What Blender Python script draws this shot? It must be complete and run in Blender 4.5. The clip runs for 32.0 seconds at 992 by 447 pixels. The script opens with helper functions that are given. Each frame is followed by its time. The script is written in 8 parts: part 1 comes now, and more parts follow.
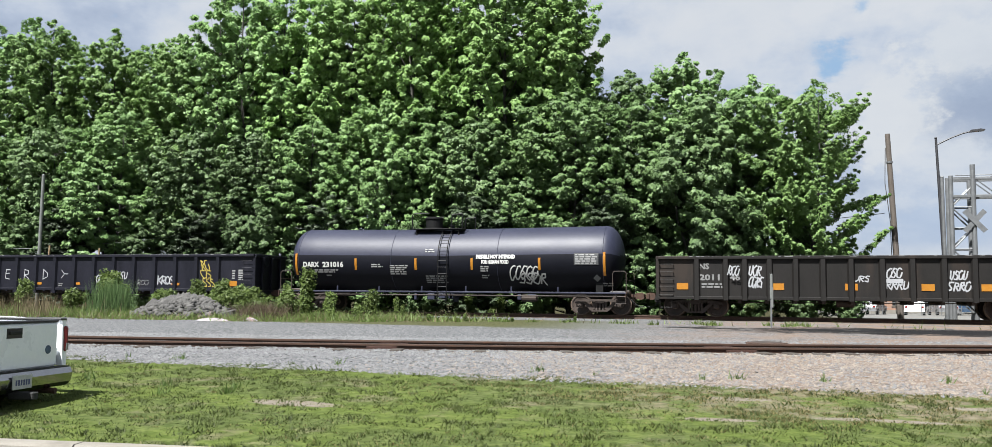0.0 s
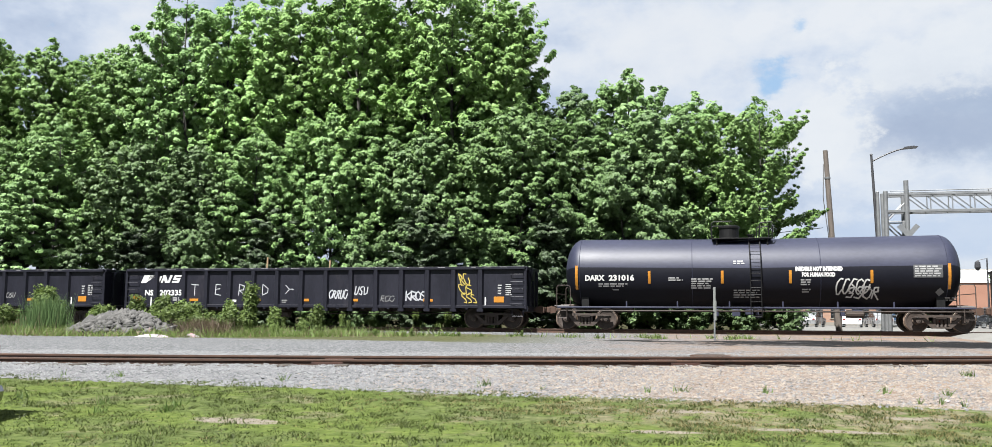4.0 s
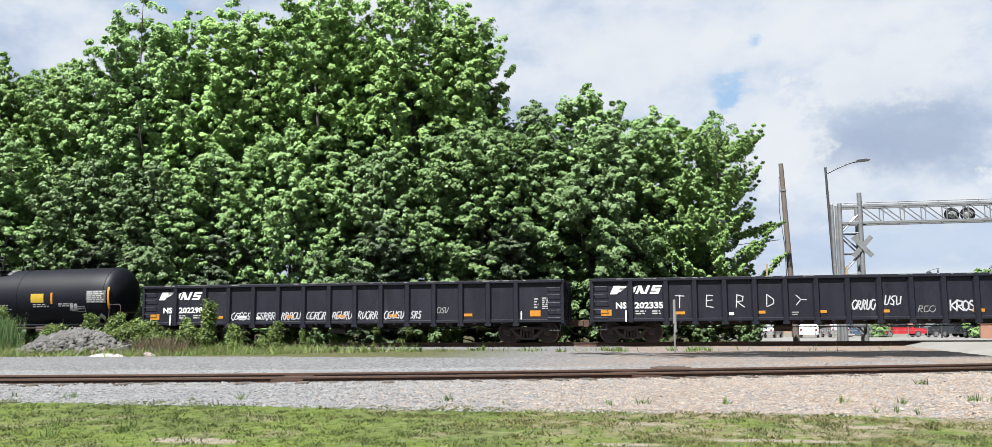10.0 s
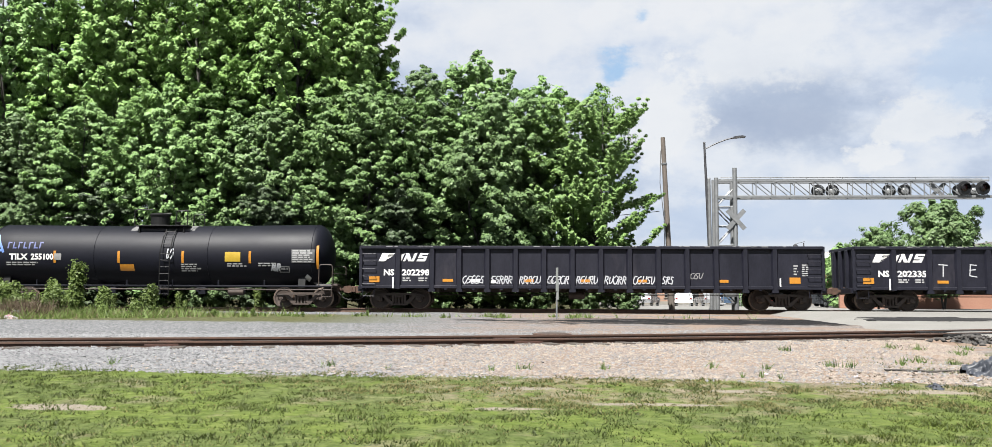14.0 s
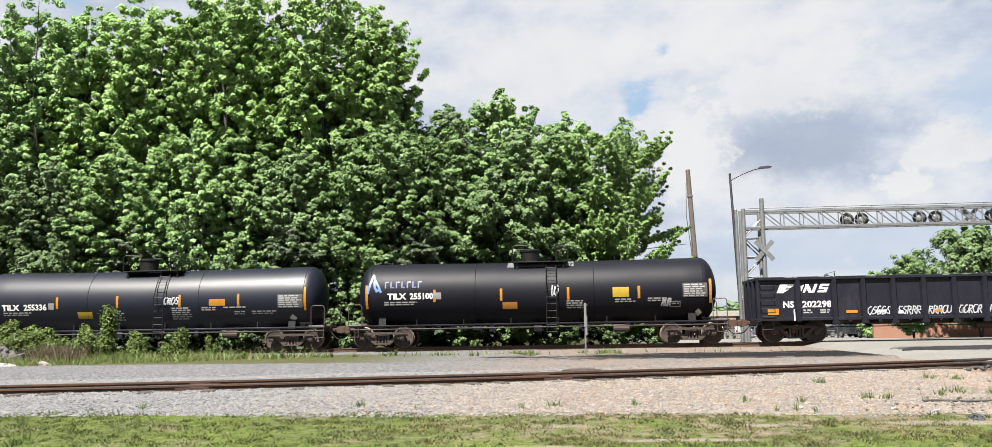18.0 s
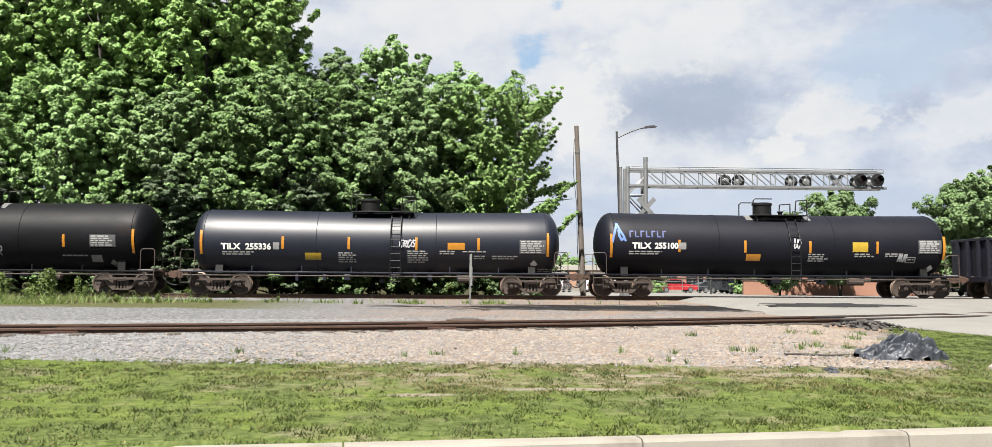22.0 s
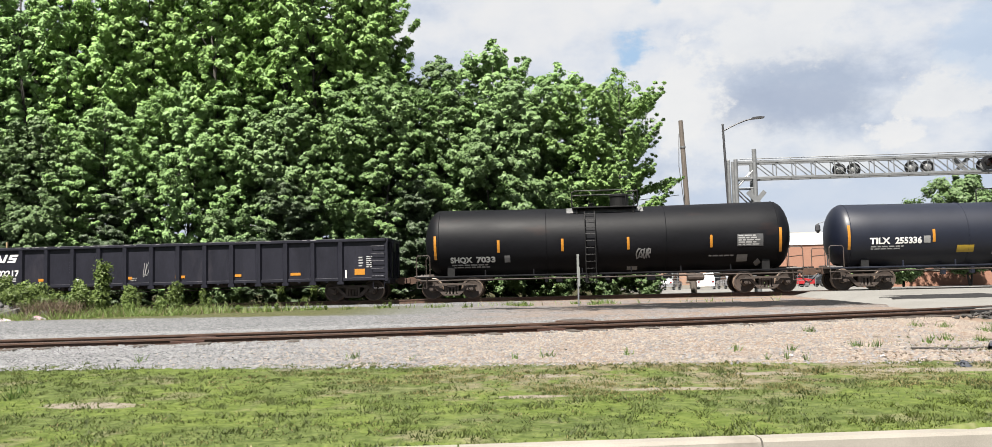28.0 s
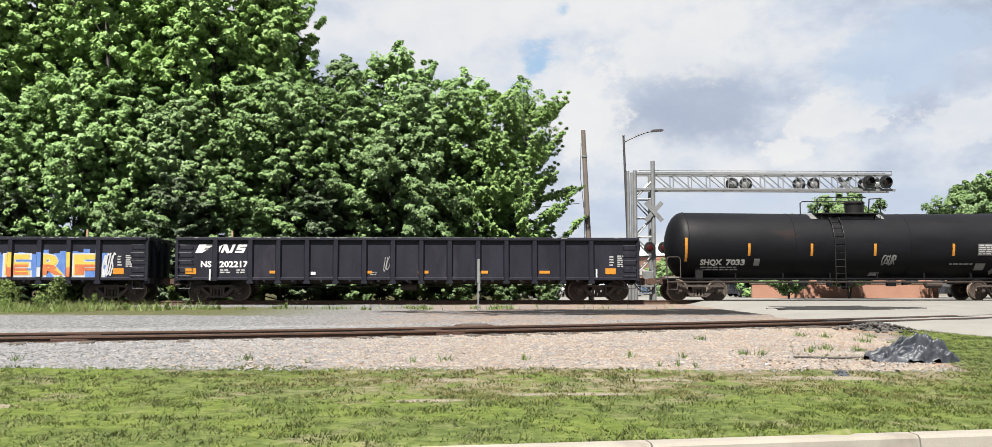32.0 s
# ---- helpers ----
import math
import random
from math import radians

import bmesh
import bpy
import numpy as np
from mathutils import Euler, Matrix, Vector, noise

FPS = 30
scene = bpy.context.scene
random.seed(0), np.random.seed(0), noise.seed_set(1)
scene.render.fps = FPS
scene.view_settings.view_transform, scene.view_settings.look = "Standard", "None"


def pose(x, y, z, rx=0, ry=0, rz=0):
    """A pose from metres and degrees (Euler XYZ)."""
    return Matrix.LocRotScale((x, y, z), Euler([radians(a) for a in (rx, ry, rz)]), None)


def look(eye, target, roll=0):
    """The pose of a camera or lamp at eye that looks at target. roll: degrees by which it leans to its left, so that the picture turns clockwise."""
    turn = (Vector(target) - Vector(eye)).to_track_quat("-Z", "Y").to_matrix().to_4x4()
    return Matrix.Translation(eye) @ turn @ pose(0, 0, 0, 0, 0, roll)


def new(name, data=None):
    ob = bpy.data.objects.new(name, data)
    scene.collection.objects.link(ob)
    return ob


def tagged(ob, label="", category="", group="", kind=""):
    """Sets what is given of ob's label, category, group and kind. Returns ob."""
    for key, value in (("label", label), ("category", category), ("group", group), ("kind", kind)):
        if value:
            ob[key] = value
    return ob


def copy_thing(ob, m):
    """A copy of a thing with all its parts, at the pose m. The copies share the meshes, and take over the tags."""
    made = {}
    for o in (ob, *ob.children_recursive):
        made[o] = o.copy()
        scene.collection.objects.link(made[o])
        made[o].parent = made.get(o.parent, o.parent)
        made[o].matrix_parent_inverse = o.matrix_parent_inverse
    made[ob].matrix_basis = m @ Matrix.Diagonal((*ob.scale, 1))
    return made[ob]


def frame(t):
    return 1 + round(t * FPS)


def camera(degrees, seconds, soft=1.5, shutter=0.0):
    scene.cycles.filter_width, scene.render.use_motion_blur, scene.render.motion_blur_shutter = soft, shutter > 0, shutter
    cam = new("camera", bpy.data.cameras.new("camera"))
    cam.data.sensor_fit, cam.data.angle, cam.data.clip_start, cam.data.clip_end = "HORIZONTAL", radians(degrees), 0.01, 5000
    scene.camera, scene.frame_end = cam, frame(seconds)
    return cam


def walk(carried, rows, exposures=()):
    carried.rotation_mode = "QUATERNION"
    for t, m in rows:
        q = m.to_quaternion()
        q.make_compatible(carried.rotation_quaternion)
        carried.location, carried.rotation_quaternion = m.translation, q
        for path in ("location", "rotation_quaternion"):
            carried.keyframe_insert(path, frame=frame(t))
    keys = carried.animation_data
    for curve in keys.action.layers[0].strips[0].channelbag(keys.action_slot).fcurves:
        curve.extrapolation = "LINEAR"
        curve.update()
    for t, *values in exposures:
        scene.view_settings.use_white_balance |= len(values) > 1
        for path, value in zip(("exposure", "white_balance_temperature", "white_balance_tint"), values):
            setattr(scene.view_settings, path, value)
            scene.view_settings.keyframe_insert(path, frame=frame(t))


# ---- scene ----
# ---------------------------------------------------------------- camera
# World: x along the far track, y away from the street, z up, street at z = 0.
EYE = (0.0, 0.0, 1.4)
cam = camera(58.0, 32.0, soft=0.3)
# seconds, yaw to the left, pitch up, roll
TURNS = [
    (0, 16.25, 4.92, 0.60),
    (0.5, 15.61, 4.22, 1.16),
    (1, 13.97, 5.23, 1.47),
    (1.5, 14.52, 6.47, 1.02),
    (2, 13.96, 6.49, 0.63),
    (2.5, 13.98, 6.18, 0.46),
    (4.5, 11.49, 5.51, 0.35),
    (5, 9.77, 4.95, 0.55),
    (5.5, 8.96, 4.88, 0.84),
    (6, 7.90, 5.99, 0.75),
    (6.5, 7.25, 6.27, 0.93),
    (7, 7.53, 6.17, 0.55),
    (7.5, 8.73, 6.40, 0.17),
    (8, 9.78, 7.89, 0.48),
    (8.5, 10.30, 6.51, 0.34),
    (9, 10.30, 7.02, 0.26),
    (9.5, 10.71, 6.90, -0.30),
    (10, 10.33, 6.77, -0.37),
    (10.5, 9.92, 6.06, -0.55),
    (11, 10.28, 6.26, -0.81),
    (11.5, 9.53, 5.87, -0.76),
    (12, 8.01, 5.30, 1.01),
    (12.5, 6.87, 4.90, 0.78),
    (13, 4.21, 4.70, 0.43),
    (13.5, 3.19, 4.59, 0.40),
    (15.5, 3.32, 4.78, -0.20),
    (16, 4.61, 4.90, -0.43),
    (16.5, 4.58, 5.24, -0.44),
    (17, 5.60, 5.46, -1.33),
    (17.5, 5.39, 5.68, -1.27),
    (18, 4.72, 6.97, -0.91),
    (18.5, 2.82, 5.13, 0.26),
    (19, 1.26, 3.70, 0.32),
    (19.5, -0.22, 4.28, 0.54),
    (20, -0.87, 4.75, 0.41),
    (20.5, -3.37, 4.50, -0.24),
    (21, -5.02, 4.21, 0.09),
    (21.5, -4.60, 3.54, 0.83),
    (22, -2.45, 3.76, 0.40),
    (22.5, -1.76, 4.09, 0.09),
    (23, -1.93, 4.12, -0.32),
    (23.5, -3.35, 4.01, -0.35),
    (24, -4.70, 4.00, -0.41),
    (24.5, -4.34, 3.60, -0.62),
    (25, -1.61, 3.70, -1.07),
    (25.5, -1.76, 3.37, -0.88),
    (26, -0.50, 3.70, -0.57),
    (26.5, 1.78, 3.61, -0.98),
    (28.5, 4.37, 4.14, -1.28),
    (29, 3.62, 4.70, -0.56),
    (29.5, 3.68, 5.71, -0.17),
    (30, 1.82, 4.57, 0.69),
    (30.5, 0.07, 4.67, 0.05),
    (31, -1.81, 4.47, -0.07),
    (31.5, -2.49, 3.61, -0.39),
    (32, -1.97, 4.08, -0.02),
]
# seconds, stops, kelvin, tint: the picture grows a little warmer after the first half
EXPOSURES = [(0, 1.76, 6250, 8), (2, 1.92, 6280, 8), (6, 2.0, 6300, 8), (12, 2.0, 6350, 8), (15, 2.0, 6500, 9), (19, 2.0, 6700, 9), (32, 2.0, 6700, 9)]
walk(cam, [(t, pose(*EYE, 90 + p, 0, y) @ pose(0, 0, 0, 0, 0, r)) for t, y, p, r in TURNS], EXPOSURES)

# ---------------------------------------------------------------- world, sun
SUN_AZ, SUN_EL = 203.0, 58.0        # degrees clockwise from +y, and above the horizon
world = bpy.data.worlds.new("world")
scene.world = world
world.use_nodes = True


def build_sky():
    nt = world.node_tree
    nt.nodes.clear()
    N, L = nt.nodes.new, nt.links.new
    out, bg = N("ShaderNodeOutputWorld"), N("ShaderNodeBackground")
    sky = N("ShaderNodeTexSky")
    sky.sky_type, sky.sun_disc = "NISHITA", False
    sky.sun_elevation, sky.sun_rotation = radians(SUN_EL), radians(SUN_AZ)
    sky.air_density, sky.dust_density, sky.ozone_density = 1.0, 1.5, 1.0
    co = N("ShaderNodeTexCoord")
    sep = N("ShaderNodeSeparateXYZ")
    L(co.outputs["Generated"], sep.inputs[0])

    def val(op, a, b=None, c=None):
        n = N("ShaderNodeMath")
        n.operation = op
        for i, v in enumerate((a, b, c)):
            if v is None:
                continue
            if isinstance(v, (int, float)):
                n.inputs[i].default_value = v
            else:
                L(v, n.inputs[i])
        return n.outputs[0]

    def ramp(v, stops):
        n = N("ShaderNodeValToRGB")
        e = n.color_ramp.elements
        while len(e) < len(stops):
            e.new(0.5)
        for k, (p, col) in zip(e, stops):
            k.position, k.color = p, (*col, 1)
        L(v, n.inputs[0])
        return n.outputs[0]

    def mix(f, a, b):
        n = N("ShaderNodeMix")
        n.data_type = "RGBA"
        for s, v in ((n.inputs[0], f), (n.inputs[6], a), (n.inputs[7], b)):
            if isinstance(v, (int, float)):
                s.default_value = v
            elif isinstance(v, tuple):
                s.default_value = (*v, 1)
            else:
                L(v, s)
        return n.outputs[2]

    def cloud(scale, stretch, detail, rough, off):
        m = N("ShaderNodeMapping")
        m.inputs["Scale"].default_value = (scale, scale, scale * stretch)
        m.inputs["Location"].default_value = off
        L(co.outputs["Generated"], m.inputs[0])
        n = N("ShaderNodeTexNoise")
        n.inputs["Scale"].default_value = 1.0
        n.inputs["Detail"].default_value = detail
        n.inputs["Roughness"].default_value = rough
        L(m.outputs[0], n.inputs["Vector"])
        return n.outputs["Fac"]

    big = cloud(2.2, 2.2, 6, 0.55, (0.3, 0.2, 0.1))
    fine = cloud(7.0, 1.8, 8, 0.6, (1.3, 0.7, 0.4))
    rag = cloud(22.0, 1.3, 6, 0.65, (7.3, 1.7, 2.4))
    # directions as tan(azimuth), height over distance
    az = val("ARCTAN2", sep.outputs[0], sep.outputs[1])
    el = val("ARCSINE", sep.outputs[2])

    def blob(a, e, ra, re, ragged=0.6, soft=0.0):
        """1 in the middle of an ellipse of sky, 0 past its edge, with a ragged rim."""
        da = val("DIVIDE", val("SUBTRACT", az, radians(a)), radians(ra))
        de = val("DIVIDE", val("SUBTRACT", el, radians(e)), radians(re))
        d = val("SQRT", val("ADD", val("MULTIPLY", da, da), val("MULTIPLY", de, de)))
        d = val("ADD", d, val("MULTIPLY", val("SUBTRACT", val("ADD", val("MULTIPLY", fine, 0.6), val("MULTIPLY", rag, 0.4)), 0.5), ragged * 5))
        n = N("ShaderNodeMapRange")
        n.interpolation_type = "SMOOTHSTEP"
        n.inputs[1].default_value, n.inputs[2].default_value = 1.15, 0.75 - 0.35 * soft
        L(d, n.inputs[0])
        return n.outputs[0]

    puff = cloud(15.0, 1.5, 7, 0.6, (4.1, 2.2, 0.9))
    # the same billows sampled a little higher up: where they thin out upwards the cloud's top is lit, below it is grey
    heap, heap_up = cloud(9.0, 1.7, 9, 0.56, (2.2, 5.1, 0.30)), cloud(9.0, 1.7, 9, 0.56, (2.2, 5.1, 0.60))
    relief = val("SUBTRACT", heap, heap_up)
    billow = val("ADD", val("ADD", val("MULTIPLY", big, 0.5), val("MULTIPLY", fine, 0.35)), val("MULTIPLY", puff, 0.15))
    billow = val("MULTIPLY_ADD", relief, 0.24, billow)
    white = ramp(billow, [(0.40, (0.50, 0.57, 0.72)), (0.455, (0.60, 0.67, 0.81)), (0.50, (0.72, 0.775, 0.88)), (0.545, (0.82, 0.85, 0.91)), (0.60, (0.89, 0.90, 0.93))])
    # the grey underside of the large cloud, the bright billows round it, and a hole of blue
    white = mix(val("MULTIPLY", blob(15.6, 11.4, 8.0, 3.2, 0.8, 2.0), 0.72), white, (0.43, 0.505, 0.65))
    white = mix(val("MULTIPLY", blob(13.0, 10.4, 4.6, 1.3, 0.8, 1.2), 0.35), white, (0.40, 0.46, 0.61))
    white = mix(val("MULTIPLY", blob(14.5, 15.6, 7.0, 2.4, 1.1, 0.6), 0.75), white, (0.90, 0.91, 0.93))
    white = mix(val("MULTIPLY", blob(7.6, 11.5, 2.4, 3.6, 1.2, 0.4), 0.85), white, (0.91, 0.915, 0.93))
    white = mix(val("MULTIPLY", blob(22.4, 10.2, 2.6, 1.9, 1.3), 0.75), white, (0.90, 0.905, 0.92))
    white = mix(val("MULTIPLY", blob(20.6, 8.1, 1.9, 1.0, 1.3), 0.8), white, (0.92, 0.92, 0.93))
    white = mix(val("MULTIPLY", blob(32.0, 9.4, 4.5, 1.8, 1.2), 0.6), white, (0.88, 0.895, 0.93))
    white = mix(val("MULTIPLY", blob(27.0, 13.5, 6.0, 2.8, 1.0, 1.0), 0.75), white, (0.58, 0.70, 0.88))
    white = mix(val("MULTIPLY", blob(17.0, 4.8, 14.0, 1.9, 1.0, 1.0), 0.7), white, (0.57, 0.67, 0.85))
    white = mix(val("MULTIPLY", blob(16.0, 2.4, 14.0, 1.0, 1.0, 1.0), 0.5), white, (0.86, 0.88, 0.92))
    white = mix(val("MULTIPLY", blob(-1.0, 16.5, 5.5, 3.0, 1.0, 0.8), 0.6), white, (0.90, 0.905, 0.925))
    hole = val("MULTIPLY", blob(4.9, 14.3, 1.9, 1.7, 1.3, 1.2), 0.95)
    hole = val("MAXIMUM", hole, val("MULTIPLY", blob(6.4, 17.4, 0.9, 2.0, 1.4, 1.4), 0.7))
    hole = val("MAXIMUM", hole, val("MULTIPLY", blob(3.2, 12.6, 1.6, 1.0, 1.3, 1.4), 0.6))
    hole = val("MAXIMUM", hole, val("MULTIPLY", blob(-34.0, 22.0, 6.0, 4.0, 1.2, 1.0), 0.8))
    white = mix(hole, white, (0.42, 0.62, 0.88))
    # thin veil over the real sky, so that its colour still tints the clouds
    dim = N("ShaderNodeVectorMath")
    dim.operation = "SCALE"
    dim.inputs["Scale"].default_value = 0.10
    L(sky.outputs[0], dim.inputs[0])
    total = mix(0.93, dim.outputs[0], white)
    L(total, bg.inputs[0])
    bg.inputs[1].default_value = 0.248
    L(bg.outputs[0], out.inputs[0])


build_sky()
sun_data = bpy.data.lights.new("sun", "SUN")
sun_data.energy, sun_data.angle, sun_data.color = 5.0, radians(0.8), (1.0, 0.962, 0.91)
sun = new("sun", sun_data)
_a, _e = radians(SUN_AZ), radians(SUN_EL)
sun.matrix_world = look((60 * math.sin(_a) * math.cos(_e), 60 * math.cos(_a) * math.cos(_e), 60 * math.sin(_e)), (0, 0, 0))

# ---------------------------------------------------------------- materials


def material(name, low, high, rough=0.7, metal=0.0, scale=6.0, fine=60.0, bump=0.15, rough_var=0.1, stain=None, stain_at=0.62, per_piece=0.0, coords="Object", spec=0.5, streak=None):
    """A surface whose colour goes from low to high over two sizes of noise; stain: a colour of blotches; streak: the scale of the
    noise along each axis, for runs and brush marks; per_piece: how much the pieces differ in brightness."""
    m = bpy.data.materials.new(name)
    m.use_nodes = True
    nt = m.node_tree
    N, L = nt.nodes.new, nt.links.new
    b = nt.nodes["Principled BSDF"]
    co = N("ShaderNodeTexCoord")
    src = co.outputs[coords]
    if streak:
        mp = N("ShaderNodeMapping")
        mp.inputs["Scale"].default_value = streak
        L(src, mp.inputs[0])
        src = mp.outputs[0]

    def nz(s, d):
        n = N("ShaderNodeTexNoise")
        n.inputs["Scale"].default_value, n.inputs["Detail"].default_value, n.inputs["Roughness"].default_value = s, d, 0.6
        L(src, n.inputs["Vector"])
        return n.outputs["Fac"]

    def mixed(f, a, c):
        n = N("ShaderNodeMix")
        n.data_type = "RGBA"
        for s, v in ((n.inputs[0], f), (n.inputs[6], a), (n.inputs[7], c)):
            if isinstance(v, tuple):
                s.default_value = (*v, 1)
            elif isinstance(v, (int, float)):
                s.default_value = v
            else:
                L(v, s)
        return n.outputs[2]

    def span(v, a, c):
        n = N("ShaderNodeMapRange")
        n.inputs[1].default_value, n.inputs[2].default_value = a, c
        L(v, n.inputs[0])
        return n.outputs[0]

    large, small = nz(scale, 4), nz(fine, 3)
    both = N("ShaderNodeMath")
    both.operation = "MULTIPLY_ADD"
    L(small, both.inputs[0])
    both.inputs[1].default_value = 0.5
    half = N("ShaderNodeMath")
    half.operation = "MULTIPLY"
    L(large, half.inputs[0])
    half.inputs[1].default_value = 0.5
    L(half.outputs[0], both.inputs[2])
    colour = mixed(span(both.outputs[0], 0.36, 0.64), low, high)
    if stain:
        colour = mixed(span(nz(scale * 0.45, 6), stain_at, stain_at + 0.1), colour, stain)
    if per_piece:
        info, geo = N("ShaderNodeObjectInfo"), N("ShaderNodeNewGeometry")
        add = N("ShaderNodeMath")
        add.operation = "ADD"
        L(info.outputs["Random"], add.inputs[0])
        L(geo.outputs["Random Per Island"], add.inputs[1])
        hsv = N("ShaderNodeHueSaturation")
        n = N("ShaderNodeMapRange")
        n.inputs[1].default_value, n.inputs[2].default_value = 0.0, 2.0
        n.inputs[3].default_value, n.inputs[4].default_value = 1 - per_piece, 1 + per_piece
        L(add.outputs[0], n.inputs[0])
        L(n.outputs[0], hsv.inputs["Value"])
        L(colour, hsv.inputs["Color"])
        colour = hsv.outputs[0]
    L(colour, b.inputs["Base Color"])
    n = N("ShaderNodeMapRange")
    n.inputs[3].default_value, n.inputs[4].default_value = max(0.02, rough - rough_var), min(1, rough + rough_var)
    L(large, n.inputs[0])
    L(n.outputs[0], b.inputs["Roughness"])
    b.inputs["Metallic"].default_value = metal
    b.inputs["Specular IOR Level"].default_value = spec
    if bump:
        bp = N("ShaderNodeBump")
        bp.inputs["Strength"].default_value, bp.inputs["Distance"].default_value = bump, 0.02
        L(both.outputs[0], bp.inputs["Height"])
        L(bp.outputs[0], b.inputs["Normal"])
    return m


def leaf_material(name, low, high, through_it=0.35, dry=None, patch=None):
    """Leaves that differ one from another and let part of the light through."""
    m = bpy.data.materials.new(name)
    m.use_nodes = True
    nt = m.node_tree
    N, L = nt.nodes.new, nt.links.new
    b, out = nt.nodes["Principled BSDF"], nt.nodes["Material Output"]
    geo, tr, mx, info = N("ShaderNodeNewGeometry"), N("ShaderNodeBsdfTranslucent"), N("ShaderNodeMixShader"), N("ShaderNodeObjectInfo")
    co, nz = N("ShaderNodeTexCoord"), N("ShaderNodeTexNoise")
    nz.inputs["Scale"].default_value = 0.35
    L(co.outputs["Object"], nz.inputs["Vector"])
    field, share = nz.outputs["Fac"], 0.55
    if patch:
        nz.inputs["Scale"].default_value, nz.inputs["Detail"].default_value, share = patch[0], 5.0, patch[1]
        wide = N("ShaderNodeMapRange")
        wide.inputs[1].default_value, wide.inputs[2].default_value = 0.34, 0.66
        L(field, wide.inputs[0])
        field = wide.outputs[0]
    cr = N("ShaderNodeValToRGB")
    e = cr.color_ramp.elements
    e[0].color, e[1].color = (*low, 1), (*high, 1)
    if dry:
        k = e.new(0.97)
        k.color = (*high, 1)
        e[-1].color = (*dry, 1)
    w = N("ShaderNodeMath")
    w.operation = "MULTIPLY_ADD"
    L(geo.outputs["Random Per Island"], w.inputs[0])
    w.inputs[1].default_value = 1 - share
    w2 = N("ShaderNodeMath")
    w2.operation = "MULTIPLY"
    L(field, w2.inputs[0])
    w2.inputs[1].default_value = share
    L(w2.outputs[0], w.inputs[2])
    L(w.outputs[0], cr.inputs[0])
    hs = N("ShaderNodeHueSaturation")
    mr = N("ShaderNodeMapRange")
    mr.inputs[3].default_value, mr.inputs[4].default_value = 0.82, 1.25
    L(info.outputs["Random"], mr.inputs[0])
    L(mr.outputs[0], hs.inputs["Value"])
    L(cr.outputs[0], hs.inputs["Color"])
    L(hs.outputs[0], b.inputs["Base Color"])
    L(hs.outputs[0], tr.inputs["Color"])
    b.inputs["Roughness"].default_value = 0.55
    b.inputs["Specular IOR Level"].default_value = 0.28
    mx.inputs[0].default_value = through_it
    L(b.outputs[0], mx.inputs[1])
    L(tr.outputs[0], mx.inputs[2])
    L(mx.outputs[0], out.inputs[0])
    return m


BLACK_CAR = material("black_car_paint", (0.00362, 0.003771, 0.006864), (0.008145, 0.008295, 0.01416), 0.5, 0, 1.6, 14, 0.05, 0.1, spec=0.22, stain=(0.01537, 0.01403, 0.01866), stain_at=0.60, streak=(1, 1, 0.35))
BROWN_CAR = material("brown_black_car_paint", (0.004004, 0.003505, 0.00317), (0.008679, 0.007341, 0.006506), 0.62, 0, 1.4, 18, 0.08, 0.1, spec=0.25, stain=(0.01702, 0.01202, 0.00901), stain_at=0.58, streak=(1, 1, 0.3))
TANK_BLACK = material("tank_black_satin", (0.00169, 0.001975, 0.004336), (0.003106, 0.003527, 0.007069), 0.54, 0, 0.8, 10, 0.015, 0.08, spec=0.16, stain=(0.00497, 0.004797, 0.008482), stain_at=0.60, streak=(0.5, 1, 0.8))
# paler, bluer tank black with the sky's reflection put into its colour
TANK_SKY_SHEEN = material("tank_black_sky_sheen", (0.01312, 0.01453, 0.02752), (0.02023, 0.022, 0.03917), 0.50, 0, 0.8, 10, 0.015, 0.06, spec=0.30, stain=(0.02697, 0.02907, 0.04869), stain_at=0.60, streak=(0.4, 1, 0.8))
TANK_GLOSS = material("tank_black_gloss", (0.001701, 0.002827, 0.007862), (0.002835, 0.00449, 0.0113), 0.46, 0, 0.8, 10, 0.01, 0.04, spec=0.38)
TANK_WORN = material("tank_black_worn", (0.001718, 0.00187, 0.002656), (0.003594, 0.003773, 0.005078), 0.55, 0, 0.9, 9, 0.03, 0.1, stain=(0.01062, 0.005906, 0.005468), stain_at=0.60, spec=0.11, streak=(0.6, 1, 1.6))
STEEL_DARK = material("running_gear_steel", (0.01275, 0.009214, 0.007302), (0.04498, 0.03071, 0.02384), 0.7, 0.15, 7, 50, 0.2, 0.1, stain=(0.07497, 0.03426, 0.01826), stain_at=0.64)
WHEEL_RIM = material("wheel_rim_steel", (0.08846, 0.06219, 0.04515), (0.167, 0.121, 0.09032), 0.5, 0.3, 9, 50, 0.1)
PRINT = material("small_print_white", (0.15, 0.15, 0.15), (0.22, 0.22, 0.22), 0.7, 0, 5, 40, 0.0)
HATCH_BLACK = material("hatch_black_paint", (0.00189, 0.00189, 0.002142), (0.004725, 0.004599, 0.004662), 0.55, 0, 4, 40, 0.05, spec=0.2)
PANEL_GREY = material("stencil_panel_grey", (0.0252, 0.02583, 0.02772), (0.04725, 0.04788, 0.0504), 0.6, 0, 9, 50, 0.0)
RUST = material("rusty_steel", (0.02275, 0.01157, 0.007025), (0.06201, 0.03101, 0.0186), 0.8, 0.2, 5, 60, 0.25, stain=(0.08267, 0.03514, 0.01654), stain_at=0.62)
RUST_RED = material("red_rust", (0.02009, 0.006956, 0.004005), (0.04185, 0.0153, 0.008854), 0.85, 0.1, 5, 60, 0.25)
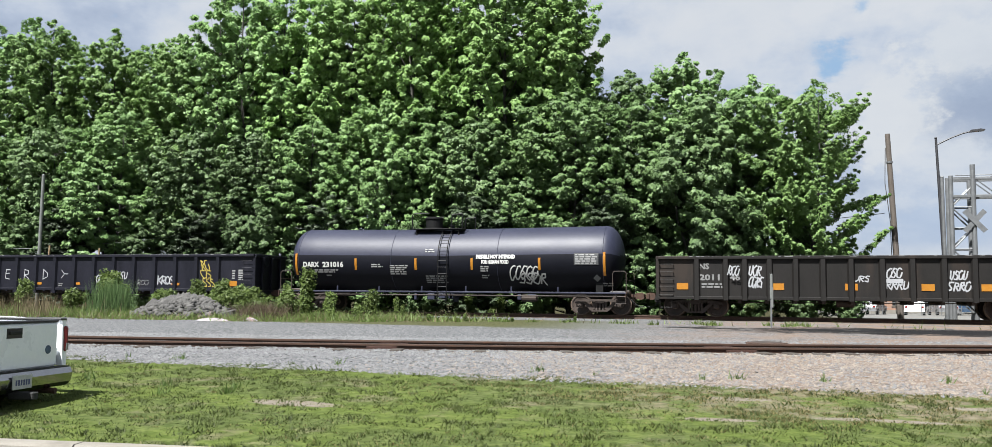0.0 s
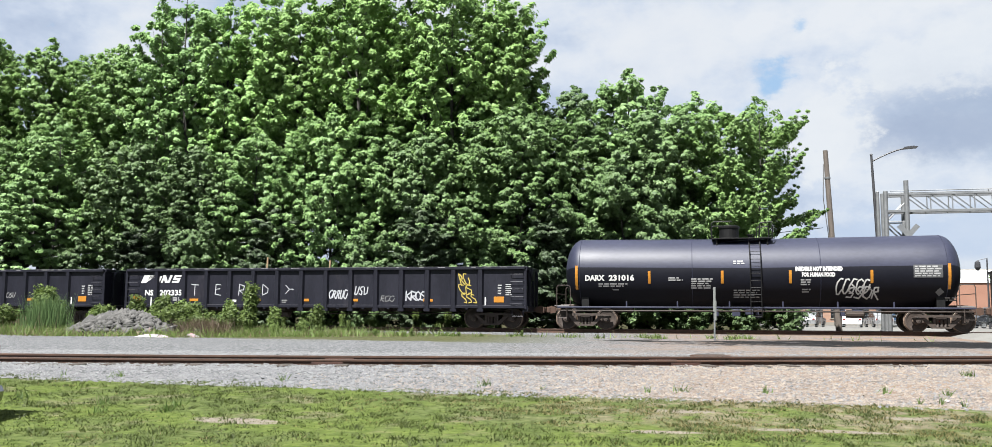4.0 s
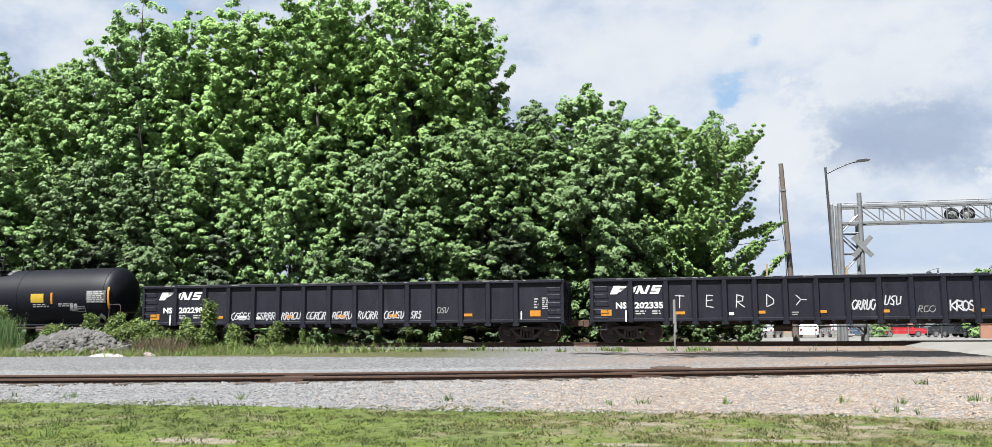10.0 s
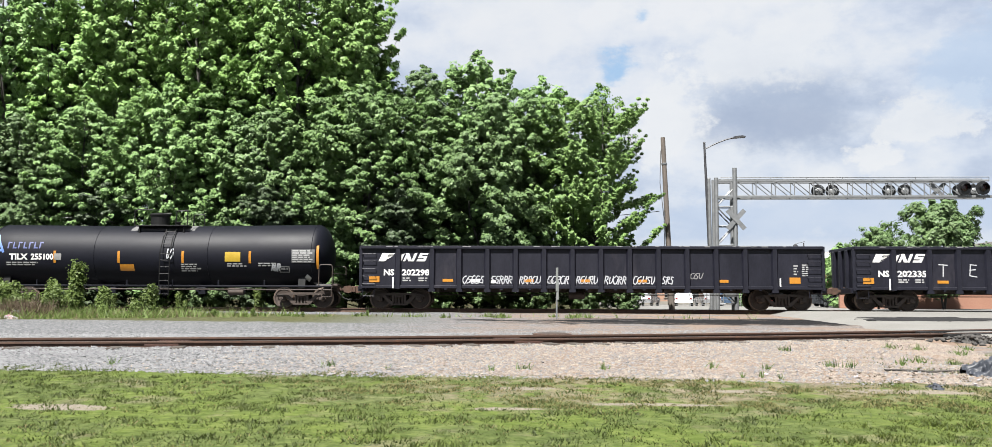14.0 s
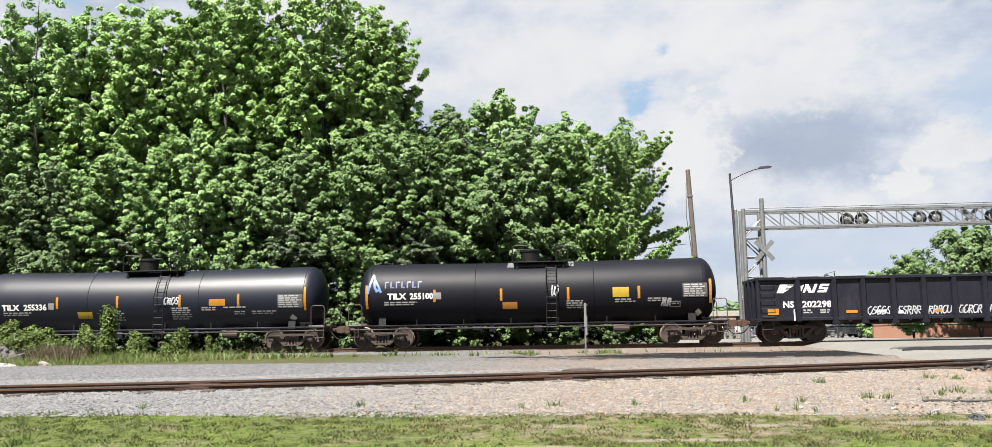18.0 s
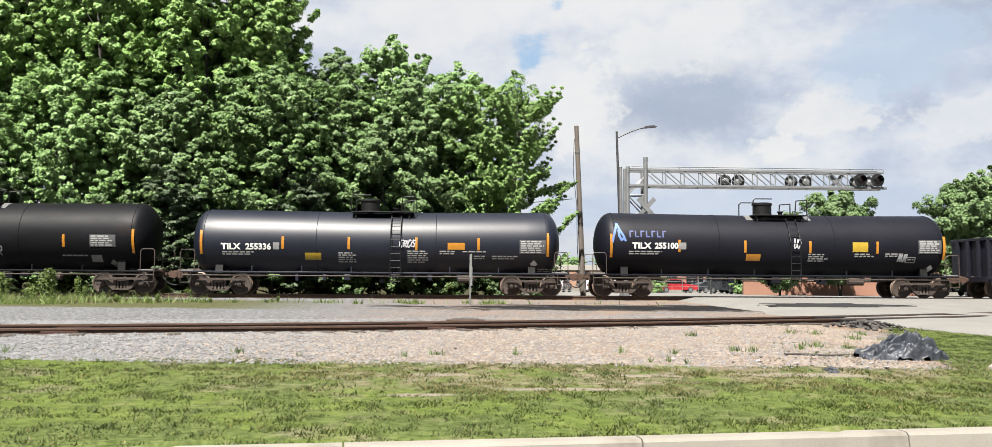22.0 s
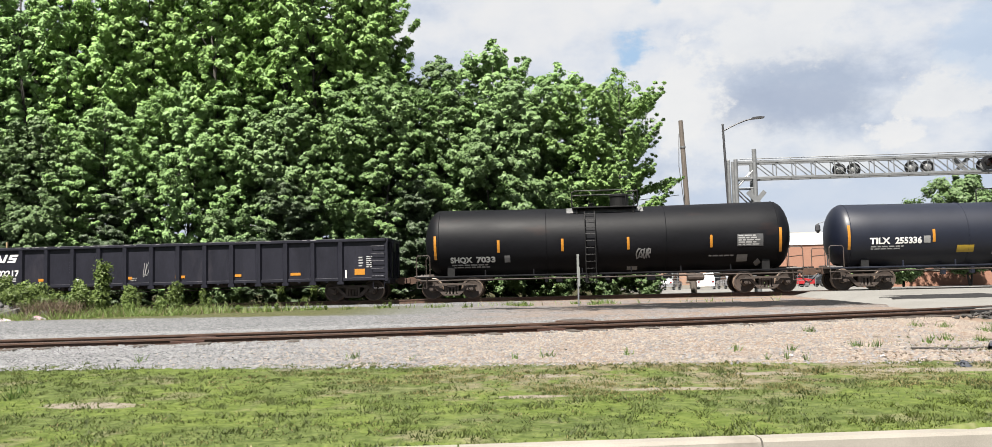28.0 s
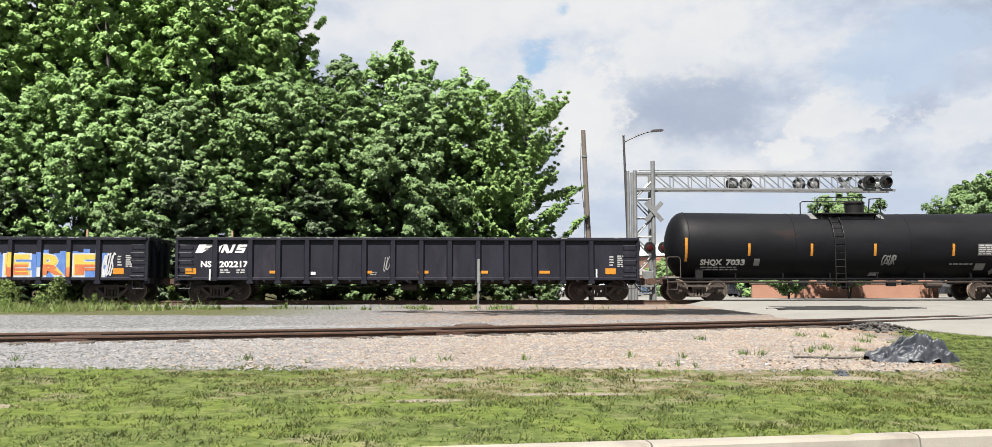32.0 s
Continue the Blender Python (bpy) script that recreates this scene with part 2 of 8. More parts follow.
RAIL_TOP = material("rail_worn_head", (0.06282, 0.05104, 0.04711), (0.1178, 0.1021, 0.09425), 0.4, 0.7, 3, 40, 0.05)
WHITE = material("stencil_white", (0.3281, 0.3281, 0.3172), (0.4373, 0.4373, 0.4264), 0.7, 0, 5, 40, 0.0)
GREY_MARK = material("faded_stencil_grey", (0.09185, 0.09185, 0.09185), (0.1378, 0.1378, 0.1378), 0.7, 0, 5, 40, 0.0)
SPRAY = material("spray_paint_pale", (0.1914, 0.1991, 0.2144), (0.2756, 0.2794, 0.2909), 0.6, 0, 5, 40, 0.0)
SPRAY_YELLOW = material("spray_paint_yellow", (0.2356, 0.1767, 0.01963), (0.2945, 0.2277, 0.03926), 0.6, 0, 5, 40, 0.0)
SPRAY_BLUE = material("spray_paint_blue", (0.02748, 0.06282, 0.1963), (0.05497, 0.1178, 0.2748), 0.5, 0, 3, 30, 0.0)
SPRAY_RED = material("spray_paint_red", (0.216, 0.03926, 0.01963), (0.2748, 0.09815, 0.02356), 0.5, 0, 2, 30, 0.0)
ORANGE = material("reflector_orange", (0.2297, 0.08574, 0.006124), (0.2756, 0.1225, 0.009185), 0.4, 0, 6, 60, 0.0)
YELLOW = material("sign_yellow", (0.2144, 0.1378, 0.006124), (0.2603, 0.1777, 0.01225), 0.5, 0, 6, 60, 0.0)
LOGO_BLUE = material("logo_blue", (0.03926, 0.08637, 0.2434), (0.06282, 0.1178, 0.2945), 0.5, 0, 6, 60, 0.0)
DARK_BLUE = material("faded_logo_blue", (0.02748, 0.03534, 0.1021), (0.03926, 0.05104, 0.1414), 0.5, 0, 6, 60, 0.0)
ALU = material("galvanized_steel", (0.1021, 0.106, 0.1099), (0.1571, 0.161, 0.1649), 0.45, 0.4, 4, 50, 0.05)
DARK_METAL = material("dark_lamp_metal", (0.0189, 0.0189, 0.02205), (0.0378, 0.0378, 0.04095), 0.5, 0.3, 5, 50, 0.05)
LENS_DARK = material("signal_dark_backing", (0.00504, 0.00504, 0.00567), (0.00945, 0.00945, 0.01008), 0.35, 0, 5, 40, 0.0)
LENS_RED = material("signal_red_lens", (0.02205, 0.00315, 0.00315), (0.03465, 0.00504, 0.00504), 0.2, 0, 5, 40, 0.0)
LENS_BACK = material("signal_grey_back", (0.1378, 0.1409, 0.144), (0.1838, 0.1869, 0.1899), 0.4, 0.3, 5, 40, 0.0)
POLE_WOOD = material("weathered_pole_wood", (0.03926, 0.03141, 0.02552), (0.09425, 0.0785, 0.06672), 0.85, 0, 3, 40, 0.3, streak=(8, 8, 0.5))
TIE_WOOD = material("old_tie_wood", (0.01374, 0.01021, 0.00785), (0.04319, 0.03337, 0.02552), 0.9, 0, 3, 40, 0.4, streak=(1, 8, 8))
CONCRETE = material("kerb_concrete", (0.1109, 0.1016, 0.08568), (0.1508, 0.1387, 0.119), 0.85, 0, 1.5, 90, 0.1, stain=(0.09161, 0.08235, 0.06859), stain_at=0.60, per_piece=0.06)
ASPHALT = material("street_asphalt", (0.06124, 0.06277, 0.06584), (0.08883, 0.09034, 0.09185), 0.9, 0, 2, 160, 0.25, stain=(0.06124, 0.06124, 0.06432), stain_at=0.62, spec=0.12)
ROAD_PALE = material("sun_bleached_road", (0.09185, 0.08883, 0.08272), (0.1286, 0.1256, 0.1179), 0.9, 0, 0.5, 90, 0.15, stain=(0.07655, 0.07503, 0.07352), stain_at=0.60, spec=0.12)
ASPHALT_DARK = material("patched_dark_asphalt", (0.00693, 0.00693, 0.00756), (0.02142, 0.02079, 0.02079), 0.9, 0, 1.2, 90, 0.4, stain=(0.063, 0.05985, 0.05544), stain_at=0.66, spec=0.12)
BRICK_PAVER = material("brick_paver", (0.1414, 0.0962, 0.0785), (0.1963, 0.1414, 0.1178), 0.85, 0, 4, 60, 0.2, per_piece=0.2)
BRICK = material("red_brick_wall", (0.1571, 0.07459, 0.04908), (0.1963, 0.1021, 0.06873), 0.85, 0, 0.6, 8, 0.1, per_piece=0.05)
BARK = material("tree_bark", (0.016, 0.0145, 0.0125), (0.050, 0.045, 0.040), 0.9, 0, 4, 30, 0.5, streak=(3, 3, 0.6))
LEAF = leaf_material("leaf_green", (0.06368, 0.1209, 0.04087), (0.2076, 0.3248, 0.1125), 0.34)
# a deep green; on the wood's lower trees it also stands in for shade
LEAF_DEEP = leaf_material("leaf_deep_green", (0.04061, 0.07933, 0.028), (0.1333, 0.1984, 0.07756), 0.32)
# darker copy of the leaf green, with canopy shade put in its colour
LEAF_SHADE_TINT = leaf_material("leaf_green_shade_tint", (0.05086, 0.1018, 0.03345), (0.1653, 0.256, 0.08832), 0.33)
# dark leaf made darker still: the shade under the trees is in its colour
LEAF_SHADE_DARK = leaf_material("leaf_shade_dark", (0.016, 0.030, 0.013), (0.056, 0.082, 0.038), 0.3)
# a paler green; on the tall trees it also paints in sunlit upper crowns
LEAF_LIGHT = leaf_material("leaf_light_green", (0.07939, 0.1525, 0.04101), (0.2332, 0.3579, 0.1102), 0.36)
WEED = leaf_material("weed_green", (0.03141, 0.05889, 0.01374), (0.09028, 0.1335, 0.03337), 0.4, dry=(0.09185, 0.06735, 0.03675))
WEED_PALE = leaf_material("pale_weed", (0.04549, 0.07661, 0.01915), (0.1341, 0.1772, 0.04788), 0.4, dry=(0.1245, 0.09576, 0.05267))
GRASS = leaf_material("lawn_blade", (0.02703, 0.03862, 0.00996), (0.08557, 0.1076, 0.02928), 0.5, patch=(2.4, 0.72))
DRY_LAWN = leaf_material("dry_lawn_blade", (0.1016, 0.09032, 0.03669), (0.1905, 0.1608, 0.0762), 0.45)
CLUMP = leaf_material("dark_lawn_clump", (0.03591, 0.05304, 0.01045), (0.08721, 0.1104, 0.02376), 0.5)
STRAW = leaf_material("dry_grass", (0.09576, 0.07421, 0.0407), (0.158, 0.1293, 0.079), 0.3)
STONE = material("ballast_stone", (0.04536, 0.0463, 0.04914), (0.1197, 0.1197, 0.1222), 0.9, 0, 8, 60, 0.2, per_piece=0.5, coords="Object")
RUBBLE = material("rubble_grey", (0.02748, 0.02709, 0.02591), (0.08637, 0.08247, 0.0785), 0.9, 0, 3, 40, 0.4, per_piece=0.45)
GRASS_FRESH = leaf_material("fresh_lawn_blade", (0.04606, 0.06604, 0.009132), (0.1074, 0.1356, 0.02587), 0.4)
PLASTIC = material("grey_plastic_sheet", (0.010, 0.0118, 0.0160), (0.030, 0.034, 0.043), 0.48, 0, 4, 30, 0.06, spec=0.35)
CAR_WHITE = material("truck_white_paint", (0.66, 0.68, 0.71), (0.72, 0.735, 0.755), 0.3, 0, 2, 30, 0.0)
CHROME = material("chrome_bumper", (0.2736, 0.2736, 0.2812), (0.3496, 0.3496, 0.3572), 0.15, 1.0, 4, 40, 0.02)
RUBBER = material("tyre_rubber", (0.00756, 0.00756, 0.00756), (0.0189, 0.0189, 0.0189), 0.85, 0, 8, 60, 0.1)
GLASS_DARK = material("dark_window_glass", (0.00756, 0.00882, 0.01008), (0.0126, 0.01386, 0.01575), 0.06, 0, 3, 30, 0.0)
TAIL_RED = material("tail_lamp_red", (0.07661, 0.00383, 0.00383), (0.1149, 0.005746, 0.005746), 0.2, 0, 5, 30, 0.0)
CAR_RED = material("car_red_paint", (0.216, 0.01178, 0.01571), (0.267, 0.02356, 0.02748), 0.25, 0, 2, 30, 0.0)
CAR_GREY = material("car_grey_paint", (0.01963, 0.0216, 0.02552), (0.03534, 0.03926, 0.04515), 0.25, 0.3, 2, 30, 0.0)
CAR_BLUE = material("car_blue_paint", (0.03926, 0.06672, 0.1178), (0.05889, 0.09425, 0.1492), 0.25, 0.2, 2, 30, 0.0)
CAR_SILVER = material("car_silver_paint", (0.1963, 0.2002, 0.2081), (0.2434, 0.2473, 0.2552), 0.28, 0.4, 2, 30, 0.0)
ROOF_PALE = material("pale_flat_roof", (0.1685, 0.1593, 0.144), (0.2082, 0.199, 0.1838), 0.8, 0, 1, 20, 0.05)

# ---------------------------------------------------------------- mesh helpers


class Geo:
    """Vertices and faces, gathered piece by piece into one mesh."""

    def __init__(self):
        self.v, self.f = [], []

    def add(self, v, f):
        k = len(self.v)
        self.v.extend(tuple(p) for p in v)
        self.f.extend(tuple(i + k for i in q) for q in f)
        return self

    def box(self, x0, x1, y0, y1, z0, z1, m=None):
        v = [(x, y, z) for z in (z0, z1) for y in (y0, y1) for x in (x0, x1)]
        if m is not None:
            v = [m @ Vector(p) for p in v]
        return self.add(v, [(0, 2, 3, 1), (4, 5, 7, 6), (0, 1, 5, 4), (1, 3, 7, 5), (3, 2, 6, 7), (2, 0, 4, 6)])

    def bevel_box(self, x0, x1, y0, y1, z0, z1, b, m=None):
        """A box with its edges cut off by b."""
        v, f = [], []
        xs, ys, zs = (x0, x1), (y0, y1), (z0, z1)
        idx = {}
        for i in (0, 1):
            for j in (0, 1):
                for k in (0, 1):
                    dx, dy, dz = (b if i == 0 else -b), (b if j == 0 else -b), (b if k == 0 else -b)
                    for a, p in (("x", (xs[i], ys[j] + dy, zs[k] + dz)), ("y", (xs[i] + dx, ys[j], zs[k] + dz)), ("z", (xs[i] + dx, ys[j] + dy, zs[k]))):
                        idx[i, j, k, a] = len(v)
                        v.append(p)
        q = lambda *s: f.append(tuple(idx[e] for e in s))
        for i in (0, 1):
            q(*[(i, j, k, "x") for j, k in ((0, 0), (1, 0), (1, 1), (0, 1))])
            q(*[(j, i, k, "y") for j, k in ((0, 0), (1, 0), (1, 1), (0, 1))])
            q(*[(j, k, i, "z") for j, k in ((0, 0), (1, 0), (1, 1), (0, 1))])
        for i in (0, 1):
            for j in (0, 1):
                q((i, j, 0, "x"), (i, j, 1, "x"), (i, j, 1, "y"), (i, j, 0, "y"))
                q((i, 0, j, "x"), (i, 1, j, "x"), (i, 1, j, "z"), (i, 0, j, "z"))
                q((0, i, j, "y"), (1, i, j, "y"), (1, i, j, "z"), (0, i, j, "z"))
                for k in (0, 1):
                    q((i, j, k, "x"), (i, j, k, "y"), (i, j, k, "z"))
        if m is not None:
            v = [m @ Vector(p) for p in v]
        return self.add(v, f)

    def tube(self, a, b, r0, r1=None, n=8, caps=True):
        """A round bar from a to b."""
        a, b = Vector(a), Vector(b)
        r1 = r0 if r1 is None else r1
        d = (b - a).normalized()
        s = d.cross(Vector((0, 0, 1)) if abs(d.z) < 0.9 else Vector((1, 0, 0))).normalized()
        u = d.cross(s)
        ring = [(math.cos(2 * math.pi * i / n), math.sin(2 * math.pi * i / n)) for i in range(n)]
        v = [a + (s * c + u * w) * r0 for c, w in ring] + [b + (s * c + u * w) * r1 for c, w in ring]
        f = [(i, (i + 1) % n, n + (i + 1) % n, n + i) for i in range(n)]
        if caps:
            f += [tuple(range(n - 1, -1, -1)), tuple(range(n, 2 * n))]
        return self.add(v, f)

    def path(self, pts, r, n=6):
        for a, b in zip(pts, pts[1:]):
            self.tube(a, b, r, n=n)
        return self

    def lathe(self, prof, n=24, axis="y", at=(0, 0, 0)):
        """Turns (radius, along) pairs about an axis through at."""
        v = []
        for r, t in prof:
            for i in range(n):
                c, s = r * math.cos(2 * math.pi * i / n), r * math.sin(2 * math.pi * i / n)
                p = {"x": (t, c, s), "y": (c, t, s), "z": (c, s, t)}[axis]
                v.append((p[0] + at[0], p[1] + at[1], p[2] + at[2]))
        f = [(k * n + i, k * n + (i + 1) % n, (k + 1) * n + (i + 1) % n, (k + 1) * n + i) for k in range(len(prof) - 1) for i in range(n)]
        f += [tuple(range(n - 1, -1, -1)), tuple(range((len(prof) - 1) * n, len(prof) * n))]
        return self.add(v, f)

    def prism(self, outline, y0, y1, plane="xz"):
        """An outline of (x, z) pairs, given depth from y0 to y1."""
        n = len(outline)
        put = (lambda a, b, y: (a, y, b)) if plane == "xz" else (lambda a, b, y: (y, a, b))
        v = [put(a, b, y0) for a, b in outline] + [put(a, b, y1) for a, b in outline]
        f = [tuple(range(n)), tuple(range(2 * n - 1, n - 1, -1))] + [(i, n + i, n + (i + 1) % n, (i + 1) % n) for i in range(n)]
        return self.add(v, f)

    def flat(self, z0, z1):
        """Turns a prism made in the x-z plane to lie level between two heights."""
        self.v = [(a, c, z0 + (z1 - z0) * b) for a, b, c in self.v]
        self.f = [q[::-1] for q in self.f]
        return self

    def mesh(self, name, mat, smooth=False):
        me = bpy.data.meshes.new(name)
        me.from_pydata(self.v, [], self.f)
        if smooth:
            me.shade_smooth()
        me.materials.append(mat)
        return me


def part(name, geo, mat, parent=None, label="", smooth=False, at=None):
    """Links a Geo, or a mesh that is there already, as one mesh object under a thing or a part."""
    me = geo.mesh(name, mat, smooth) if isinstance(geo, Geo) else geo
    ob = new(name, me)
    ob.parent = parent
    if at is not None:
        ob.matrix_basis = at
    return tagged(ob, label) if label else ob


def thing(name, label, category, m=None, group="", kind=""):
    ob = new(name)
    ob.empty_display_size = 0.3
    if m is not None:
        ob.matrix_basis = m
    return tagged(ob, label, category, group, kind)


def np_mesh(name, verts, faces, mat, smooth=False):
    """A mesh from number arrays; all faces have as many corners."""
    me = bpy.data.meshes.new(name)
    n, k = faces.shape
    me.vertices.add(len(verts))
    me.vertices.foreach_set("co", np.ascontiguousarray(verts, np.float32).ravel())
    me.loops.add(n * k)
    me.loops.foreach_set("vertex_index", faces.astype(np.int32).ravel())
    me.polygons.add(n)
    me.polygons.foreach_set("loop_start", np.arange(0, n * k, k, dtype=np.int32))
    me.update(calc_edges=True)
    me.materials.append(mat)
    if smooth:
        me.shade_smooth()
    return me


def text_mesh(name, words, size, mat, bold=0.0, gap=1.0):
    """Flat letters, their base line along +x, standing up in z, facing -y."""
    cu = bpy.data.curves.new(name, "FONT")
    cu.body, cu.size, cu.offset, cu.resolution_u, cu.space_character = words, size, bold, 2, gap
    ob = bpy.data.objects.new(name, cu)
    scene.collection.objects.link(ob)
    me = bpy.data.meshes.new_from_object(ob)
    bpy.data.objects.remove(ob)
    bpy.data.curves.remove(cu)
    me.transform(pose(0, 0, 0, 90, 0, 0))
    me.name = name
    me.materials.clear()
    me.materials.append(mat)
    return me


# ---------------------------------------------------------------- ground
FAR_Y, RAIL_Z = 40.58, 0.81           # the far track's middle and the top of its rails
GAUGE = 1.435


def near_track(x):
    """The middle of the near track, and its slope."""
    c = min(max(x, -16.0), 14.0)
    slope = 0.36 + 0.016 * c
    return 18.9 + 0.36 * c + 0.008 * c * c + slope * (x - c), slope


def kerb_y(x):
    return 7.15 + (0.14 if x > 0 else 0.115) * x


NEAR_RAIL_Z = 0.55


def smooth(a, b, t):
    t = min(max((t - a) / (b - a), 0.0), 1.0)
    return t * t * (3 - 2 * t)


def ground_z(x, y):
    k = kerb_y(x)
    if y < k - 0.02:
        return -0.35
    n, _ = near_track(x)
    n = min(n, 34.0)
    pts = [(k, 0.13), (k + 1.5, 0.17), (max(n - 5.6, k + 2.0), 0.30), (n - 1.8, 0.43), (n, 0.45), (n + 2.0, 0.44), (37.6, 0.60), (39.2, 0.64), (42.0, 0.64), (45.0, 0.55), (70.0, 0.45), (110.0, 0.30), (3000.0, 0.2)]
    z = pts[-1][1]
    for (a, za), (b, zb) in zip(pts, pts[1:]):
        if a <= y <= b:
            z = za + (zb - za) * (y - a) / max(b - a, 1e-3)
            break
    if y < 60:
        z += 0.02 * noise.noise((x * 0.6, y * 0.6, 0.0)) + 0.012 * noise.noise((x * 2.3, y * 2.3, 4.0))
    return z


def axis_steps(lo, hi, near_lo, near_hi, step, grow=1.25):
    vals = list(np.arange(near_lo, near_hi + 1e-6, step))
    d, v = step, near_hi
    while v < hi:
        d *= grow
        v += d
        vals.append(min(v, hi))
    d, v = step, near_lo
    while v > lo:
        d *= grow
        v -= d
        vals.insert(0, max(v, lo))
    return vals


# middle and half widths of bare spots in the lawn
WORN = [(-5.1, 9.3, 0.55, 0.2), (1.75, 12.8, 0.8, 0.35), (1.25, 10.15, 0.8, 0.14), (-0.25, 11.35, 0.4, 0.16), (4.4, 11.6, 1.1, 0.2), (-0.4, 9.6, 0.4, 0.12), (5.9, 12.9, 0.7, 0.35), (2.4, 11.4, 0.5, 0.12)]


def ground_material():
    """Turf, gravel and bare earth, told apart by place with ragged edges."""
    m = bpy.data.materials.new("ground_turf_and_gravel")
    m.use_nodes = True
    nt = m.node_tree
    N, L = nt.nodes.new, nt.links.new
    b = nt.nodes["Principled BSDF"]
    co, sep = N("ShaderNodeTexCoord"), N("ShaderNodeSeparateXYZ")
    L(co.outputs["Object"], sep.inputs[0])
    X, Y = sep.outputs[0], sep.outputs[1]

    def val(op, a, c=None, d=None):
        n = N("ShaderNodeMath")
        n.operation = op
        for i, v in enumerate((a, c, d)):
            if v is None:
                continue
            if isinstance(v, (int, float)):
                n.inputs[i].default_value = v
            else:
                L(v, n.inputs[i])
        return n.outputs[0]

    def nz(s, d=4, r=0.6):
        n = N("ShaderNodeTexNoise")
        n.inputs["Scale"].default_value, n.inputs["Detail"].default_value, n.inputs["Roughness"].default_value = s, d, r
        L(co.outputs["Object"], n.inputs["Vector"])
        return n.outputs["Fac"]

    def span(v, a, c):
        n = N("ShaderNodeMapRange")
        n.interpolation_type = "SMOOTHSTEP"
        n.inputs[1].default_value, n.inputs[2].default_value = a, c
        L(v, n.inputs[0])
        return n.outputs[0]

    def mixed(f, a, c):
        n = N("ShaderNodeMix")
        n.data_type = "RGBA"
        for s, v in ((n.inputs[0], f), (n.inputs[6], a), (n.inputs[7], c)):
            if isinstance(v, tuple):
                s.default_value = (*v, 1)
            elif isinstance(v, (int, float)):
                s.default_value = v
            else:
                L(v, s)
        return n.outputs[2]

    wide, mid, grain, tiny = nz(0.25, 5), nz(1.3, 5), nz(9, 4), nz(38, 3)
    vo = N("ShaderNodeTexVoronoi")
    vo.inputs["Scale"].default_value = 17.0
    L(co.outputs["Object"], vo.inputs["Vector"])
    cell = N("ShaderNodeSeparateColor")
    L(vo.outputs["Color"], cell.inputs[0])
    stone = mixed(cell.outputs[0], (0.05985, 0.06081, 0.06413), (0.1604, 0.1628, 0.1676))
    stone = mixed(span(vo.outputs["Distance"], 0.35, 0.75), stone, (0.04788, 0.04788, 0.04932))
    pink = mixed(span(tiny, 0.35, 0.65), (0.09589, 0.06754, 0.04911), (0.168, 0.1225, 0.0928))
    # sandy earth shows through the stones before the near rails on the right
    sandy = span(val("ADD", X, val("MULTIPLY", val("SUBTRACT", mid, 0.5), 9.0)), -6.0, 2.5)
    sandy = val("MULTIPLY", sandy, val("MAXIMUM", val("MULTIPLY_ADD", span(Y, 25.0, 21.0), 0.2, 0.8), val("MULTIPLY", span(Y, 33.2, 34.6), span(Y, 41.0, 39.0))))
    speck = val("MULTIPLY", span(tiny, 0.56, 0.66), 0.55)
    pink = mixed(speck, pink, (0.0734, 0.06124, 0.05224))
    gravel = mixed(val("MULTIPLY", val("MULTIPLY", sandy, 0.9), val("MULTIPLY_ADD", span(nz(0.8, 6), 0.40, 0.58), 0.75, 0.25)), stone, pink)
    soil = mixed(span(grain, 0.3, 0.7), (0.07655, 0.06124, 0.04436), (0.1347, 0.1135, 0.08562))
    turf = mixed(span(grain, 0.3, 0.7), (0.029, 0.041, 0.012), (0.067, 0.082, 0.028))
    turf = mixed(val("MULTIPLY", span(nz(0.7, 5), 0.44, 0.60), 0.7), turf, mixed(span(grain, 0.3, 0.7), (0.042, 0.060, 0.012), (0.074, 0.094, 0.023)))
    turf = mixed(val("MULTIPLY", span(mid, 0.54, 0.68), 0.5), turf, soil)
    edge = val("ADD", Y, val("MULTIPLY", val("SUBTRACT", mid, 0.5), 2.2))
    edge = val("ADD", edge, val("MULTIPLY", val("SUBTRACT", grain, 0.5), 0.8))
    green = span(val("SUBTRACT", edge, val("ADD", val("MULTIPLY", span(X, 6.9, 8.2), 4.6), val("MULTIPLY", span(X, 8.0, 11.0), 4.6))), 12.75, 12.25)
    base = mixed(green, gravel, turf)
    zone = val("MULTIPLY", val("MULTIPLY", span(X, -4.0, 0.0), span(X, 7.6, 6.0)), val("MULTIPLY", span(val("SUBTRACT", Y, val("MULTIPLY", val("MAXIMUM", val("SUBTRACT", X, 2.0), 0.0), 0.25)), 9.6, 10.8), green))
    base = mixed(val("MULTIPLY", zone, val("MULTIPLY", span(nz(2.2, 5), 0.42, 0.56), 0.75)), base, soil)
    # worn spots in the lawn
    for sx, sy, rx, ry in WORN:
        dx, dy = val("DIVIDE", val("SUBTRACT", X, sx), rx), val("DIVIDE", val("SUBTRACT", Y, sy), ry)
        d = val("ADD", val("ADD", val("MULTIPLY", dx, dx), val("MULTIPLY", dy, dy)), val("MULTIPLY", val("SUBTRACT", grain, 0.5), 2.0))
        base = mixed(span(d, 1.2, 0.6), base, mixed(span(tiny, 0.3, 0.7), (0.08505, 0.07434, 0.05922), (0.148, 0.131, 0.1071)))
    # rust-stained stones beside the rails
    dx, dy = val("DIVIDE", val("SUBTRACT", X, -0.5), 1.1), val("DIVIDE", val("SUBTRACT", val("SUBTRACT", Y, val("MULTIPLY", X, 0.36)), 17.95), 0.42)
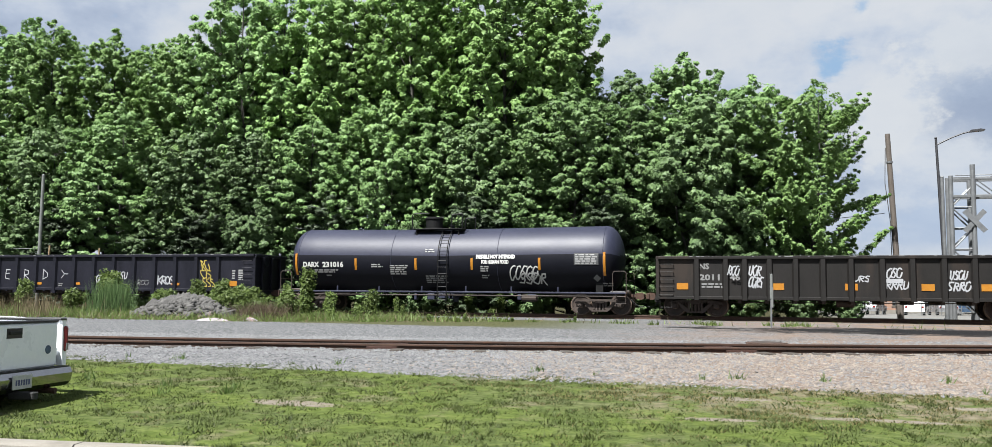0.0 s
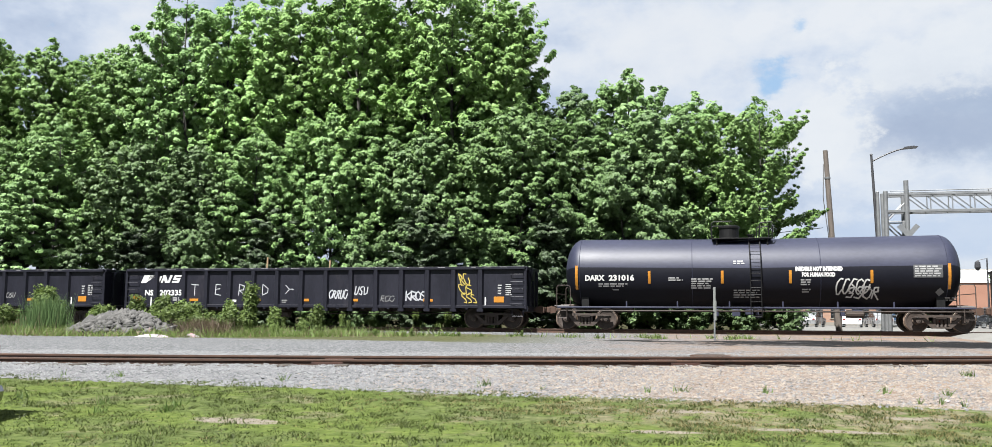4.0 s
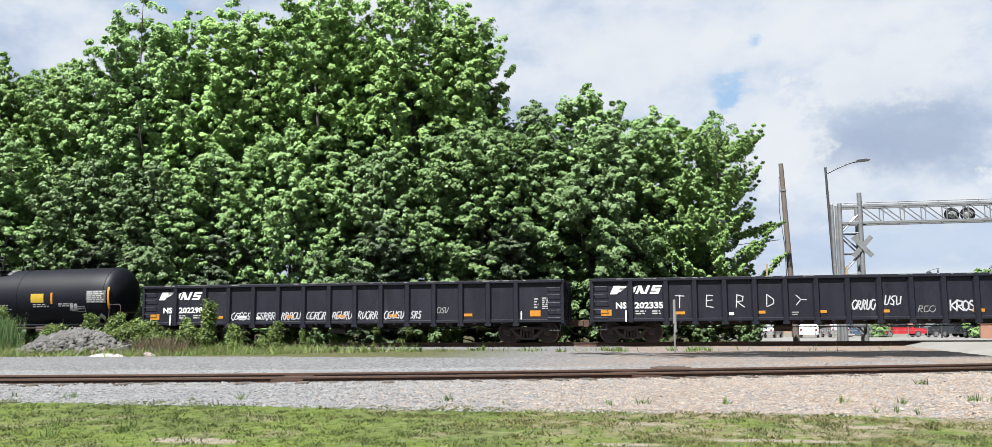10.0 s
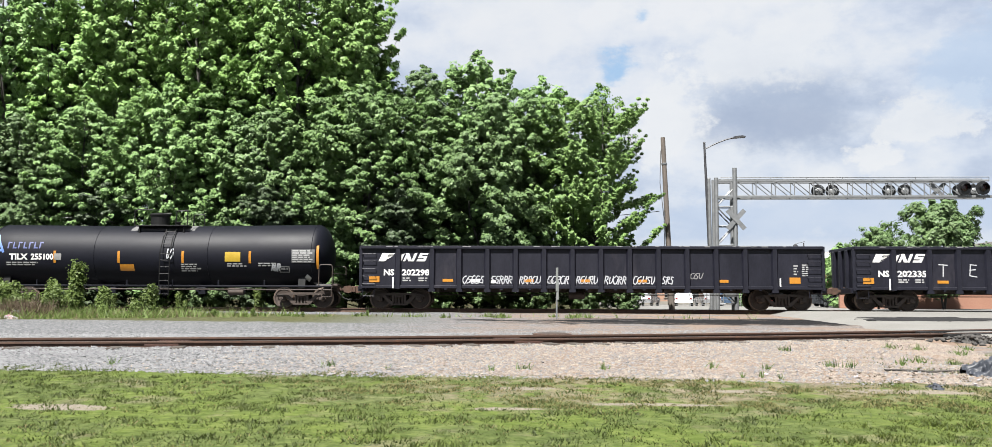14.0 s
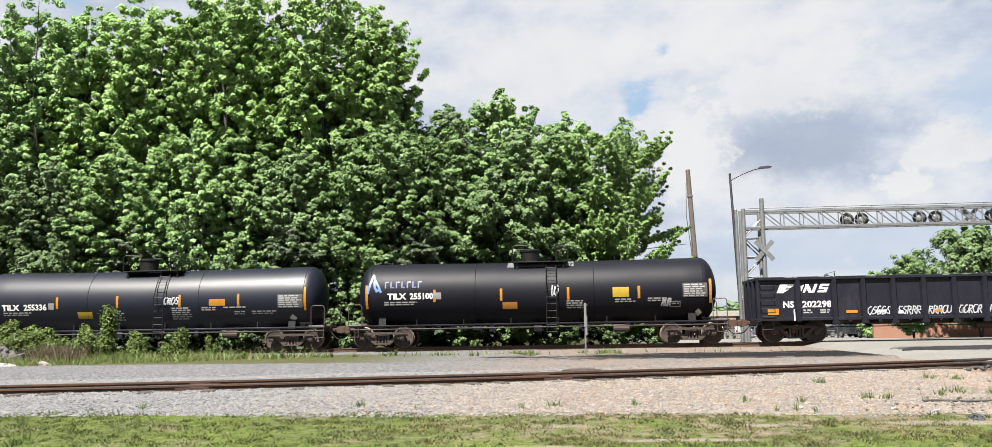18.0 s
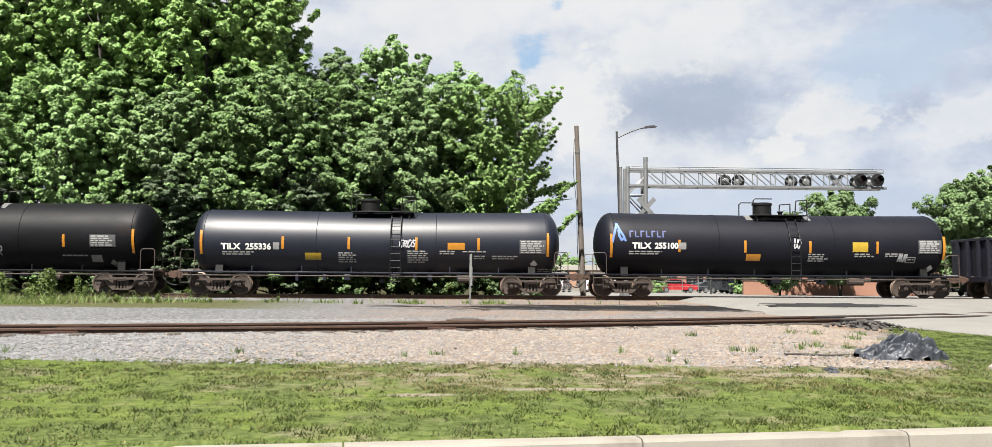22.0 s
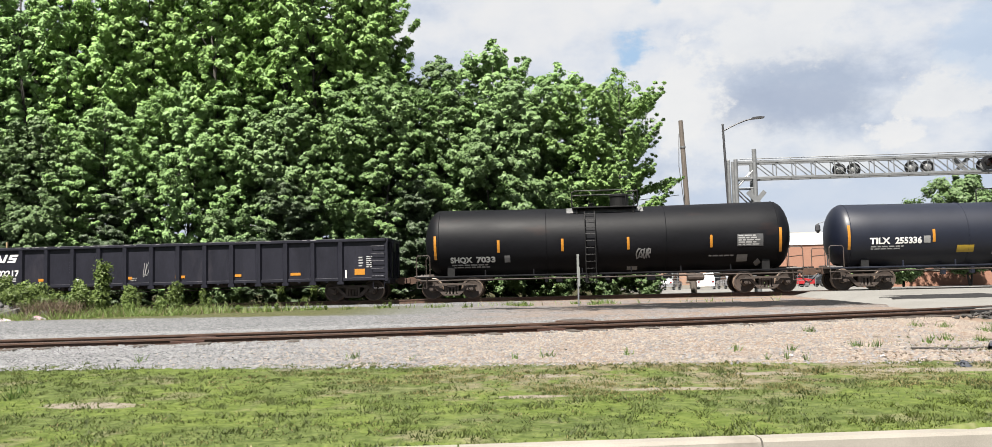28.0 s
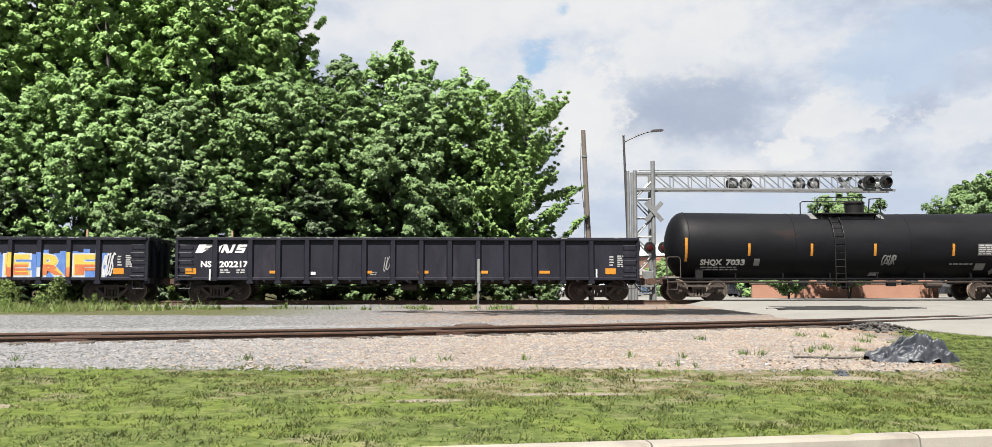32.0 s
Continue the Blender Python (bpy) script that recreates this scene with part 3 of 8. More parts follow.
    d = val("ADD", val("ADD", val("MULTIPLY", dx, dx), val("MULTIPLY", dy, dy)), val("MULTIPLY", val("SUBTRACT", grain, 0.5), 2.6))
    base = mixed(val("MULTIPLY", span(d, 1.2, 0.4), 0.75), base, mixed(span(tiny, 0.3, 0.7), (0.070, 0.022, 0.012), (0.150, 0.060, 0.034)))
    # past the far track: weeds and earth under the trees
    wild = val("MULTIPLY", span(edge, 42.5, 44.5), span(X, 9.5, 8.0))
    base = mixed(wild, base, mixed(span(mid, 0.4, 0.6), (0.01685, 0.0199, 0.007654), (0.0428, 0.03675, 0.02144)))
    verge = val("MULTIPLY", span(val("ADD", edge, val("MULTIPLY", X, 0.10)), 27.2, 28.2), val("MULTIPLY", span(edge, 37.5, 36.5), span(X, -3.0, -9.0)))
    base = mixed(verge, base, mixed(span(grain, 0.3, 0.7), (0.024, 0.030, 0.011), (0.066, 0.064, 0.034)))
    lot = val("MULTIPLY", span(edge, 62.0, 66.0), span(X, 4.0, 8.0))
    base = mixed(lot, base, mixed(span(wide, 0.4, 0.6), (0.09185, 0.0887, 0.08562), (0.1288, 0.1256, 0.1194)))
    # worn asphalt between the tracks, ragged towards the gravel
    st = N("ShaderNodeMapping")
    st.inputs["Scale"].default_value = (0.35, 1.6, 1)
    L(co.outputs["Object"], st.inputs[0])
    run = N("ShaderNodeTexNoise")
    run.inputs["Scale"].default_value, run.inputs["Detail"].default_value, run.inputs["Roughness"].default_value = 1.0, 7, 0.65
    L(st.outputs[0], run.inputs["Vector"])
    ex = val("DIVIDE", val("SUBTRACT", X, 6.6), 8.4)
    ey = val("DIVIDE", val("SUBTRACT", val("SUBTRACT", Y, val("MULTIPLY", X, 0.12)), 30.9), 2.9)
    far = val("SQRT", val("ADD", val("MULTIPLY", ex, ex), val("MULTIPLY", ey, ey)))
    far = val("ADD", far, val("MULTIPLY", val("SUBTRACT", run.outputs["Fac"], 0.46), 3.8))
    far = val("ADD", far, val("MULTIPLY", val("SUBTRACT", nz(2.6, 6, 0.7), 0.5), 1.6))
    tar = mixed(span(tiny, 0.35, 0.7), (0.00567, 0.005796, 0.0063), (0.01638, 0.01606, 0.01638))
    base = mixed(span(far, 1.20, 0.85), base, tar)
    L(base, b.inputs["Base Color"])
    b.inputs["Roughness"].default_value = 0.95
    b.inputs["Specular IOR Level"].default_value = 0.04
    bp = N("ShaderNodeBump")
    bp.inputs["Strength"].default_value, bp.inputs["Distance"].default_value = 0.7, 0.03
    h = val("ADD", val("MULTIPLY", vo.outputs["Distance"], -0.8), val("MULTIPLY", grain, 0.5))
    L(h, bp.inputs["Height"])
    L(bp.outputs[0], b.inputs["Normal"])
    return m


def build_ground():
    xs = axis_steps(-2500, 2500, -26, 26, 0.45)
    ys = axis_steps(-1500, 3000, 5.5, 46, 0.35)
    v = np.array([(x, y, ground_z(x, y)) for y in ys for x in xs])
    nx, ny = len(xs), len(ys)
    i = np.arange((ny - 1) * nx).reshape(ny - 1, nx)[:, :-1].ravel()
    f = np.stack([i, i + 1, i + 1 + nx, i + nx], 1)
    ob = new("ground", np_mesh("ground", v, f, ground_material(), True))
    tagged(ob, "gravel, patchy turf and bare earth between the tracks", "ground", kind="structure")


build_ground()


def strip(name, xs, y_lo, y_hi, z, mat, label, category, kind="structure"):
    """A level or rolling band of ground between two lines, with thickness."""
    top = [(x, f(x), z(x, f(x)) if callable(z) else z) for x in xs for f in (y_lo, y_hi)]
    n = len(xs)
    v = top + [(a, b, c - 0.15) for a, b, c in top]
    f = [(2 * i, 2 * i + 2, 2 * i + 3, 2 * i + 1) for i in range(n - 1)]
    k = 2 * n
    f += [(2 * i, k + 2 * i, k + 2 * i + 2, 2 * i + 2) for i in range(n - 1)]
    f += [(2 * i + 1, 2 * i + 3, k + 2 * i + 3, k + 2 * i + 1) for i in range(n - 1)]
    f += [(0, 1, k + 1, k), (k - 2, 2 * k - 2, 2 * k - 1, k - 1)]
    g = Geo().add(v, f)
    ob = new(name, g.mesh(name, mat))
    return tagged(ob, label, category, kind=kind)


strip("road", [-120, -60, -30, 0, 10, 30, 60, 120], lambda x: -9.0 + 0.12 * x, lambda x: kerb_y(x) - 0.15, 0.0, ASPHALT, "grey asphalt street beside the lawn", "road")


def build_crossing():
    """The road that crosses both tracks: a sheet that follows the ground, a little above it."""
    ys = [8.5 + 0.75 * i for i in range(int((260 - 8.5) / 0.75))]
    xs = [-0.9, 0.0, 3.5, 7.0, 10.5, 14.5]
    g = Geo()

    def left(y):
        return 10.6 + 0.6 * noise.noise((0.0, y * 0.35, 3.0)) * (1 if y < 30 else 0.2) + 3.4 * smooth(22.0, 16.0, y)

    def top(x, y):
        z = ground_z(x, y) + 0.05
        if y > 17:
            z = max(z, min(RAIL_Z - 0.015, 0.47 + (y - 19) * 0.0165)) if y < 46 else z
        if abs(y - near_track(x)[0]) < 1.6:
            z = min(z, NEAR_RAIL_Z - 0.035)
        return z

    v = [(left(y) + x, y, top(left(y) + x, y) if x >= 0 else ground_z(left(y) + x, y) - 0.04) for y in ys for x in xs]
    n = len(xs)
    f = [(j * n + i, j * n + i + 1, (j + 1) * n + i + 1, (j + 1) * n + i) for j in range(len(ys) - 1) for i in range(n - 1)]
    g.add(v, f)
    ob = new("road_crossing", g.mesh("road_crossing", ROAD_PALE, True))
    tagged(ob, "sun-bleached road that crosses the tracks", "road", kind="structure")


build_crossing()
for _side in (-1, 1):
    for _lo, _hi in ((0.78, 1.02), (0.42, 0.66)):
        strip("flangeway", [9.6 + 0.8 * i for i in range(22)], lambda x: near_track(x)[0] + _side * (_lo if _side > 0 else _hi) * math.hypot(1, near_track(x)[1]), lambda x: near_track(x)[0] + _side * (_hi if _side > 0 else _lo) * math.hypot(1, near_track(x)[1]), NEAR_RAIL_Z - 0.018, ASPHALT_DARK, "dark tarred strip along the rail in the road", "road")


def build_pavement():
    """The brick pavement between the lawn's low kerb and the crossing road."""
    f = lambda y: 11.86 + 0.13 * (y - 17.0)
    ys = [15.8 + 0.4 * i for i in range(18)]
    v = [(f(y) + d, y, ground_z(f(y) + d, y) + 0.055) for y in ys for d in (0, 0.6, 1.3)]
    fc = [(3 * j + i, 3 * j + i + 1, 3 * j + i + 4, 3 * j + i + 3) for j in range(len(ys) - 1) for i in range(2)]
    n = len(v)
    v += [(a, b, c - 0.1) for a, b, c in v]
    fc += [(3 * j, 3 * j + 3, n + 3 * j + 3, n + 3 * j) for j in range(len(ys) - 1)] + [(3 * j + 2, n + 3 * j + 2, n + 3 * j + 5, 3 * j + 5) for j in range(len(ys) - 1)]
    tagged(new("pavement", Geo().add(v, fc).mesh("pavement", BRICK_PAVER)), "pinkish brick pavement beside the crossing road", "pavement", kind="structure")


build_pavement()


def build_patch():
    """A ragged patch of dark asphalt on the crossing road."""
    pts = []
    for k in range(90):
        a = 2 * math.pi * k / 90
        r = 1 + 0.55 * noise.noise((math.cos(a) * 2.2, math.sin(a) * 2.2, 3.0)) + 0.25 * noise.noise((math.cos(a) * 7, math.sin(a) * 7, 8.0))
        pts.append((13.2 + 2.6 * r * math.cos(a) + 0.5 * r * math.sin(a), 31.2 + 1.7 * r * math.sin(a)))
    top = lambda x, y: max(ground_z(x, y) + 0.05, min(RAIL_Z - 0.015, 0.47 + (y - 19) * 0.0165)) + 0.007
    v = [(13.2, 31.6, top(13.2, 31.6))]
    for f in (0.5, 1.0):
        v += [(13.2 + (x - 13.2) * f, 31.6 + (y - 31.6) * f, top(13.2 + (x - 13.2) * f, 31.6 + (y - 31.6) * f)) for x, y in pts]
    n = len(pts)
    fc = [(0, 1 + k, 1 + (k + 1) % n) for k in range(n)] + [(1 + k, 1 + n + k, 1 + n + (k + 1) % n, 1 + (k + 1) % n) for k in range(n)]
    fc += [(1 + n + k, 1 + 2 * n + k, 1 + 2 * n + (k + 1) % n, 1 + n + (k + 1) % n) for k in range(n)]
    v += [(x, y, z - 0.06) for x, y, z in v[1 + n:]]
    tagged(new("asphalt_patch", Geo().add(v, fc).mesh("asphalt_patch", ASPHALT_DARK)), "ragged dark asphalt patch on the crossing road", "road", kind="structure")


build_patch()


KERB_X, KERB_L = -38.49, 2.367


def build_kerb():
    """Kerb stones with gutter, about 3 m each."""
    root = thing("kerb", "pale concrete kerb with gutter along the lawn", "kerb", kind="structure")
    x = KERB_X
    prof = [(-0.16, -0.12), (-0.16, 0.01), (-0.14, 0.125), (-0.11, 0.15), (0.02, 0.155), (0.05, 0.14), (0.05, -0.12)]
    g = Geo().prism([(a, b) for a, b in prof], 0.006, KERB_L - 0.008, plane="yz")
    me = g.mesh("kerb_stone", CONCRETE)
    while x < 7.2:
        ang = math.degrees(math.atan2(kerb_y(x + KERB_L) - kerb_y(x), KERB_L))
        part("kerb_stone", me, CONCRETE, root, at=pose(x, kerb_y(x), 0, 0, 0, ang))
        x += KERB_L * math.cos(radians(ang))
    return root


build_kerb()


def rail_profile(s):
    """Half a head, web and foot, about 0.17 high."""
    return [(-0.07, -0.172), (0.07, -0.172), (0.07, -0.158), (0.012, -0.14), (0.009, -0.05), (0.036, -0.036), (0.036, -0.006), (0.028, 0.0), (-0.028, 0.0), (-0.036, -0.006), (-0.036, -0.036), (-0.009, -0.05), (-0.012, -0.14), (-0.07, -0.158)]


def sweep(pts, prof):
    """A profile of (across, up) drawn along points in plan."""
    g, n = Geo(), len(prof)
    v = []
    for i, p in enumerate(pts):
        a, b = Vector(pts[max(i - 1, 0)]), Vector(pts[min(i + 1, len(pts) - 1)])
        d = (b - a).normalized()
        s = Vector((d.y, -d.x, 0)).normalized()
        v += [Vector(p) + s * a_ + Vector((0, 0, b_)) for a_, b_ in prof]
    f = [(k * n + i, k * n + (i + 1) % n, (k + 1) * n + (i + 1) % n, (k + 1) * n + i) for k in range(len(pts) - 1) for i in range(n)]
    f += [tuple(range(n)), tuple(range(len(pts) * n - 1, (len(pts) - 1) * n - 1, -1))]
    return g.add(v, f)


def build_track(name, label, line, xs, top, tie_from, tie_to, tie_z):
    root = thing(name, label, "railway track", kind="structure")
    for side in (-1, 1):
        pts = []
        for x in xs:
            y, s = line(x)
            nrm = Vector((-s, 1, 0)).normalized() * (GAUGE / 2 + 0.036) * side
            pts.append((x + nrm.x, y + nrm.y, top))
        part("rail", sweep(pts, rail_profile(1)), RUST, root, "rusty steel rail")
        head = [(-0.026, 0.0), (0.026, 0.0), (0.026, 0.003), (-0.026, 0.003)]
        part("rail_head", sweep(pts, head), RAIL_TOP, root, "worn running surface")
    tie = Geo().bevel_box(-0.115, 0.115, -1.3, 1.3, -0.18, 0.0, 0.015).mesh("tie", TIE_WOOD)
    plate = Geo().box(-0.1, 0.1, -0.18, 0.18, 0, 0.02)
    plate = plate.mesh("tie_plate", RUST)
    x = tie_from
    rnd = random.Random(5)
    while x < tie_to:
        y, s = line(x)
        a = math.degrees(math.atan(s))
        part("tie", tie, TIE_WOOD, root, at=pose(x, y, tie_z + rnd.uniform(-0.015, 0.01), 0, rnd.uniform(-1, 1), a + rnd.uniform(-1.5, 1.5)))
        x += 0.53 * math.cos(radians(a))


far_line = lambda x: (FAR_Y, 0.0)
build_track("far_track", "straight track with rusty rails on wooden ties", far_line, [-320, -160, -60, 0, 60, 160, 320], RAIL_Z, -45, 45, RAIL_Z - 0.19)
build_track("near_track", "curved siding with rusty rails, its ties sunk in gravel", near_track, [-60 + 1.5 * i for i in range(80)], NEAR_RAIL_Z, -22, 14, 0.460)


def build_joints():
    """Splice bars where two lengths of the near rails meet."""
    for x in (-7.1, -0.55):
        y, sl = near_track(x)
        root = thing("rail_joint", "rusty bolted splice bars on the near rails", "rail joint", pose(x, y, NEAR_RAIL_Z, 0, 0, math.degrees(math.atan(sl))), "rail joints")
        for side in (-1, 1):
            yy = side * (GAUGE / 2 + 0.036)
            for s in (-1, 1):
                part("splice_bar", Geo().bevel_box(-0.30, 0.30, yy + s * 0.024 - 0.011, yy + s * 0.024 + 0.011, -0.135, -0.048, 0.005), RUST_RED, root, "red-rusted splice bar")
            for k in range(4):
                part("bolt", Geo().tube((-0.225 + 0.15 * k, yy - 0.055, -0.09), (-0.225 + 0.15 * k, yy + 0.055, -0.09), 0.017, n=6), RUST_RED, root)


build_joints()

# ---------------------------------------------------------------- train
# A car's space: x along the track, -y towards the street, z from the top of the rails.
TRAIN, WHEELS = [], []
WHEEL_R = 0.457


def two_tone(me, second, test):
    """A second material on the faces whose middle passes the test."""
    me.materials.append(second)
    for p in me.polygons:
        if test(p.center):
            p.material_index = 1
    return me


def wheelset_mesh():
    g = Geo().tube((0, -1.06, 0), (0, 1.06, 0), 0.08, n=10)
    for s in (-1, 1):
        prof = [(0.10, 0.60), (0.16, 0.615), (0.34, 0.63), (0.375, 0.62), (0.385, 0.66), (0.485, 0.655), (0.49, 0.675), (0.455, 0.69), (WHEEL_R, 0.70), (0.45, 0.785), (0.44, 0.79), (0.38, 0.79), (0.36, 0.765), (0.17, 0.74), (0.15, 0.80), (0.09, 0.81)]
        g.lathe([(r, s * t) for r, t in prof], 32, "y")
    me = g.mesh("wheelset", STEEL_DARK, False)
    return two_tone(me, WHEEL_RIM, lambda c: math.hypot(c.x, c.z) > 0.43 or 0.1 < math.hypot(c.x, c.z) < 0.155)


def side_frame_mesh():
    g = Geo()
    y0, y1 = -0.08, 0.08
    top = [(-1.13, 0.50), (-1.10, 0.60), (-0.80, 0.665), (-0.45, 0.70), (0.45, 0.70), (0.80, 0.665), (1.10, 0.60), (1.13, 0.50), (0.78, 0.565), (0.42, 0.60), (-0.42, 0.60), (-0.78, 0.565)]
    g.prism(top[::-1], y0, y1)
    for s in (-1, 1):
        diag = [(s * 0.78, 0.58), (s * 0.64, 0.59), (s * 0.26, 0.28), (s * 0.30, 0.17), (s * 0.42, 0.20)]
        g.prism(diag if s > 0 else diag[::-1], y0, y1)
        g.bevel_box(s * 0.889 - 0.15, s * 0.889 + 0.15, -0.10, 0.10, 0.34, 0.60, 0.02)
        g.tube((s * 0.889, -0.10, 0.457), (s * 0.889, -0.17, 0.457), 0.105, 0.09, n=12)
        g.tube((s * 0.889, -0.17, 0.457), (s * 0.889, -0.19, 0.457), 0.04, n=8)
        g.box(s * 0.27 - 0.045, s * 0.27 + 0.045, y0, y1, 0.25, 0.62)
    g.box(-0.36, 0.36, y0 - 0.02, y1 + 0.02, 0.15, 0.22)
    for x in (-0.15, 0.0, 0.15):
        g.lathe([(0.055 if k % 2 else 0.066, 0.22 + k * 0.022) for k in range(14)], 10, "z", (x, -0.02, 0))
    g.bevel_box(-0.21, 0.21, -0.06, 0.10, 0.50, 0.62, 0.02)
    return g.mesh("side_frame", STEEL_DARK)


WHEELSET_ME, FRAME_ME = wheelset_mesh(), side_frame_mesh()
BOLSTER_ME = Geo().bevel_box(-0.2, 0.2, -1.0, 1.0, 0.45, 0.68, 0.03).tube((0, 0, 0.66), (0, 0, 0.80), 0.18, n=14).box(-0.62, -0.5, -0.75, 0.75, 0.36, 0.46).box(0.5, 0.62, -0.75, 0.75, 0.36, 0.46).mesh("bogie", STEEL_DARK)


def bogie(car, x):
    b = part("bogie", BOLSTER_ME, STEEL_DARK, car, "two-axle bogie with springs", at=pose(x, 0, 0))
    part("side_frame", FRAME_ME, STEEL_DARK, b, at=pose(0, -1.0, 0))
    part("side_frame", FRAME_ME, STEEL_DARK, b, at=pose(0, 1.0, 0, 0, 0, 180))
    for s in (-1, 1):
        w = part("wheelset", WHEELSET_ME, STEEL_DARK, b, "wheelset with worn rims", at=pose(s * 0.889, 0, WHEEL_R))
        WHEELS.append((w, s * 0.889))


def coupler_mesh():
    """Drawn for the +x end; the origin is at the body's end, on the coupler's line."""
    g = Geo().bevel_box(-0.3, 0.30, -0.09, 0.09, 0.78, 0.92, 0.02)
    g.prism([(0.25, 0.72), (0.25, 0.98), (0.50, 1.02), (0.62, 0.95), (0.62, 0.74), (0.48, 0.68)], -0.16, 0.13)
    g.bevel_box(0.50, 0.66, 0.03, 0.17, 0.72, 0.98, 0.02)
    g.bevel_box(-0.12, 0.02, -0.32, 0.32, 0.70, 1.02, 0.02)
    return g.mesh("coupler", RUST)


def hose_mesh():
    pts = [(0.02, -0.38, 0.76), (0.15, -0.40, 0.62), (0.30, -0.36, 0.46), (0.48, -0.28, 0.38), (0.64, -0.22, 0.40)]
    return Geo().path(pts, 0.022, 8).mesh("air_hose", RUBBER)


COUPLER_ME, HOSE_ME = coupler_mesh(), hose_mesh()


def ends(car, half):
    for s in (-1, 1):
        at = pose(s * half, 0, 0, 0, 0, 0 if s > 0 else 180)
        part("coupler", COUPLER_ME, RUST, car, "rusty knuckle coupler", at=at)
        part("air_hose", HOSE_ME, RUBBER, car, "black rubber brake hose", at=at)


def plate(car, name, x0, x1, z0, z1, mat, y, label="", thick=0.012):
    return part(name, Geo().box(x0, x1, y - thick, y, z0, z1), mat, car, label)


def word(car, words, x, z, size, y, mat=None, bold=0.012, width=None, name="lettering", gap=1.0):
    me = text_mesh(name, words, size, mat or WHITE, bold, gap)
    co = np.array([v.co[:] for v in me.vertices])
    w = co[:, 0].max() - co[:, 0].min()
    k = width / w if width else 1.0
    me.transform(Matrix.Translation((x, y, z)) @ Matrix.Diagonal((k, 1, 1, 1)) @ Matrix.Translation((-co[:, 0].min(), 0, 0)))
    return part(name, me, mat or WHITE, car)


def bars(car, x0, x1, z0, rows, seed, y, mat=None, h=0.07, gap=0.11, bend=None, name="small_print"):
    """Rows of small print, too small to read: broken bars."""
    rnd = random.Random(seed)
    g = Geo()
    for r in range(rows):
        x, z = x0, z0 - r * gap
        end = x1 - rnd.uniform(0, 0.25) * (x1 - x0)
        while x < end:
            w = rnd.uniform(0.10, 0.30)
            w = min(w, end - x)
            if w > 0.03:
                g.box(x, x + w, y - 0.006, y, z - h, z)
            x += w + 0.05
    if bend:
        g.v = [bend(p) for p in g.v]
    return part(name, g, mat or PRINT, car)


def stroke(g, pts, w, y):
    """A broad painted line through (x, z) points, flat on a wall."""
    fine = [pts[0]]
    for (x0, z0), (x1, z1) in zip(pts, pts[1:]):
        n = max(1, int(math.hypot(x1 - x0, z1 - z0) / 0.09))
        fine += [(x0 + (x1 - x0) * k / n, z0 + (z1 - z0) * k / n) for k in range(1, n + 1)]
    for k, ((x0, z0), (x1, z1)) in enumerate(zip(fine, fine[1:])):
        d = Vector((x1 - x0, z1 - z0))
        if d.length < 1e-4:
            continue
        d = d.normalized()
        n = Vector((-d.y, d.x)) * w / 2
        e = d * w * 0.35
        q = [(x0 - e.x + n.x, z0 - e.y + n.y), (x0 - e.x - n.x, z0 - e.y - n.y), (x1 + e.x - n.x, z1 + e.y - n.y), (x1 + e.x + n.x, z1 + e.y + n.y)]
        g.add([(a, y - 0.0009 * (k % 6), b) for a, b in q], [(0, 1, 2, 3)])


def scrawl(car, x0, x1, z0, z1, letters, seed, y, mat=None, w=0.035, bend=None, name="graffiti", slant=0.1):
    """Sprayed loops and strokes that cannot be read, about as many signs as given."""
    rnd = random.Random(seed)
    g = Geo()
    step = (x1 - x0) / letters
    for i in range(letters):
        cx, h = x0 + step * (i + 0.5), (z1 - z0)
        kind = rnd.randrange(4)
        yy = y - 0.006 * (i % 2)
        f = lambda a, b: (cx + a * step * 0.48 + slant * b * h, z0 + h * (0.5 + b * 0.5))
        if kind == 0:
            pts = [f(math.cos(k * 0.55 + 1), math.sin(k * 0.55 + 1)) for k in range(11)]
        elif kind == 1:
            pts = [f(-0.8, 0.9), f(-0.6, -0.8), f(0.1, -0.95), f(0.7, -0.5), f(0.75, 0.9)]
        elif kind == 2:
            pts = [f(-0.7, -1), f(-0.6, 0.9), f(0.5, 0.8), f(0.6, 0.15), f(-0.4, 0.0), f(0.8, -1)]
        else:
            pts = [f(0.8, 0.8), f(-0.3, 0.9), f(-0.7, 0.4), f(0.6, -0.2), f(0.4, -0.9), f(-0.8, -0.8)]
        pts = [(a + rnd.uniform(-1, 1) * step * 0.09, b + rnd.uniform(-1, 1) * h * 0.07) for a, b in pts]
        stroke(g, pts, w, yy)
    if bend:
        g.v = [bend(p) for p in g.v]
    return part(name, g, mat or SPRAY, car, "sprayed graffiti")


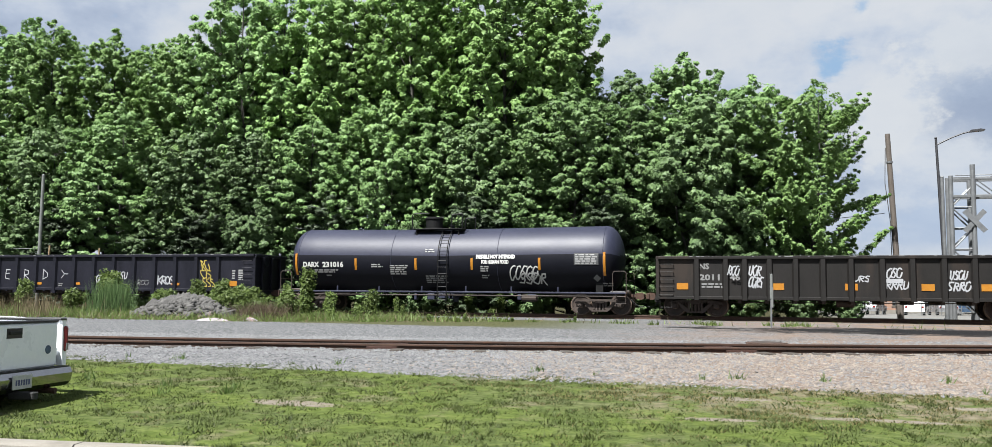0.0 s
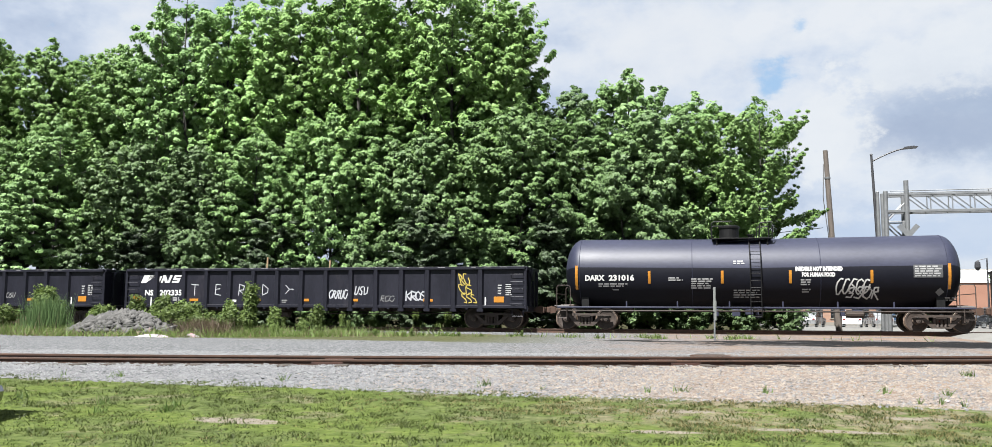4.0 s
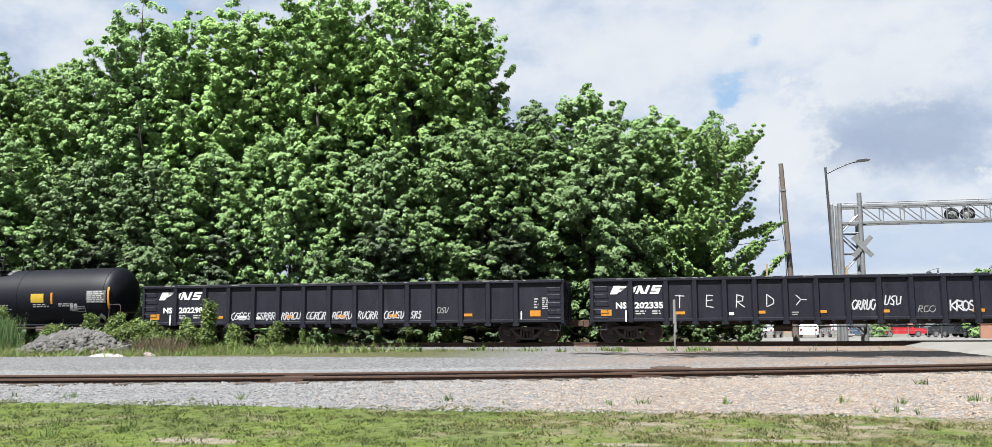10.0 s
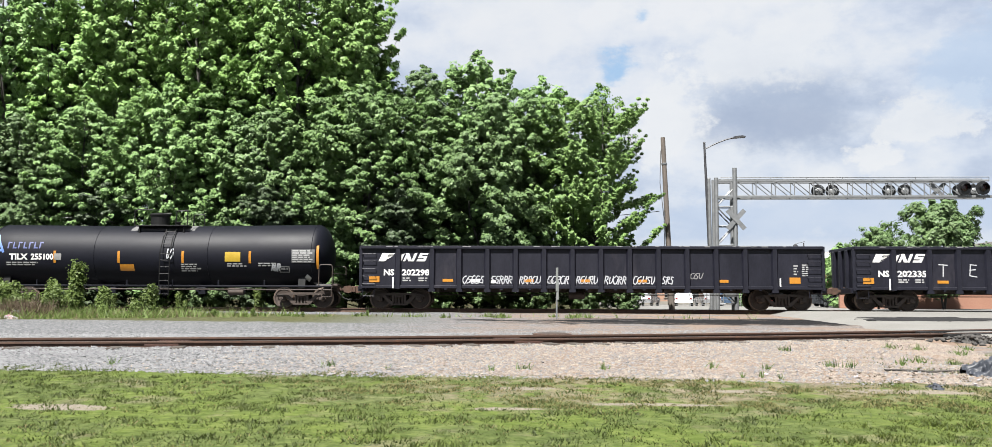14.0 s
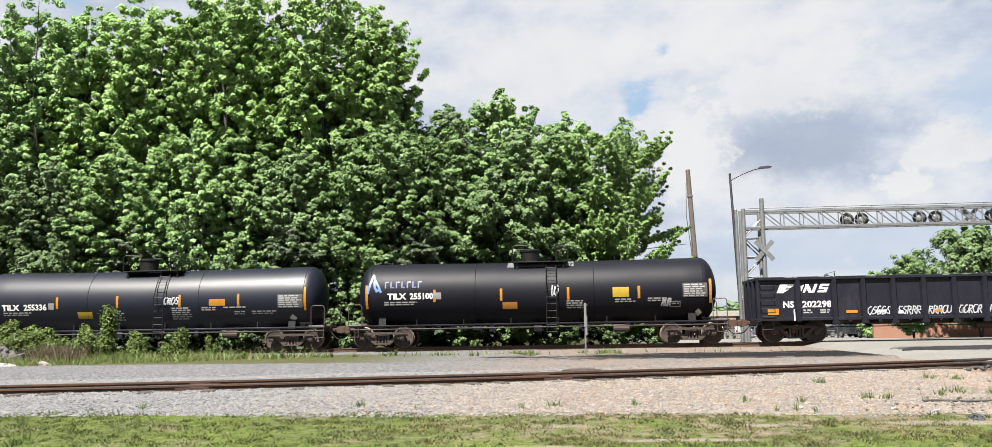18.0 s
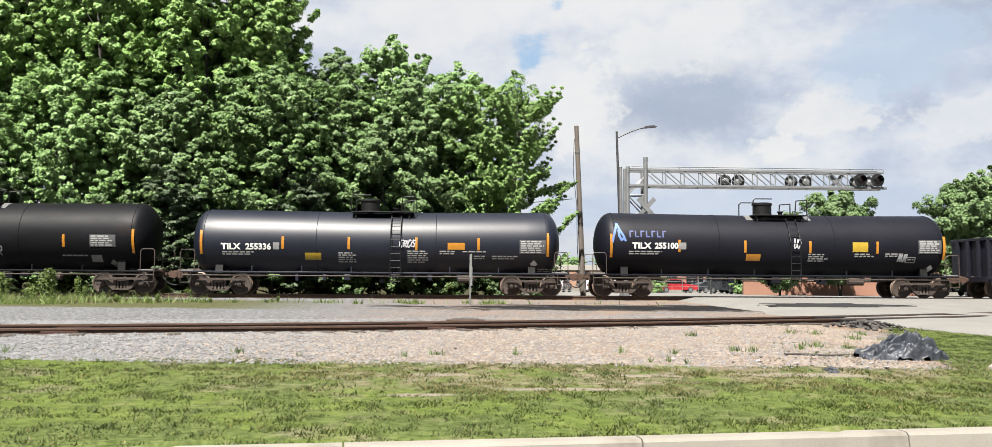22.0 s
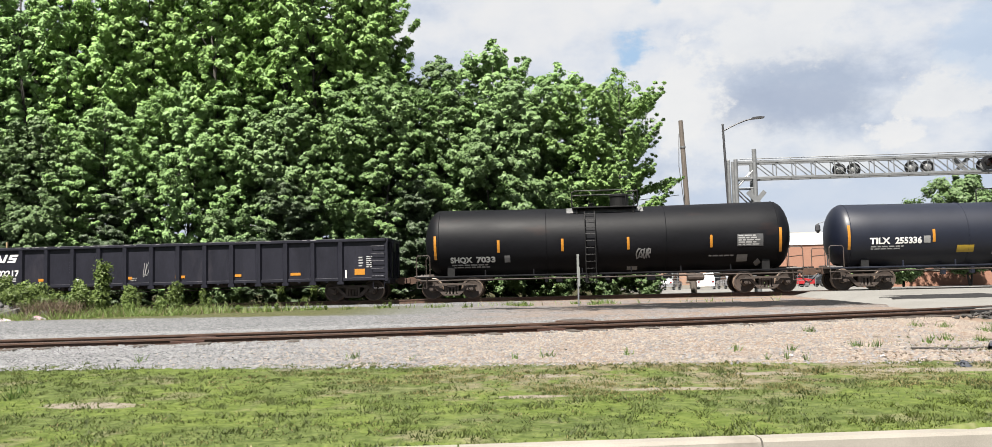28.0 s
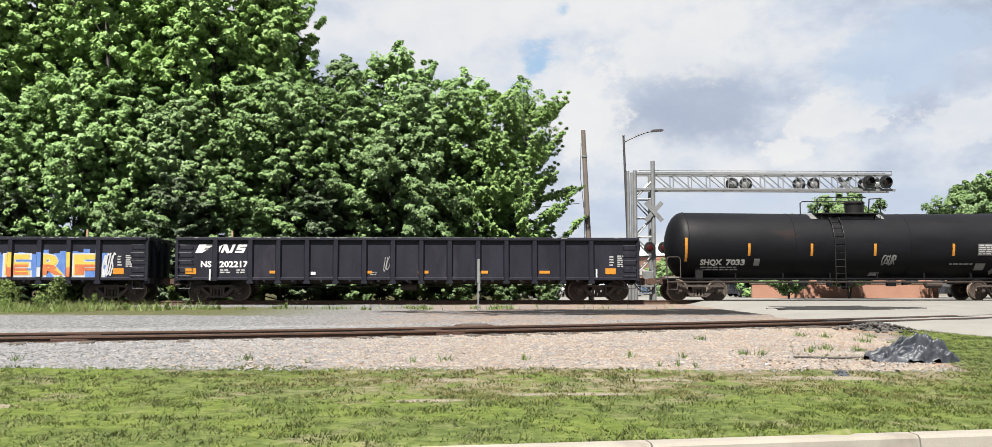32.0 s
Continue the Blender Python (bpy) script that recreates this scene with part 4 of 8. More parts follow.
LETTERS = {"T": [[(0, 1), (1, 0.95)], [(0.5, 1), (0.45, 0)]], "E": [[(0.9, 0.95), (0.2, 1), (0.1, 0.1), (0.9, 0)], [(0.1, 0.55), (0.8, 0.6)]], "R": [[(0.1, 0), (0.2, 1), (0.9, 0.85), (0.8, 0.5), (0.2, 0.45), (1.0, 0)]],
           "D": [[(0.1, 0), (0.15, 1), (0.9, 0.6), (0.85, 0.25), (0.1, 0)]], "K": [[(0.1, 0), (0.15, 1)], [(0.9, 0.9), (0.2, 0.5), (0.9, 0.05)]], "O": [[(0.5, 0), (0.1, 0.3), (0.15, 0.75), (0.5, 0.95), (0.85, 0.7), (0.85, 0.25), (0.5, 0)]], "S": [[(0.9, 0.85), (0.4, 0.95), (0.15, 0.7), (0.8, 0.35), (0.6, 0.02), (0.1, 0.1)]],
           "Y": [[(0, 0.9), (0.5, 0.55), (1.1, 0.55)], [(0.0, 0.15), (0.5, 0.55)]]}


def sprayed_word(car, text, x, z, step, size, y, w=0.04):
    for i, ch in enumerate(text):
        g = Geo()
        for line in LETTERS[ch]:
            stroke(g, [(x + i * step + a * size * 0.7, z + b * size) for a, b in line], w, y)
        part("graffiti_letter", g, SPRAY, car, "sprayed white letter")


def ladder_mesh(name, w, z0, z1, rungs, mat, off=0.09):
    """A side ladder in the x-z plane; y = 0 is the wall."""
    g = Geo()
    for i in range(rungs):
        z = z0 + (z1 - z0) * i / max(rungs - 1, 1)
        g.tube((0, -off, z), (w, -off, z), 0.013, n=6)
        g.box(-0.01, 0.02, -off - 0.01, 0.0, z - 0.012, z + 0.012)
        g.box(w - 0.02, w + 0.01, -off - 0.01, 0.0, z - 0.012, z + 0.012)
    return g.mesh(name, mat)


def emblem(car, x, z, y, h=0.36):
    """A slanted block with stripes and a slanted monogram shape beside it, in white."""
    sl = 0.45

    def shape(pts, k):
        part("emblem_piece", Geo().prism([(a, z + b) for a, b in pts], y - 0.006 - 0.0012 * k, y), WHITE, car, "white slanted emblem shape")

    def quad(a, b, z0, z1, k=0):
        shape([(a + sl * z0, z0), (b + sl * z0, z0), (b + sl * z1, z1), (a + sl * z1, z1)], k)

    quad(x, x + 0.30, 0, h)
    for k in range(6):
        z0 = h * (0.12 + k * 0.155)
        quad(x + 0.29, x + 0.36 + 0.05 * k, z0, z0 + h * 0.075, 1)
    a = x + 1.02
    shape([(a - 0.20, 0), (a - 0.02, 0), (a + 0.14, h * 0.94), (a - 0.10, h * 0.70)], 0)
    quad(a + 0.06, a + 0.16, 0, h * 0.8, 1)
    shape([(a + 0.17, h), (a + 0.33, h), (a + 0.46, 0), (a + 0.30, 0)], 2)
    quad(a + 0.42, a + 0.54, 0, h, 3)
    for k in range(3):
        z0 = h * (0.0, 0.38, 0.76)[k]
        quad(a + 0.66, a + 1.04, z0, z0 + h * 0.24)
    quad(a + 0.66, a + 0.78, h * 0.5, h * 0.9, 1)
    quad(a + 0.92, a + 1.04, h * 0.12, h * 0.5, 1)


def gondola(u, number, length, centres, top, bottom, ribs, paint, label, seed, new_style=True):
    half, W = length / 2, 1.50
    car = thing("gondola_car", label, "gondola car", group="freight train")
    X = lambda d: d - half                      # distance from the car's left end
    edges = [0.0] + list(ribs) + [length]
    for s in (-1, 1):
        y0, y1 = (-W, -W + 0.04) if s < 0 else (W - 0.04, W)
        for a, b in zip(edges, edges[1:]):
            part("side_panel", Geo().box(X(a) + 0.004, X(b) - 0.004, y0, y1, bottom, top - 0.10), paint, car)
        part("top_chord", Geo().bevel_box(-half, half, s * (W + 0.045) - 0.075, s * (W + 0.045) + 0.075, top - 0.14, top, 0.02), paint, car, "battered top chord")
        part("side_sill", Geo().bevel_box(-half, half, s * (W + 0.02) - 0.05, s * (W + 0.02) + 0.05, bottom - 0.07, bottom + 0.06, 0.012), paint, car)
    rib = Geo().prism([(-0.15, 0.0), (-0.085, -0.11), (0.085, -0.11), (0.15, 0.0)], 0, 1)
    rib.v = [(x, z, bottom - 0.10 + y * (top - 0.13 - bottom + 0.10)) for x, y, z in rib.v]
    rib_me = rib.mesh("rib", paint)
    tab_me = Geo().box(-0.14, 0.14, -0.11, 0.05, bottom - 0.22, bottom - 0.10).mesh("rib_foot", paint)
    for d in ribs:
        r = part("rib", rib_me, paint, car, at=pose(X(d), -W, 0))
        part("rib", rib_me, paint, car, at=pose(X(d), W, 0, 0, 0, 180))
        if new_style and 1.7 < d < length - 2.0:
            part("rib_foot", tab_me, paint, car, at=pose(X(d), -W, 0))
    for a, b in zip(ribs, ribs[1:]):
        if new_style and b - a < 1.4:
            m = X((a + b) / 2)
            part("drain_lug", Geo().box(m - 0.05, m + 0.05, -W - 0.06, -W, bottom - 0.13, bottom - 0.06), paint, car)
    for s in (-1, 1):
        e = s * half
        part("end_wall", Geo().box(min(e, e - s * 0.05), max(e, e - s * 0.05), -W + 0.04, W - 0.04, bottom, top - 0.1), paint, car)
        part("end_chord", Geo().bevel_box(e - 0.09, e + 0.09, -W, W, top - 0.14, top - 0.003, 0.02), paint, car)
        for y in (-0.85, 0.0, 0.85):
            part("end_post", Geo().bevel_box(min(e, e + s * 0.14), max(e, e + s * 0.14), y - 0.1, y + 0.1, bottom, top - 0.14, 0.02), paint, car)
        part("corner_post", Geo().bevel_box(e - 0.07, e + 0.07, -W - 0.06, -W + 0.1, bottom - 0.12, top - 0.13, 0.015), paint, car)
        part("end_sill", Geo().bevel_box(e - 0.12, e + 0.12, -W, W, bottom - 0.22, bottom + 0.02, 0.02), paint, car)
    rung = ladder_mesh("ladder_rung", 0.58, 0, 0.1, 1, paint)
    for k in range(5):
        for x in (-half + 0.08, half - 0.66):
            part("ladder_rung", rung, paint, car, at=pose(x, -W - 0.02, bottom + 0.12 + k * (top - 0.47 - bottom) / 4))
    stirrup = Geo().path([(0, 0, bottom - 0.02), (0, 0, bottom - 0.42), (0.5, 0, bottom - 0.42), (0.5, 0, bottom - 0.02)], 0.016)
    st_me = stirrup.mesh("stirrup", paint)
    part("stirrup", st_me, paint, car, at=pose(-half + 0.1, -W, 0))
    part("stirrup", st_me, paint, car, at=pose(half - 0.6, -W, 0))
    part("floor", Geo().box(-half + 0.02, half - 0.02, -W + 0.05, W - 0.05, bottom - 0.02, bottom + 0.10), paint, car)
    part("centre_sill", Geo().bevel_box(-half + 0.1, half - 0.1, -0.35, 0.35, 0.74, bottom - 0.03, 0.03), STEEL_DARK, car)
    for k in range(9):
        x = -half + 3.4 + k * (length - 6.8) / 8
        part("cross_bearer", Geo().box(x - 0.07, x + 0.07, -W + 0.1, W - 0.1, bottom - 0.22, bottom - 0.03), STEEL_DARK, car)
    rnd = random.Random(seed)
    part("brake_cylinder", Geo().lathe([(0.05, -0.4), (0.17, -0.38), (0.17, 0.3), (0.06, 0.36)], 14, "x", (rnd.uniform(-2, 2), -0.7, 0.62)), STEEL_DARK, car)
    part("brake_rod", Geo().tube((-half + 3, -0.5, 0.62), (half - 3, -0.5, 0.66), 0.02), STEEL_DARK, car)
    wheel = Geo().lathe([(0.24, -0.02), (0.28, 0.0), (0.24, 0.02)], 18, "x", (half + 0.2, -0.75, top - 0.35))
    for k in range(4):
        a = k * math.pi / 4
        wheel.tube((half + 0.2, -0.75 - 0.25 * math.cos(a), top - 0.35 - 0.25 * math.sin(a)), (half + 0.2, -0.75 + 0.25 * math.cos(a), top - 0.35 + 0.25 * math.sin(a)), 0.012, n=5)
    wheel.tube((half - 0.02, -0.75, top - 0.35), (half + 0.22, -0.75, top - 0.35), 0.03)
    part("brake_wheel", wheel, paint, car, "hand brake wheel on the end wall")
    ends(car, half)
    for s in (-1, 1):
        bogie(car, s * centres / 2)
    # scuffs of paler paint along the top edge
    g = Geo()
    for k in range(26):
        x, w = rnd.uniform(-half + 0.5, half - 1.0), rnd.uniform(0.05, 0.35)
        g.box(x, x + w, -W - 0.126, -W - 0.119, top - rnd.uniform(0.03, 0.05), top - 0.012)
    tagged(part("scuffing", g, GREY_MARK, car, "pale scuffs along the top edge"), kind="stuff")
    TRAIN.append((car, u))
    return car, X, -W - 0.006


def black_gondola(u, number, seed, reflectors=(0.6, 3.7, 7.0, 9.45, 11.9, 15.5, 18.8), label="black steel gondola car with white lettering, open on top"):
    ribs = [1.65, 3.15] + [4.35 + 1.235 * i for i in range(11)] + [17.95]
    car, X, y = gondola(u, number, 20.0, 16.74, 2.76, 0.97, ribs, BLACK_CAR, label, seed)
    emblem(car, X(0.78), 2.08, y)
    word(car, "NS", X(1.02), 1.47, 0.36, y, width=0.46)
    word(car, number, X(1.82), 1.47, 0.36, y, width=1.22)
    bars(car, X(1.85), X(2.3), 1.37, 2, seed + 1, y, h=0.06, gap=0.1)
    bars(car, X(2.55), X(2.95), 1.37, 2, seed + 2, y, h=0.06, gap=0.1)
    for k, d in enumerate(reflectors):
        big = k in (0, len(reflectors) - 1)
        plate(car, "reflector", X(d) - 0.23, X(d) + 0.23, 1.16 if big else 1.19, 1.42 if big else 1.31, ORANGE, y, "orange reflector plate")
    plate(car, "clearance_mark", X(1.42), X(1.48), 0.9, 1.38, WHITE, y - 0.11, "white stripe")
    plate(car, "clearance_mark", X(18.15), X(18.21), 0.9, 1.38, WHITE, y, "white stripe")
    bars(car, X(18.75), X(18.95), 1.95, 4, seed + 3, y, h=0.06, gap=0.12)
    bars(car, X(19.1), X(19.4), 1.98, 6, seed + 4, y, h=0.05, gap=0.09)
    plate(car, "white_tag", X(5.75), X(5.95), 1.14, 1.26, WHITE, y, "small white tag")
    bars(car, X(8.3), X(8.6), 1.26, 2, seed + 5, y, GREY_MARK, h=0.05, gap=0.09)
    return car, X, y


def build_train():
    # the cars in the order of passing, by the place of their middle at 13 s
    ribs = [1.65, 2.85, 3.62, 4.62, 5.66, 6.72, 7.80, 8.98, 10.1, 11.25, 12.35, 13.45, 14.3]
    car, X, y = gondola(56.75, "201146", 15.7, 12.6, 2.57, 0.80, ribs, BROWN_CAR, "weathered brown-black gondola car with patchy numbers and graffiti", 11, False)
    word(car, "NS", X(1.75), 2.02, 0.34, y, GREY_MARK, 0.012, 0.42)
    word(car, "2011", X(1.75), 1.55, 0.34, y, GREY_MARK, 0.012, 0.85)
    word(car, "46", X(3.02), 1.55, 0.34, y - 0.112, GREY_MARK, 0.012, 0.42)
    bars(car, X(1.85), X(2.8), 1.42, 2, 12, y, GREY_MARK, 0.08, 0.12)
    for d in (1.05, 4.95, 7.8, 10.65, 12.8):
        plate(car, "reflector", X(d) - 0.24, X(d) + 0.24, 1.15, 1.42, ORANGE, y, "orange reflector plate")
    scrawl(car, X(2.95), X(3.4), 1.75, 2.15, 3, 13, y - 0.12, w=0.045)
    scrawl(car, X(3.8), X(4.35), 1.25, 1.7, 4, 14, y, w=0.055)
    scrawl(car, X(3.8), X(4.3), 1.75, 2.15, 3, 18, y, w=0.055)
    scrawl(car, X(7.9), X(8.5), 1.5, 1.75, 3, 15, y, w=0.045)
    scrawl(car, X(9.1), X(9.95), 1.2, 1.55, 4, 16, y, w=0.055)
    scrawl(car, X(9.15), X(9.7), 1.65, 2.05, 3, 19, y, w=0.055)
    scrawl(car, X(11.35), X(12.2), 1.15, 1.5, 4, 17, y, w=0.06)
    scrawl(car, X(11.45), X(12.1), 1.6, 1.95, 4, 20, y, w=0.055)
    plate(car, "paint_patch", X(9.1), X(9.75), 1.45, 1.62, SPRAY, y, "rolled white paint patch")

    car, X, y = black_gondola(19.24, "202335", 31)
    sprayed_word(car, "TERDY", X(3.55), 1.47, 1.235, 0.52, y - 0.004)
    scrawl(car, X(10.7), X(11.6), 1.33, 1.72, 5, 32, y, w=0.055)
    scrawl(car, X(11.95), X(12.6), 1.48, 1.88, 3, 33, y, w=0.05)
    scrawl(car, X(13.2), X(13.9), 1.2, 1.45, 3, 34, y, GREY_MARK, 0.03)
    sprayed_word(car, "KROS", X(14.42), 1.24, 0.235, 0.42, y - 0.004, 0.06)
    scrawl(car, X(16.95), X(17.4), 1.95, 2.45, 2, 36, y, SPRAY_YELLOW, 0.045, slant=-0.2)
    scrawl(car, X(16.95), X(17.6), 1.55, 1.95, 2, 37, y, SPRAY_YELLOW, 0.04, slant=-0.2)
    scrawl(car, X(17.1), X(17.75), 1.12, 1.55, 3, 38, y, SPRAY_YELLOW, 0.04, slant=-0.2)
    for d in (7.2, 10.4):
        part("stake", Geo().box(X(d), X(d) + 0.07, -1.3, -1.23, 2.4, 3.15, pose(0, 0, 0, 0, 3, 0)), YELLOW_WOOD, car, "wooden stake sticking up")

    car, X, y = black_gondola(-2.05, "202298", 41, reflectors=(0.6, 3.85, 15.75, 18.8))
    for k in range(8):
        x = 4.5 + k * 1.235
        scrawl(car, X(x), X(x + (0.95 if k < 7 else 0.5)), 1.12, 1.45, 5 if k < 7 else 3, 43 + k, y, w=0.045)
    for k, d in enumerate((5.05, 7.4, 9.85, 12.3)):
        plate(car, "reflector", X(d) - 0.2, X(d) + 0.2, 1.19, 1.31, ORANGE if k else WHITE, y + 0.004, "half-painted reflector plate")
    scrawl(car, X(14.2), X(14.9), 1.35, 1.6, 4, 52, y, GREY_MARK, 0.035)

    car, X, y = black_gondola(-76.87, "202217", 61, reflectors=(0.6, 4.2, 8.15, 10.6, 13.2, 15.9, 18.8))
    scrawl(car, X(8.9), X(9.15), 1.3, 1.9, 2, 62, y, GREY_MARK, 0.03)
    part("stake", Geo().box(X(2.25), X(2.32), -1.3, -1.23, 2.4, 3.05), YELLOW_WOOD, car, "wooden stake sticking up")

    car, X, y = black_gondola(-98.15, "202440", 71, reflectors=(0.6, 18.8), label="black gondola car with large painted graffiti letters")
    g = Geo()
    rnd = random.Random(7)
    for k in range(24):
        a, b = 12.3 + k * 0.25, rnd.uniform(0.35, 0.6)
        g.box(X(a), X(a) + 0.27, y - 0.004 - 0.001 * (k % 2), y, 1.02, 1.65 + b)
    part("graffiti_ground", g, SPRAY_BLUE, car, "blue sprayed ground with jagged rim")
    for k, (ch, mat) in enumerate((("S", SPRAY_RED), ("E", SPRAY_RED), ("R", SPRAY_RED), ("F", SPRAY_RED))):
        x = 12.45 + k * 1.45
        word(car, ch, X(x), 1.12, 1.25, y - 0.010, SPRAY, 0.09, 1.25, "graffiti_letter_rim")
        word(car, ch, X(x) + 0.10, 1.17, 1.15, y - 0.016, SPRAY_YELLOW, 0.05, 1.05, "graffiti_letter")
        word(car, ch, X(x) + 0.16, 1.17, 0.55, y - 0.020, mat, 0.03, 0.92, "graffiti_letter_shade")
    for k in range(6):
        d = 4.35 + 1.235 * (k + 5)
        if 12.2 < d < 17.9:
            plate(car, "rib_paint", X(d) - 0.08, X(d) + 0.08, 1.45, 2.1, SPRAY_YELLOW if k % 2 else SPRAY_BLUE, y - 0.106, "sprayed paint on the rib")
            plate(car, "rib_paint", X(d) - 0.08, X(d) + 0.08, 1.05, 1.45, SPRAY_RED if k % 2 else SPRAY, y - 0.106, "sprayed paint on the rib")
    scrawl(car, X(18.1), X(18.6), 1.05, 2.05, 4, 77, y - 0.01, SPRAY, 0.06)
    part("stake", Geo().box(X(17.3), X(17.38), -1.3, -1.23, 2.4, 3.1), YELLOW_WOOD, car, "wooden stake sticking up")

    tank(39.08, 16.4, 14.45, 1.53, 2.50, TANK_SKY_SHEEN, "satin black tank car with white stencils and graffiti", 81, 0.0, -1.0, dull=False,
         marks=lambda car, P, T, B, S: (
             T("DARX", -7.48, 2.12, 0.33, 0.85), T("231016", -6.45, 2.12, 0.33, 1.1), B(-6.9, -5.6, 2.0, 2, 1), B(-6.3, -5.9, 1.75, 1, 2),
             T("INEDIBLE NOT INTENDED", 1.3, 2.50, 0.23, 1.85), T("FOR HUMAN FOOD", 1.55, 2.26, 0.23, 1.3),
             B(-3.9, -3.3, 2.25, 2, 3), B(-2.95, -2.0, 2.2, 5, 4), B(-1.2, -0.7, 2.95, 2, 5), B(-1.2, -0.1, 1.72, 4, 6), B(1.5, 1.95, 2.15, 3, 7), B(1.55, 1.9, 1.75, 2, 8), B(4.0, 4.3, 1.75, 1, 9),
             S(2.9, 4.2, 1.55, 2.15, 5, 5, WHITE), S(3.3, 4.6, 1.35, 1.85, 4, 12, WHITE))
         , strips=((-7.86, 1), (-4.71, 0), (-1.66, 0), (1.09, 0), (4.27, 0), (7.2, 1)), panel=(5.85, 6.95, 2.2, 2.72), diamond=(6.85, 1.62, GREY_MARK), shift=0.3)
    tank(-21.6, 16.0, 13.6, 1.42, 2.37, TANK_BLACK, "satin black tank car with a blue emblem and orange placards", 91, 0.75, -0.2, dull=False,
         marks=lambda car, P, T, B, S: (
             T("TILX", -6.5, 2.13, 0.36, 0.85), T("255100", -5.5, 2.13, 0.36, 1.05), B(-6.65, -5.0, 2.02, 2, 1), P(-4.42, -4.1, 2.1, 2.4, GREY_MARK),
             P(3.4, 4.1, 2.05, 2.48, YELLOW), B(3.5, 4.4, 1.98, 2, 2), P(-1.4, -0.75, 1.62, 1.92, ORANGE), B(1.4, 2.3, 1.95, 4, 3), B(4.9, 5.9, 2.0, 2, 4), P(5.85, 6.3, 1.58, 1.61, PRINT), P(5.85, 6.3, 1.81, 1.84, PRINT), P(5.85, 5.88, 1.615, 1.805, PRINT), P(6.27, 6.3, 1.615, 1.805, PRINT), B(5.92, 6.23, 1.76, 1, 9), S(5.5, 5.9, 1.65, 1.95, 3, 5), S(0.75, 1.05, 2.2, 2.6, 2, 6))
         , strips=((-7.43, 1), (-4.4, 0), (-1.45, 0), (1.48, 0), (4.53, 0), (7.58, 1)), panel=(6.4, 7.45, 2.0, 2.6), diamond=(7.07, 1.34, WHITE), emblem_at=-7.4, shift=0.0)
    tank(-39.35, 16.3, 13.65, 1.42, 2.34, TANK_GLOSS, "shiny black tank car with orange placards", 101, 0.85, -0.4, dull=False,
         marks=lambda car, P, T, B, S: (
             T("TILX", -6.45, 1.95, 0.36, 0.85), T("255336", -5.4, 1.95, 0.36, 1.1), B(-6.4, -5.0, 1.86, 2, 1), P(-4.22, -3.95, 1.95, 2.25, GREY_MARK),
             P(-2.85, -2.15, 1.52, 1.82, YELLOW), B(-1.4, -0.6, 1.85, 5, 2), S(1.25, 1.95, 2.1, 2.4, 4, 3), B(1.6, 2.6, 1.95, 6, 4), P(3.35, 4.1, 2.0, 2.3, ORANGE), B(3.0, 3.8, 1.95, 2, 5), B(4.0, 5.1, 1.95, 1, 6), B(4.5, 5.0, 1.75, 2, 7), B(5.3, 6.5, 1.75, 2, 8))
         , strips=((-7.3, 1), (-3.8, 0), (-0.95, 0), (1.98, 0), (4.7, 0), (7.75, 1)), panel=(6.5, 7.65, 1.85, 2.45), diamond=(7.15, 1.40, WHITE), shift=-0.24)
    tank(-57.2, 16.2, 13.7, 1.50, 2.50, TANK_WORN, "dull black tank car with rusty stains on top", 111, -0.68, 0.7, dull=True,
         marks=lambda car, P, T, B, S: (
             T("SHQX", -6.85, 1.58, 0.33, 0.98), T("7033", -5.7, 1.58, 0.33, 0.85), B(-6.8, -4.9, 1.5, 2, 1), P(-4.45, -4.2, 1.55, 1.85, GREY_MARK),
             S(1.3, 1.9, 1.6, 2.0, 4, 2, GREY_MARK), B(4.4, 5.6, 1.65, 1, 3), P(5.6, 6.05, 1.35, 1.65, GREY_MARK), P(0.9, 1.35, 1.1, 1.25, GREY_MARK))
         , strips=((-7.5, 1), (-4.7, 0), (-1.9, 0), (0.95, 0), (4.5, 0), (7.43, 1)), panel=(5.6, 6.7, 2.0, 2.52), diamond=(6.5, 1.3, GREY_MARK), shift=0.0)


YELLOW_WOOD = material("raw_wood_stake", (0.1374, 0.09425, 0.04711), (0.1963, 0.1414, 0.0785), 0.8, 0, 5, 40, 0.1)


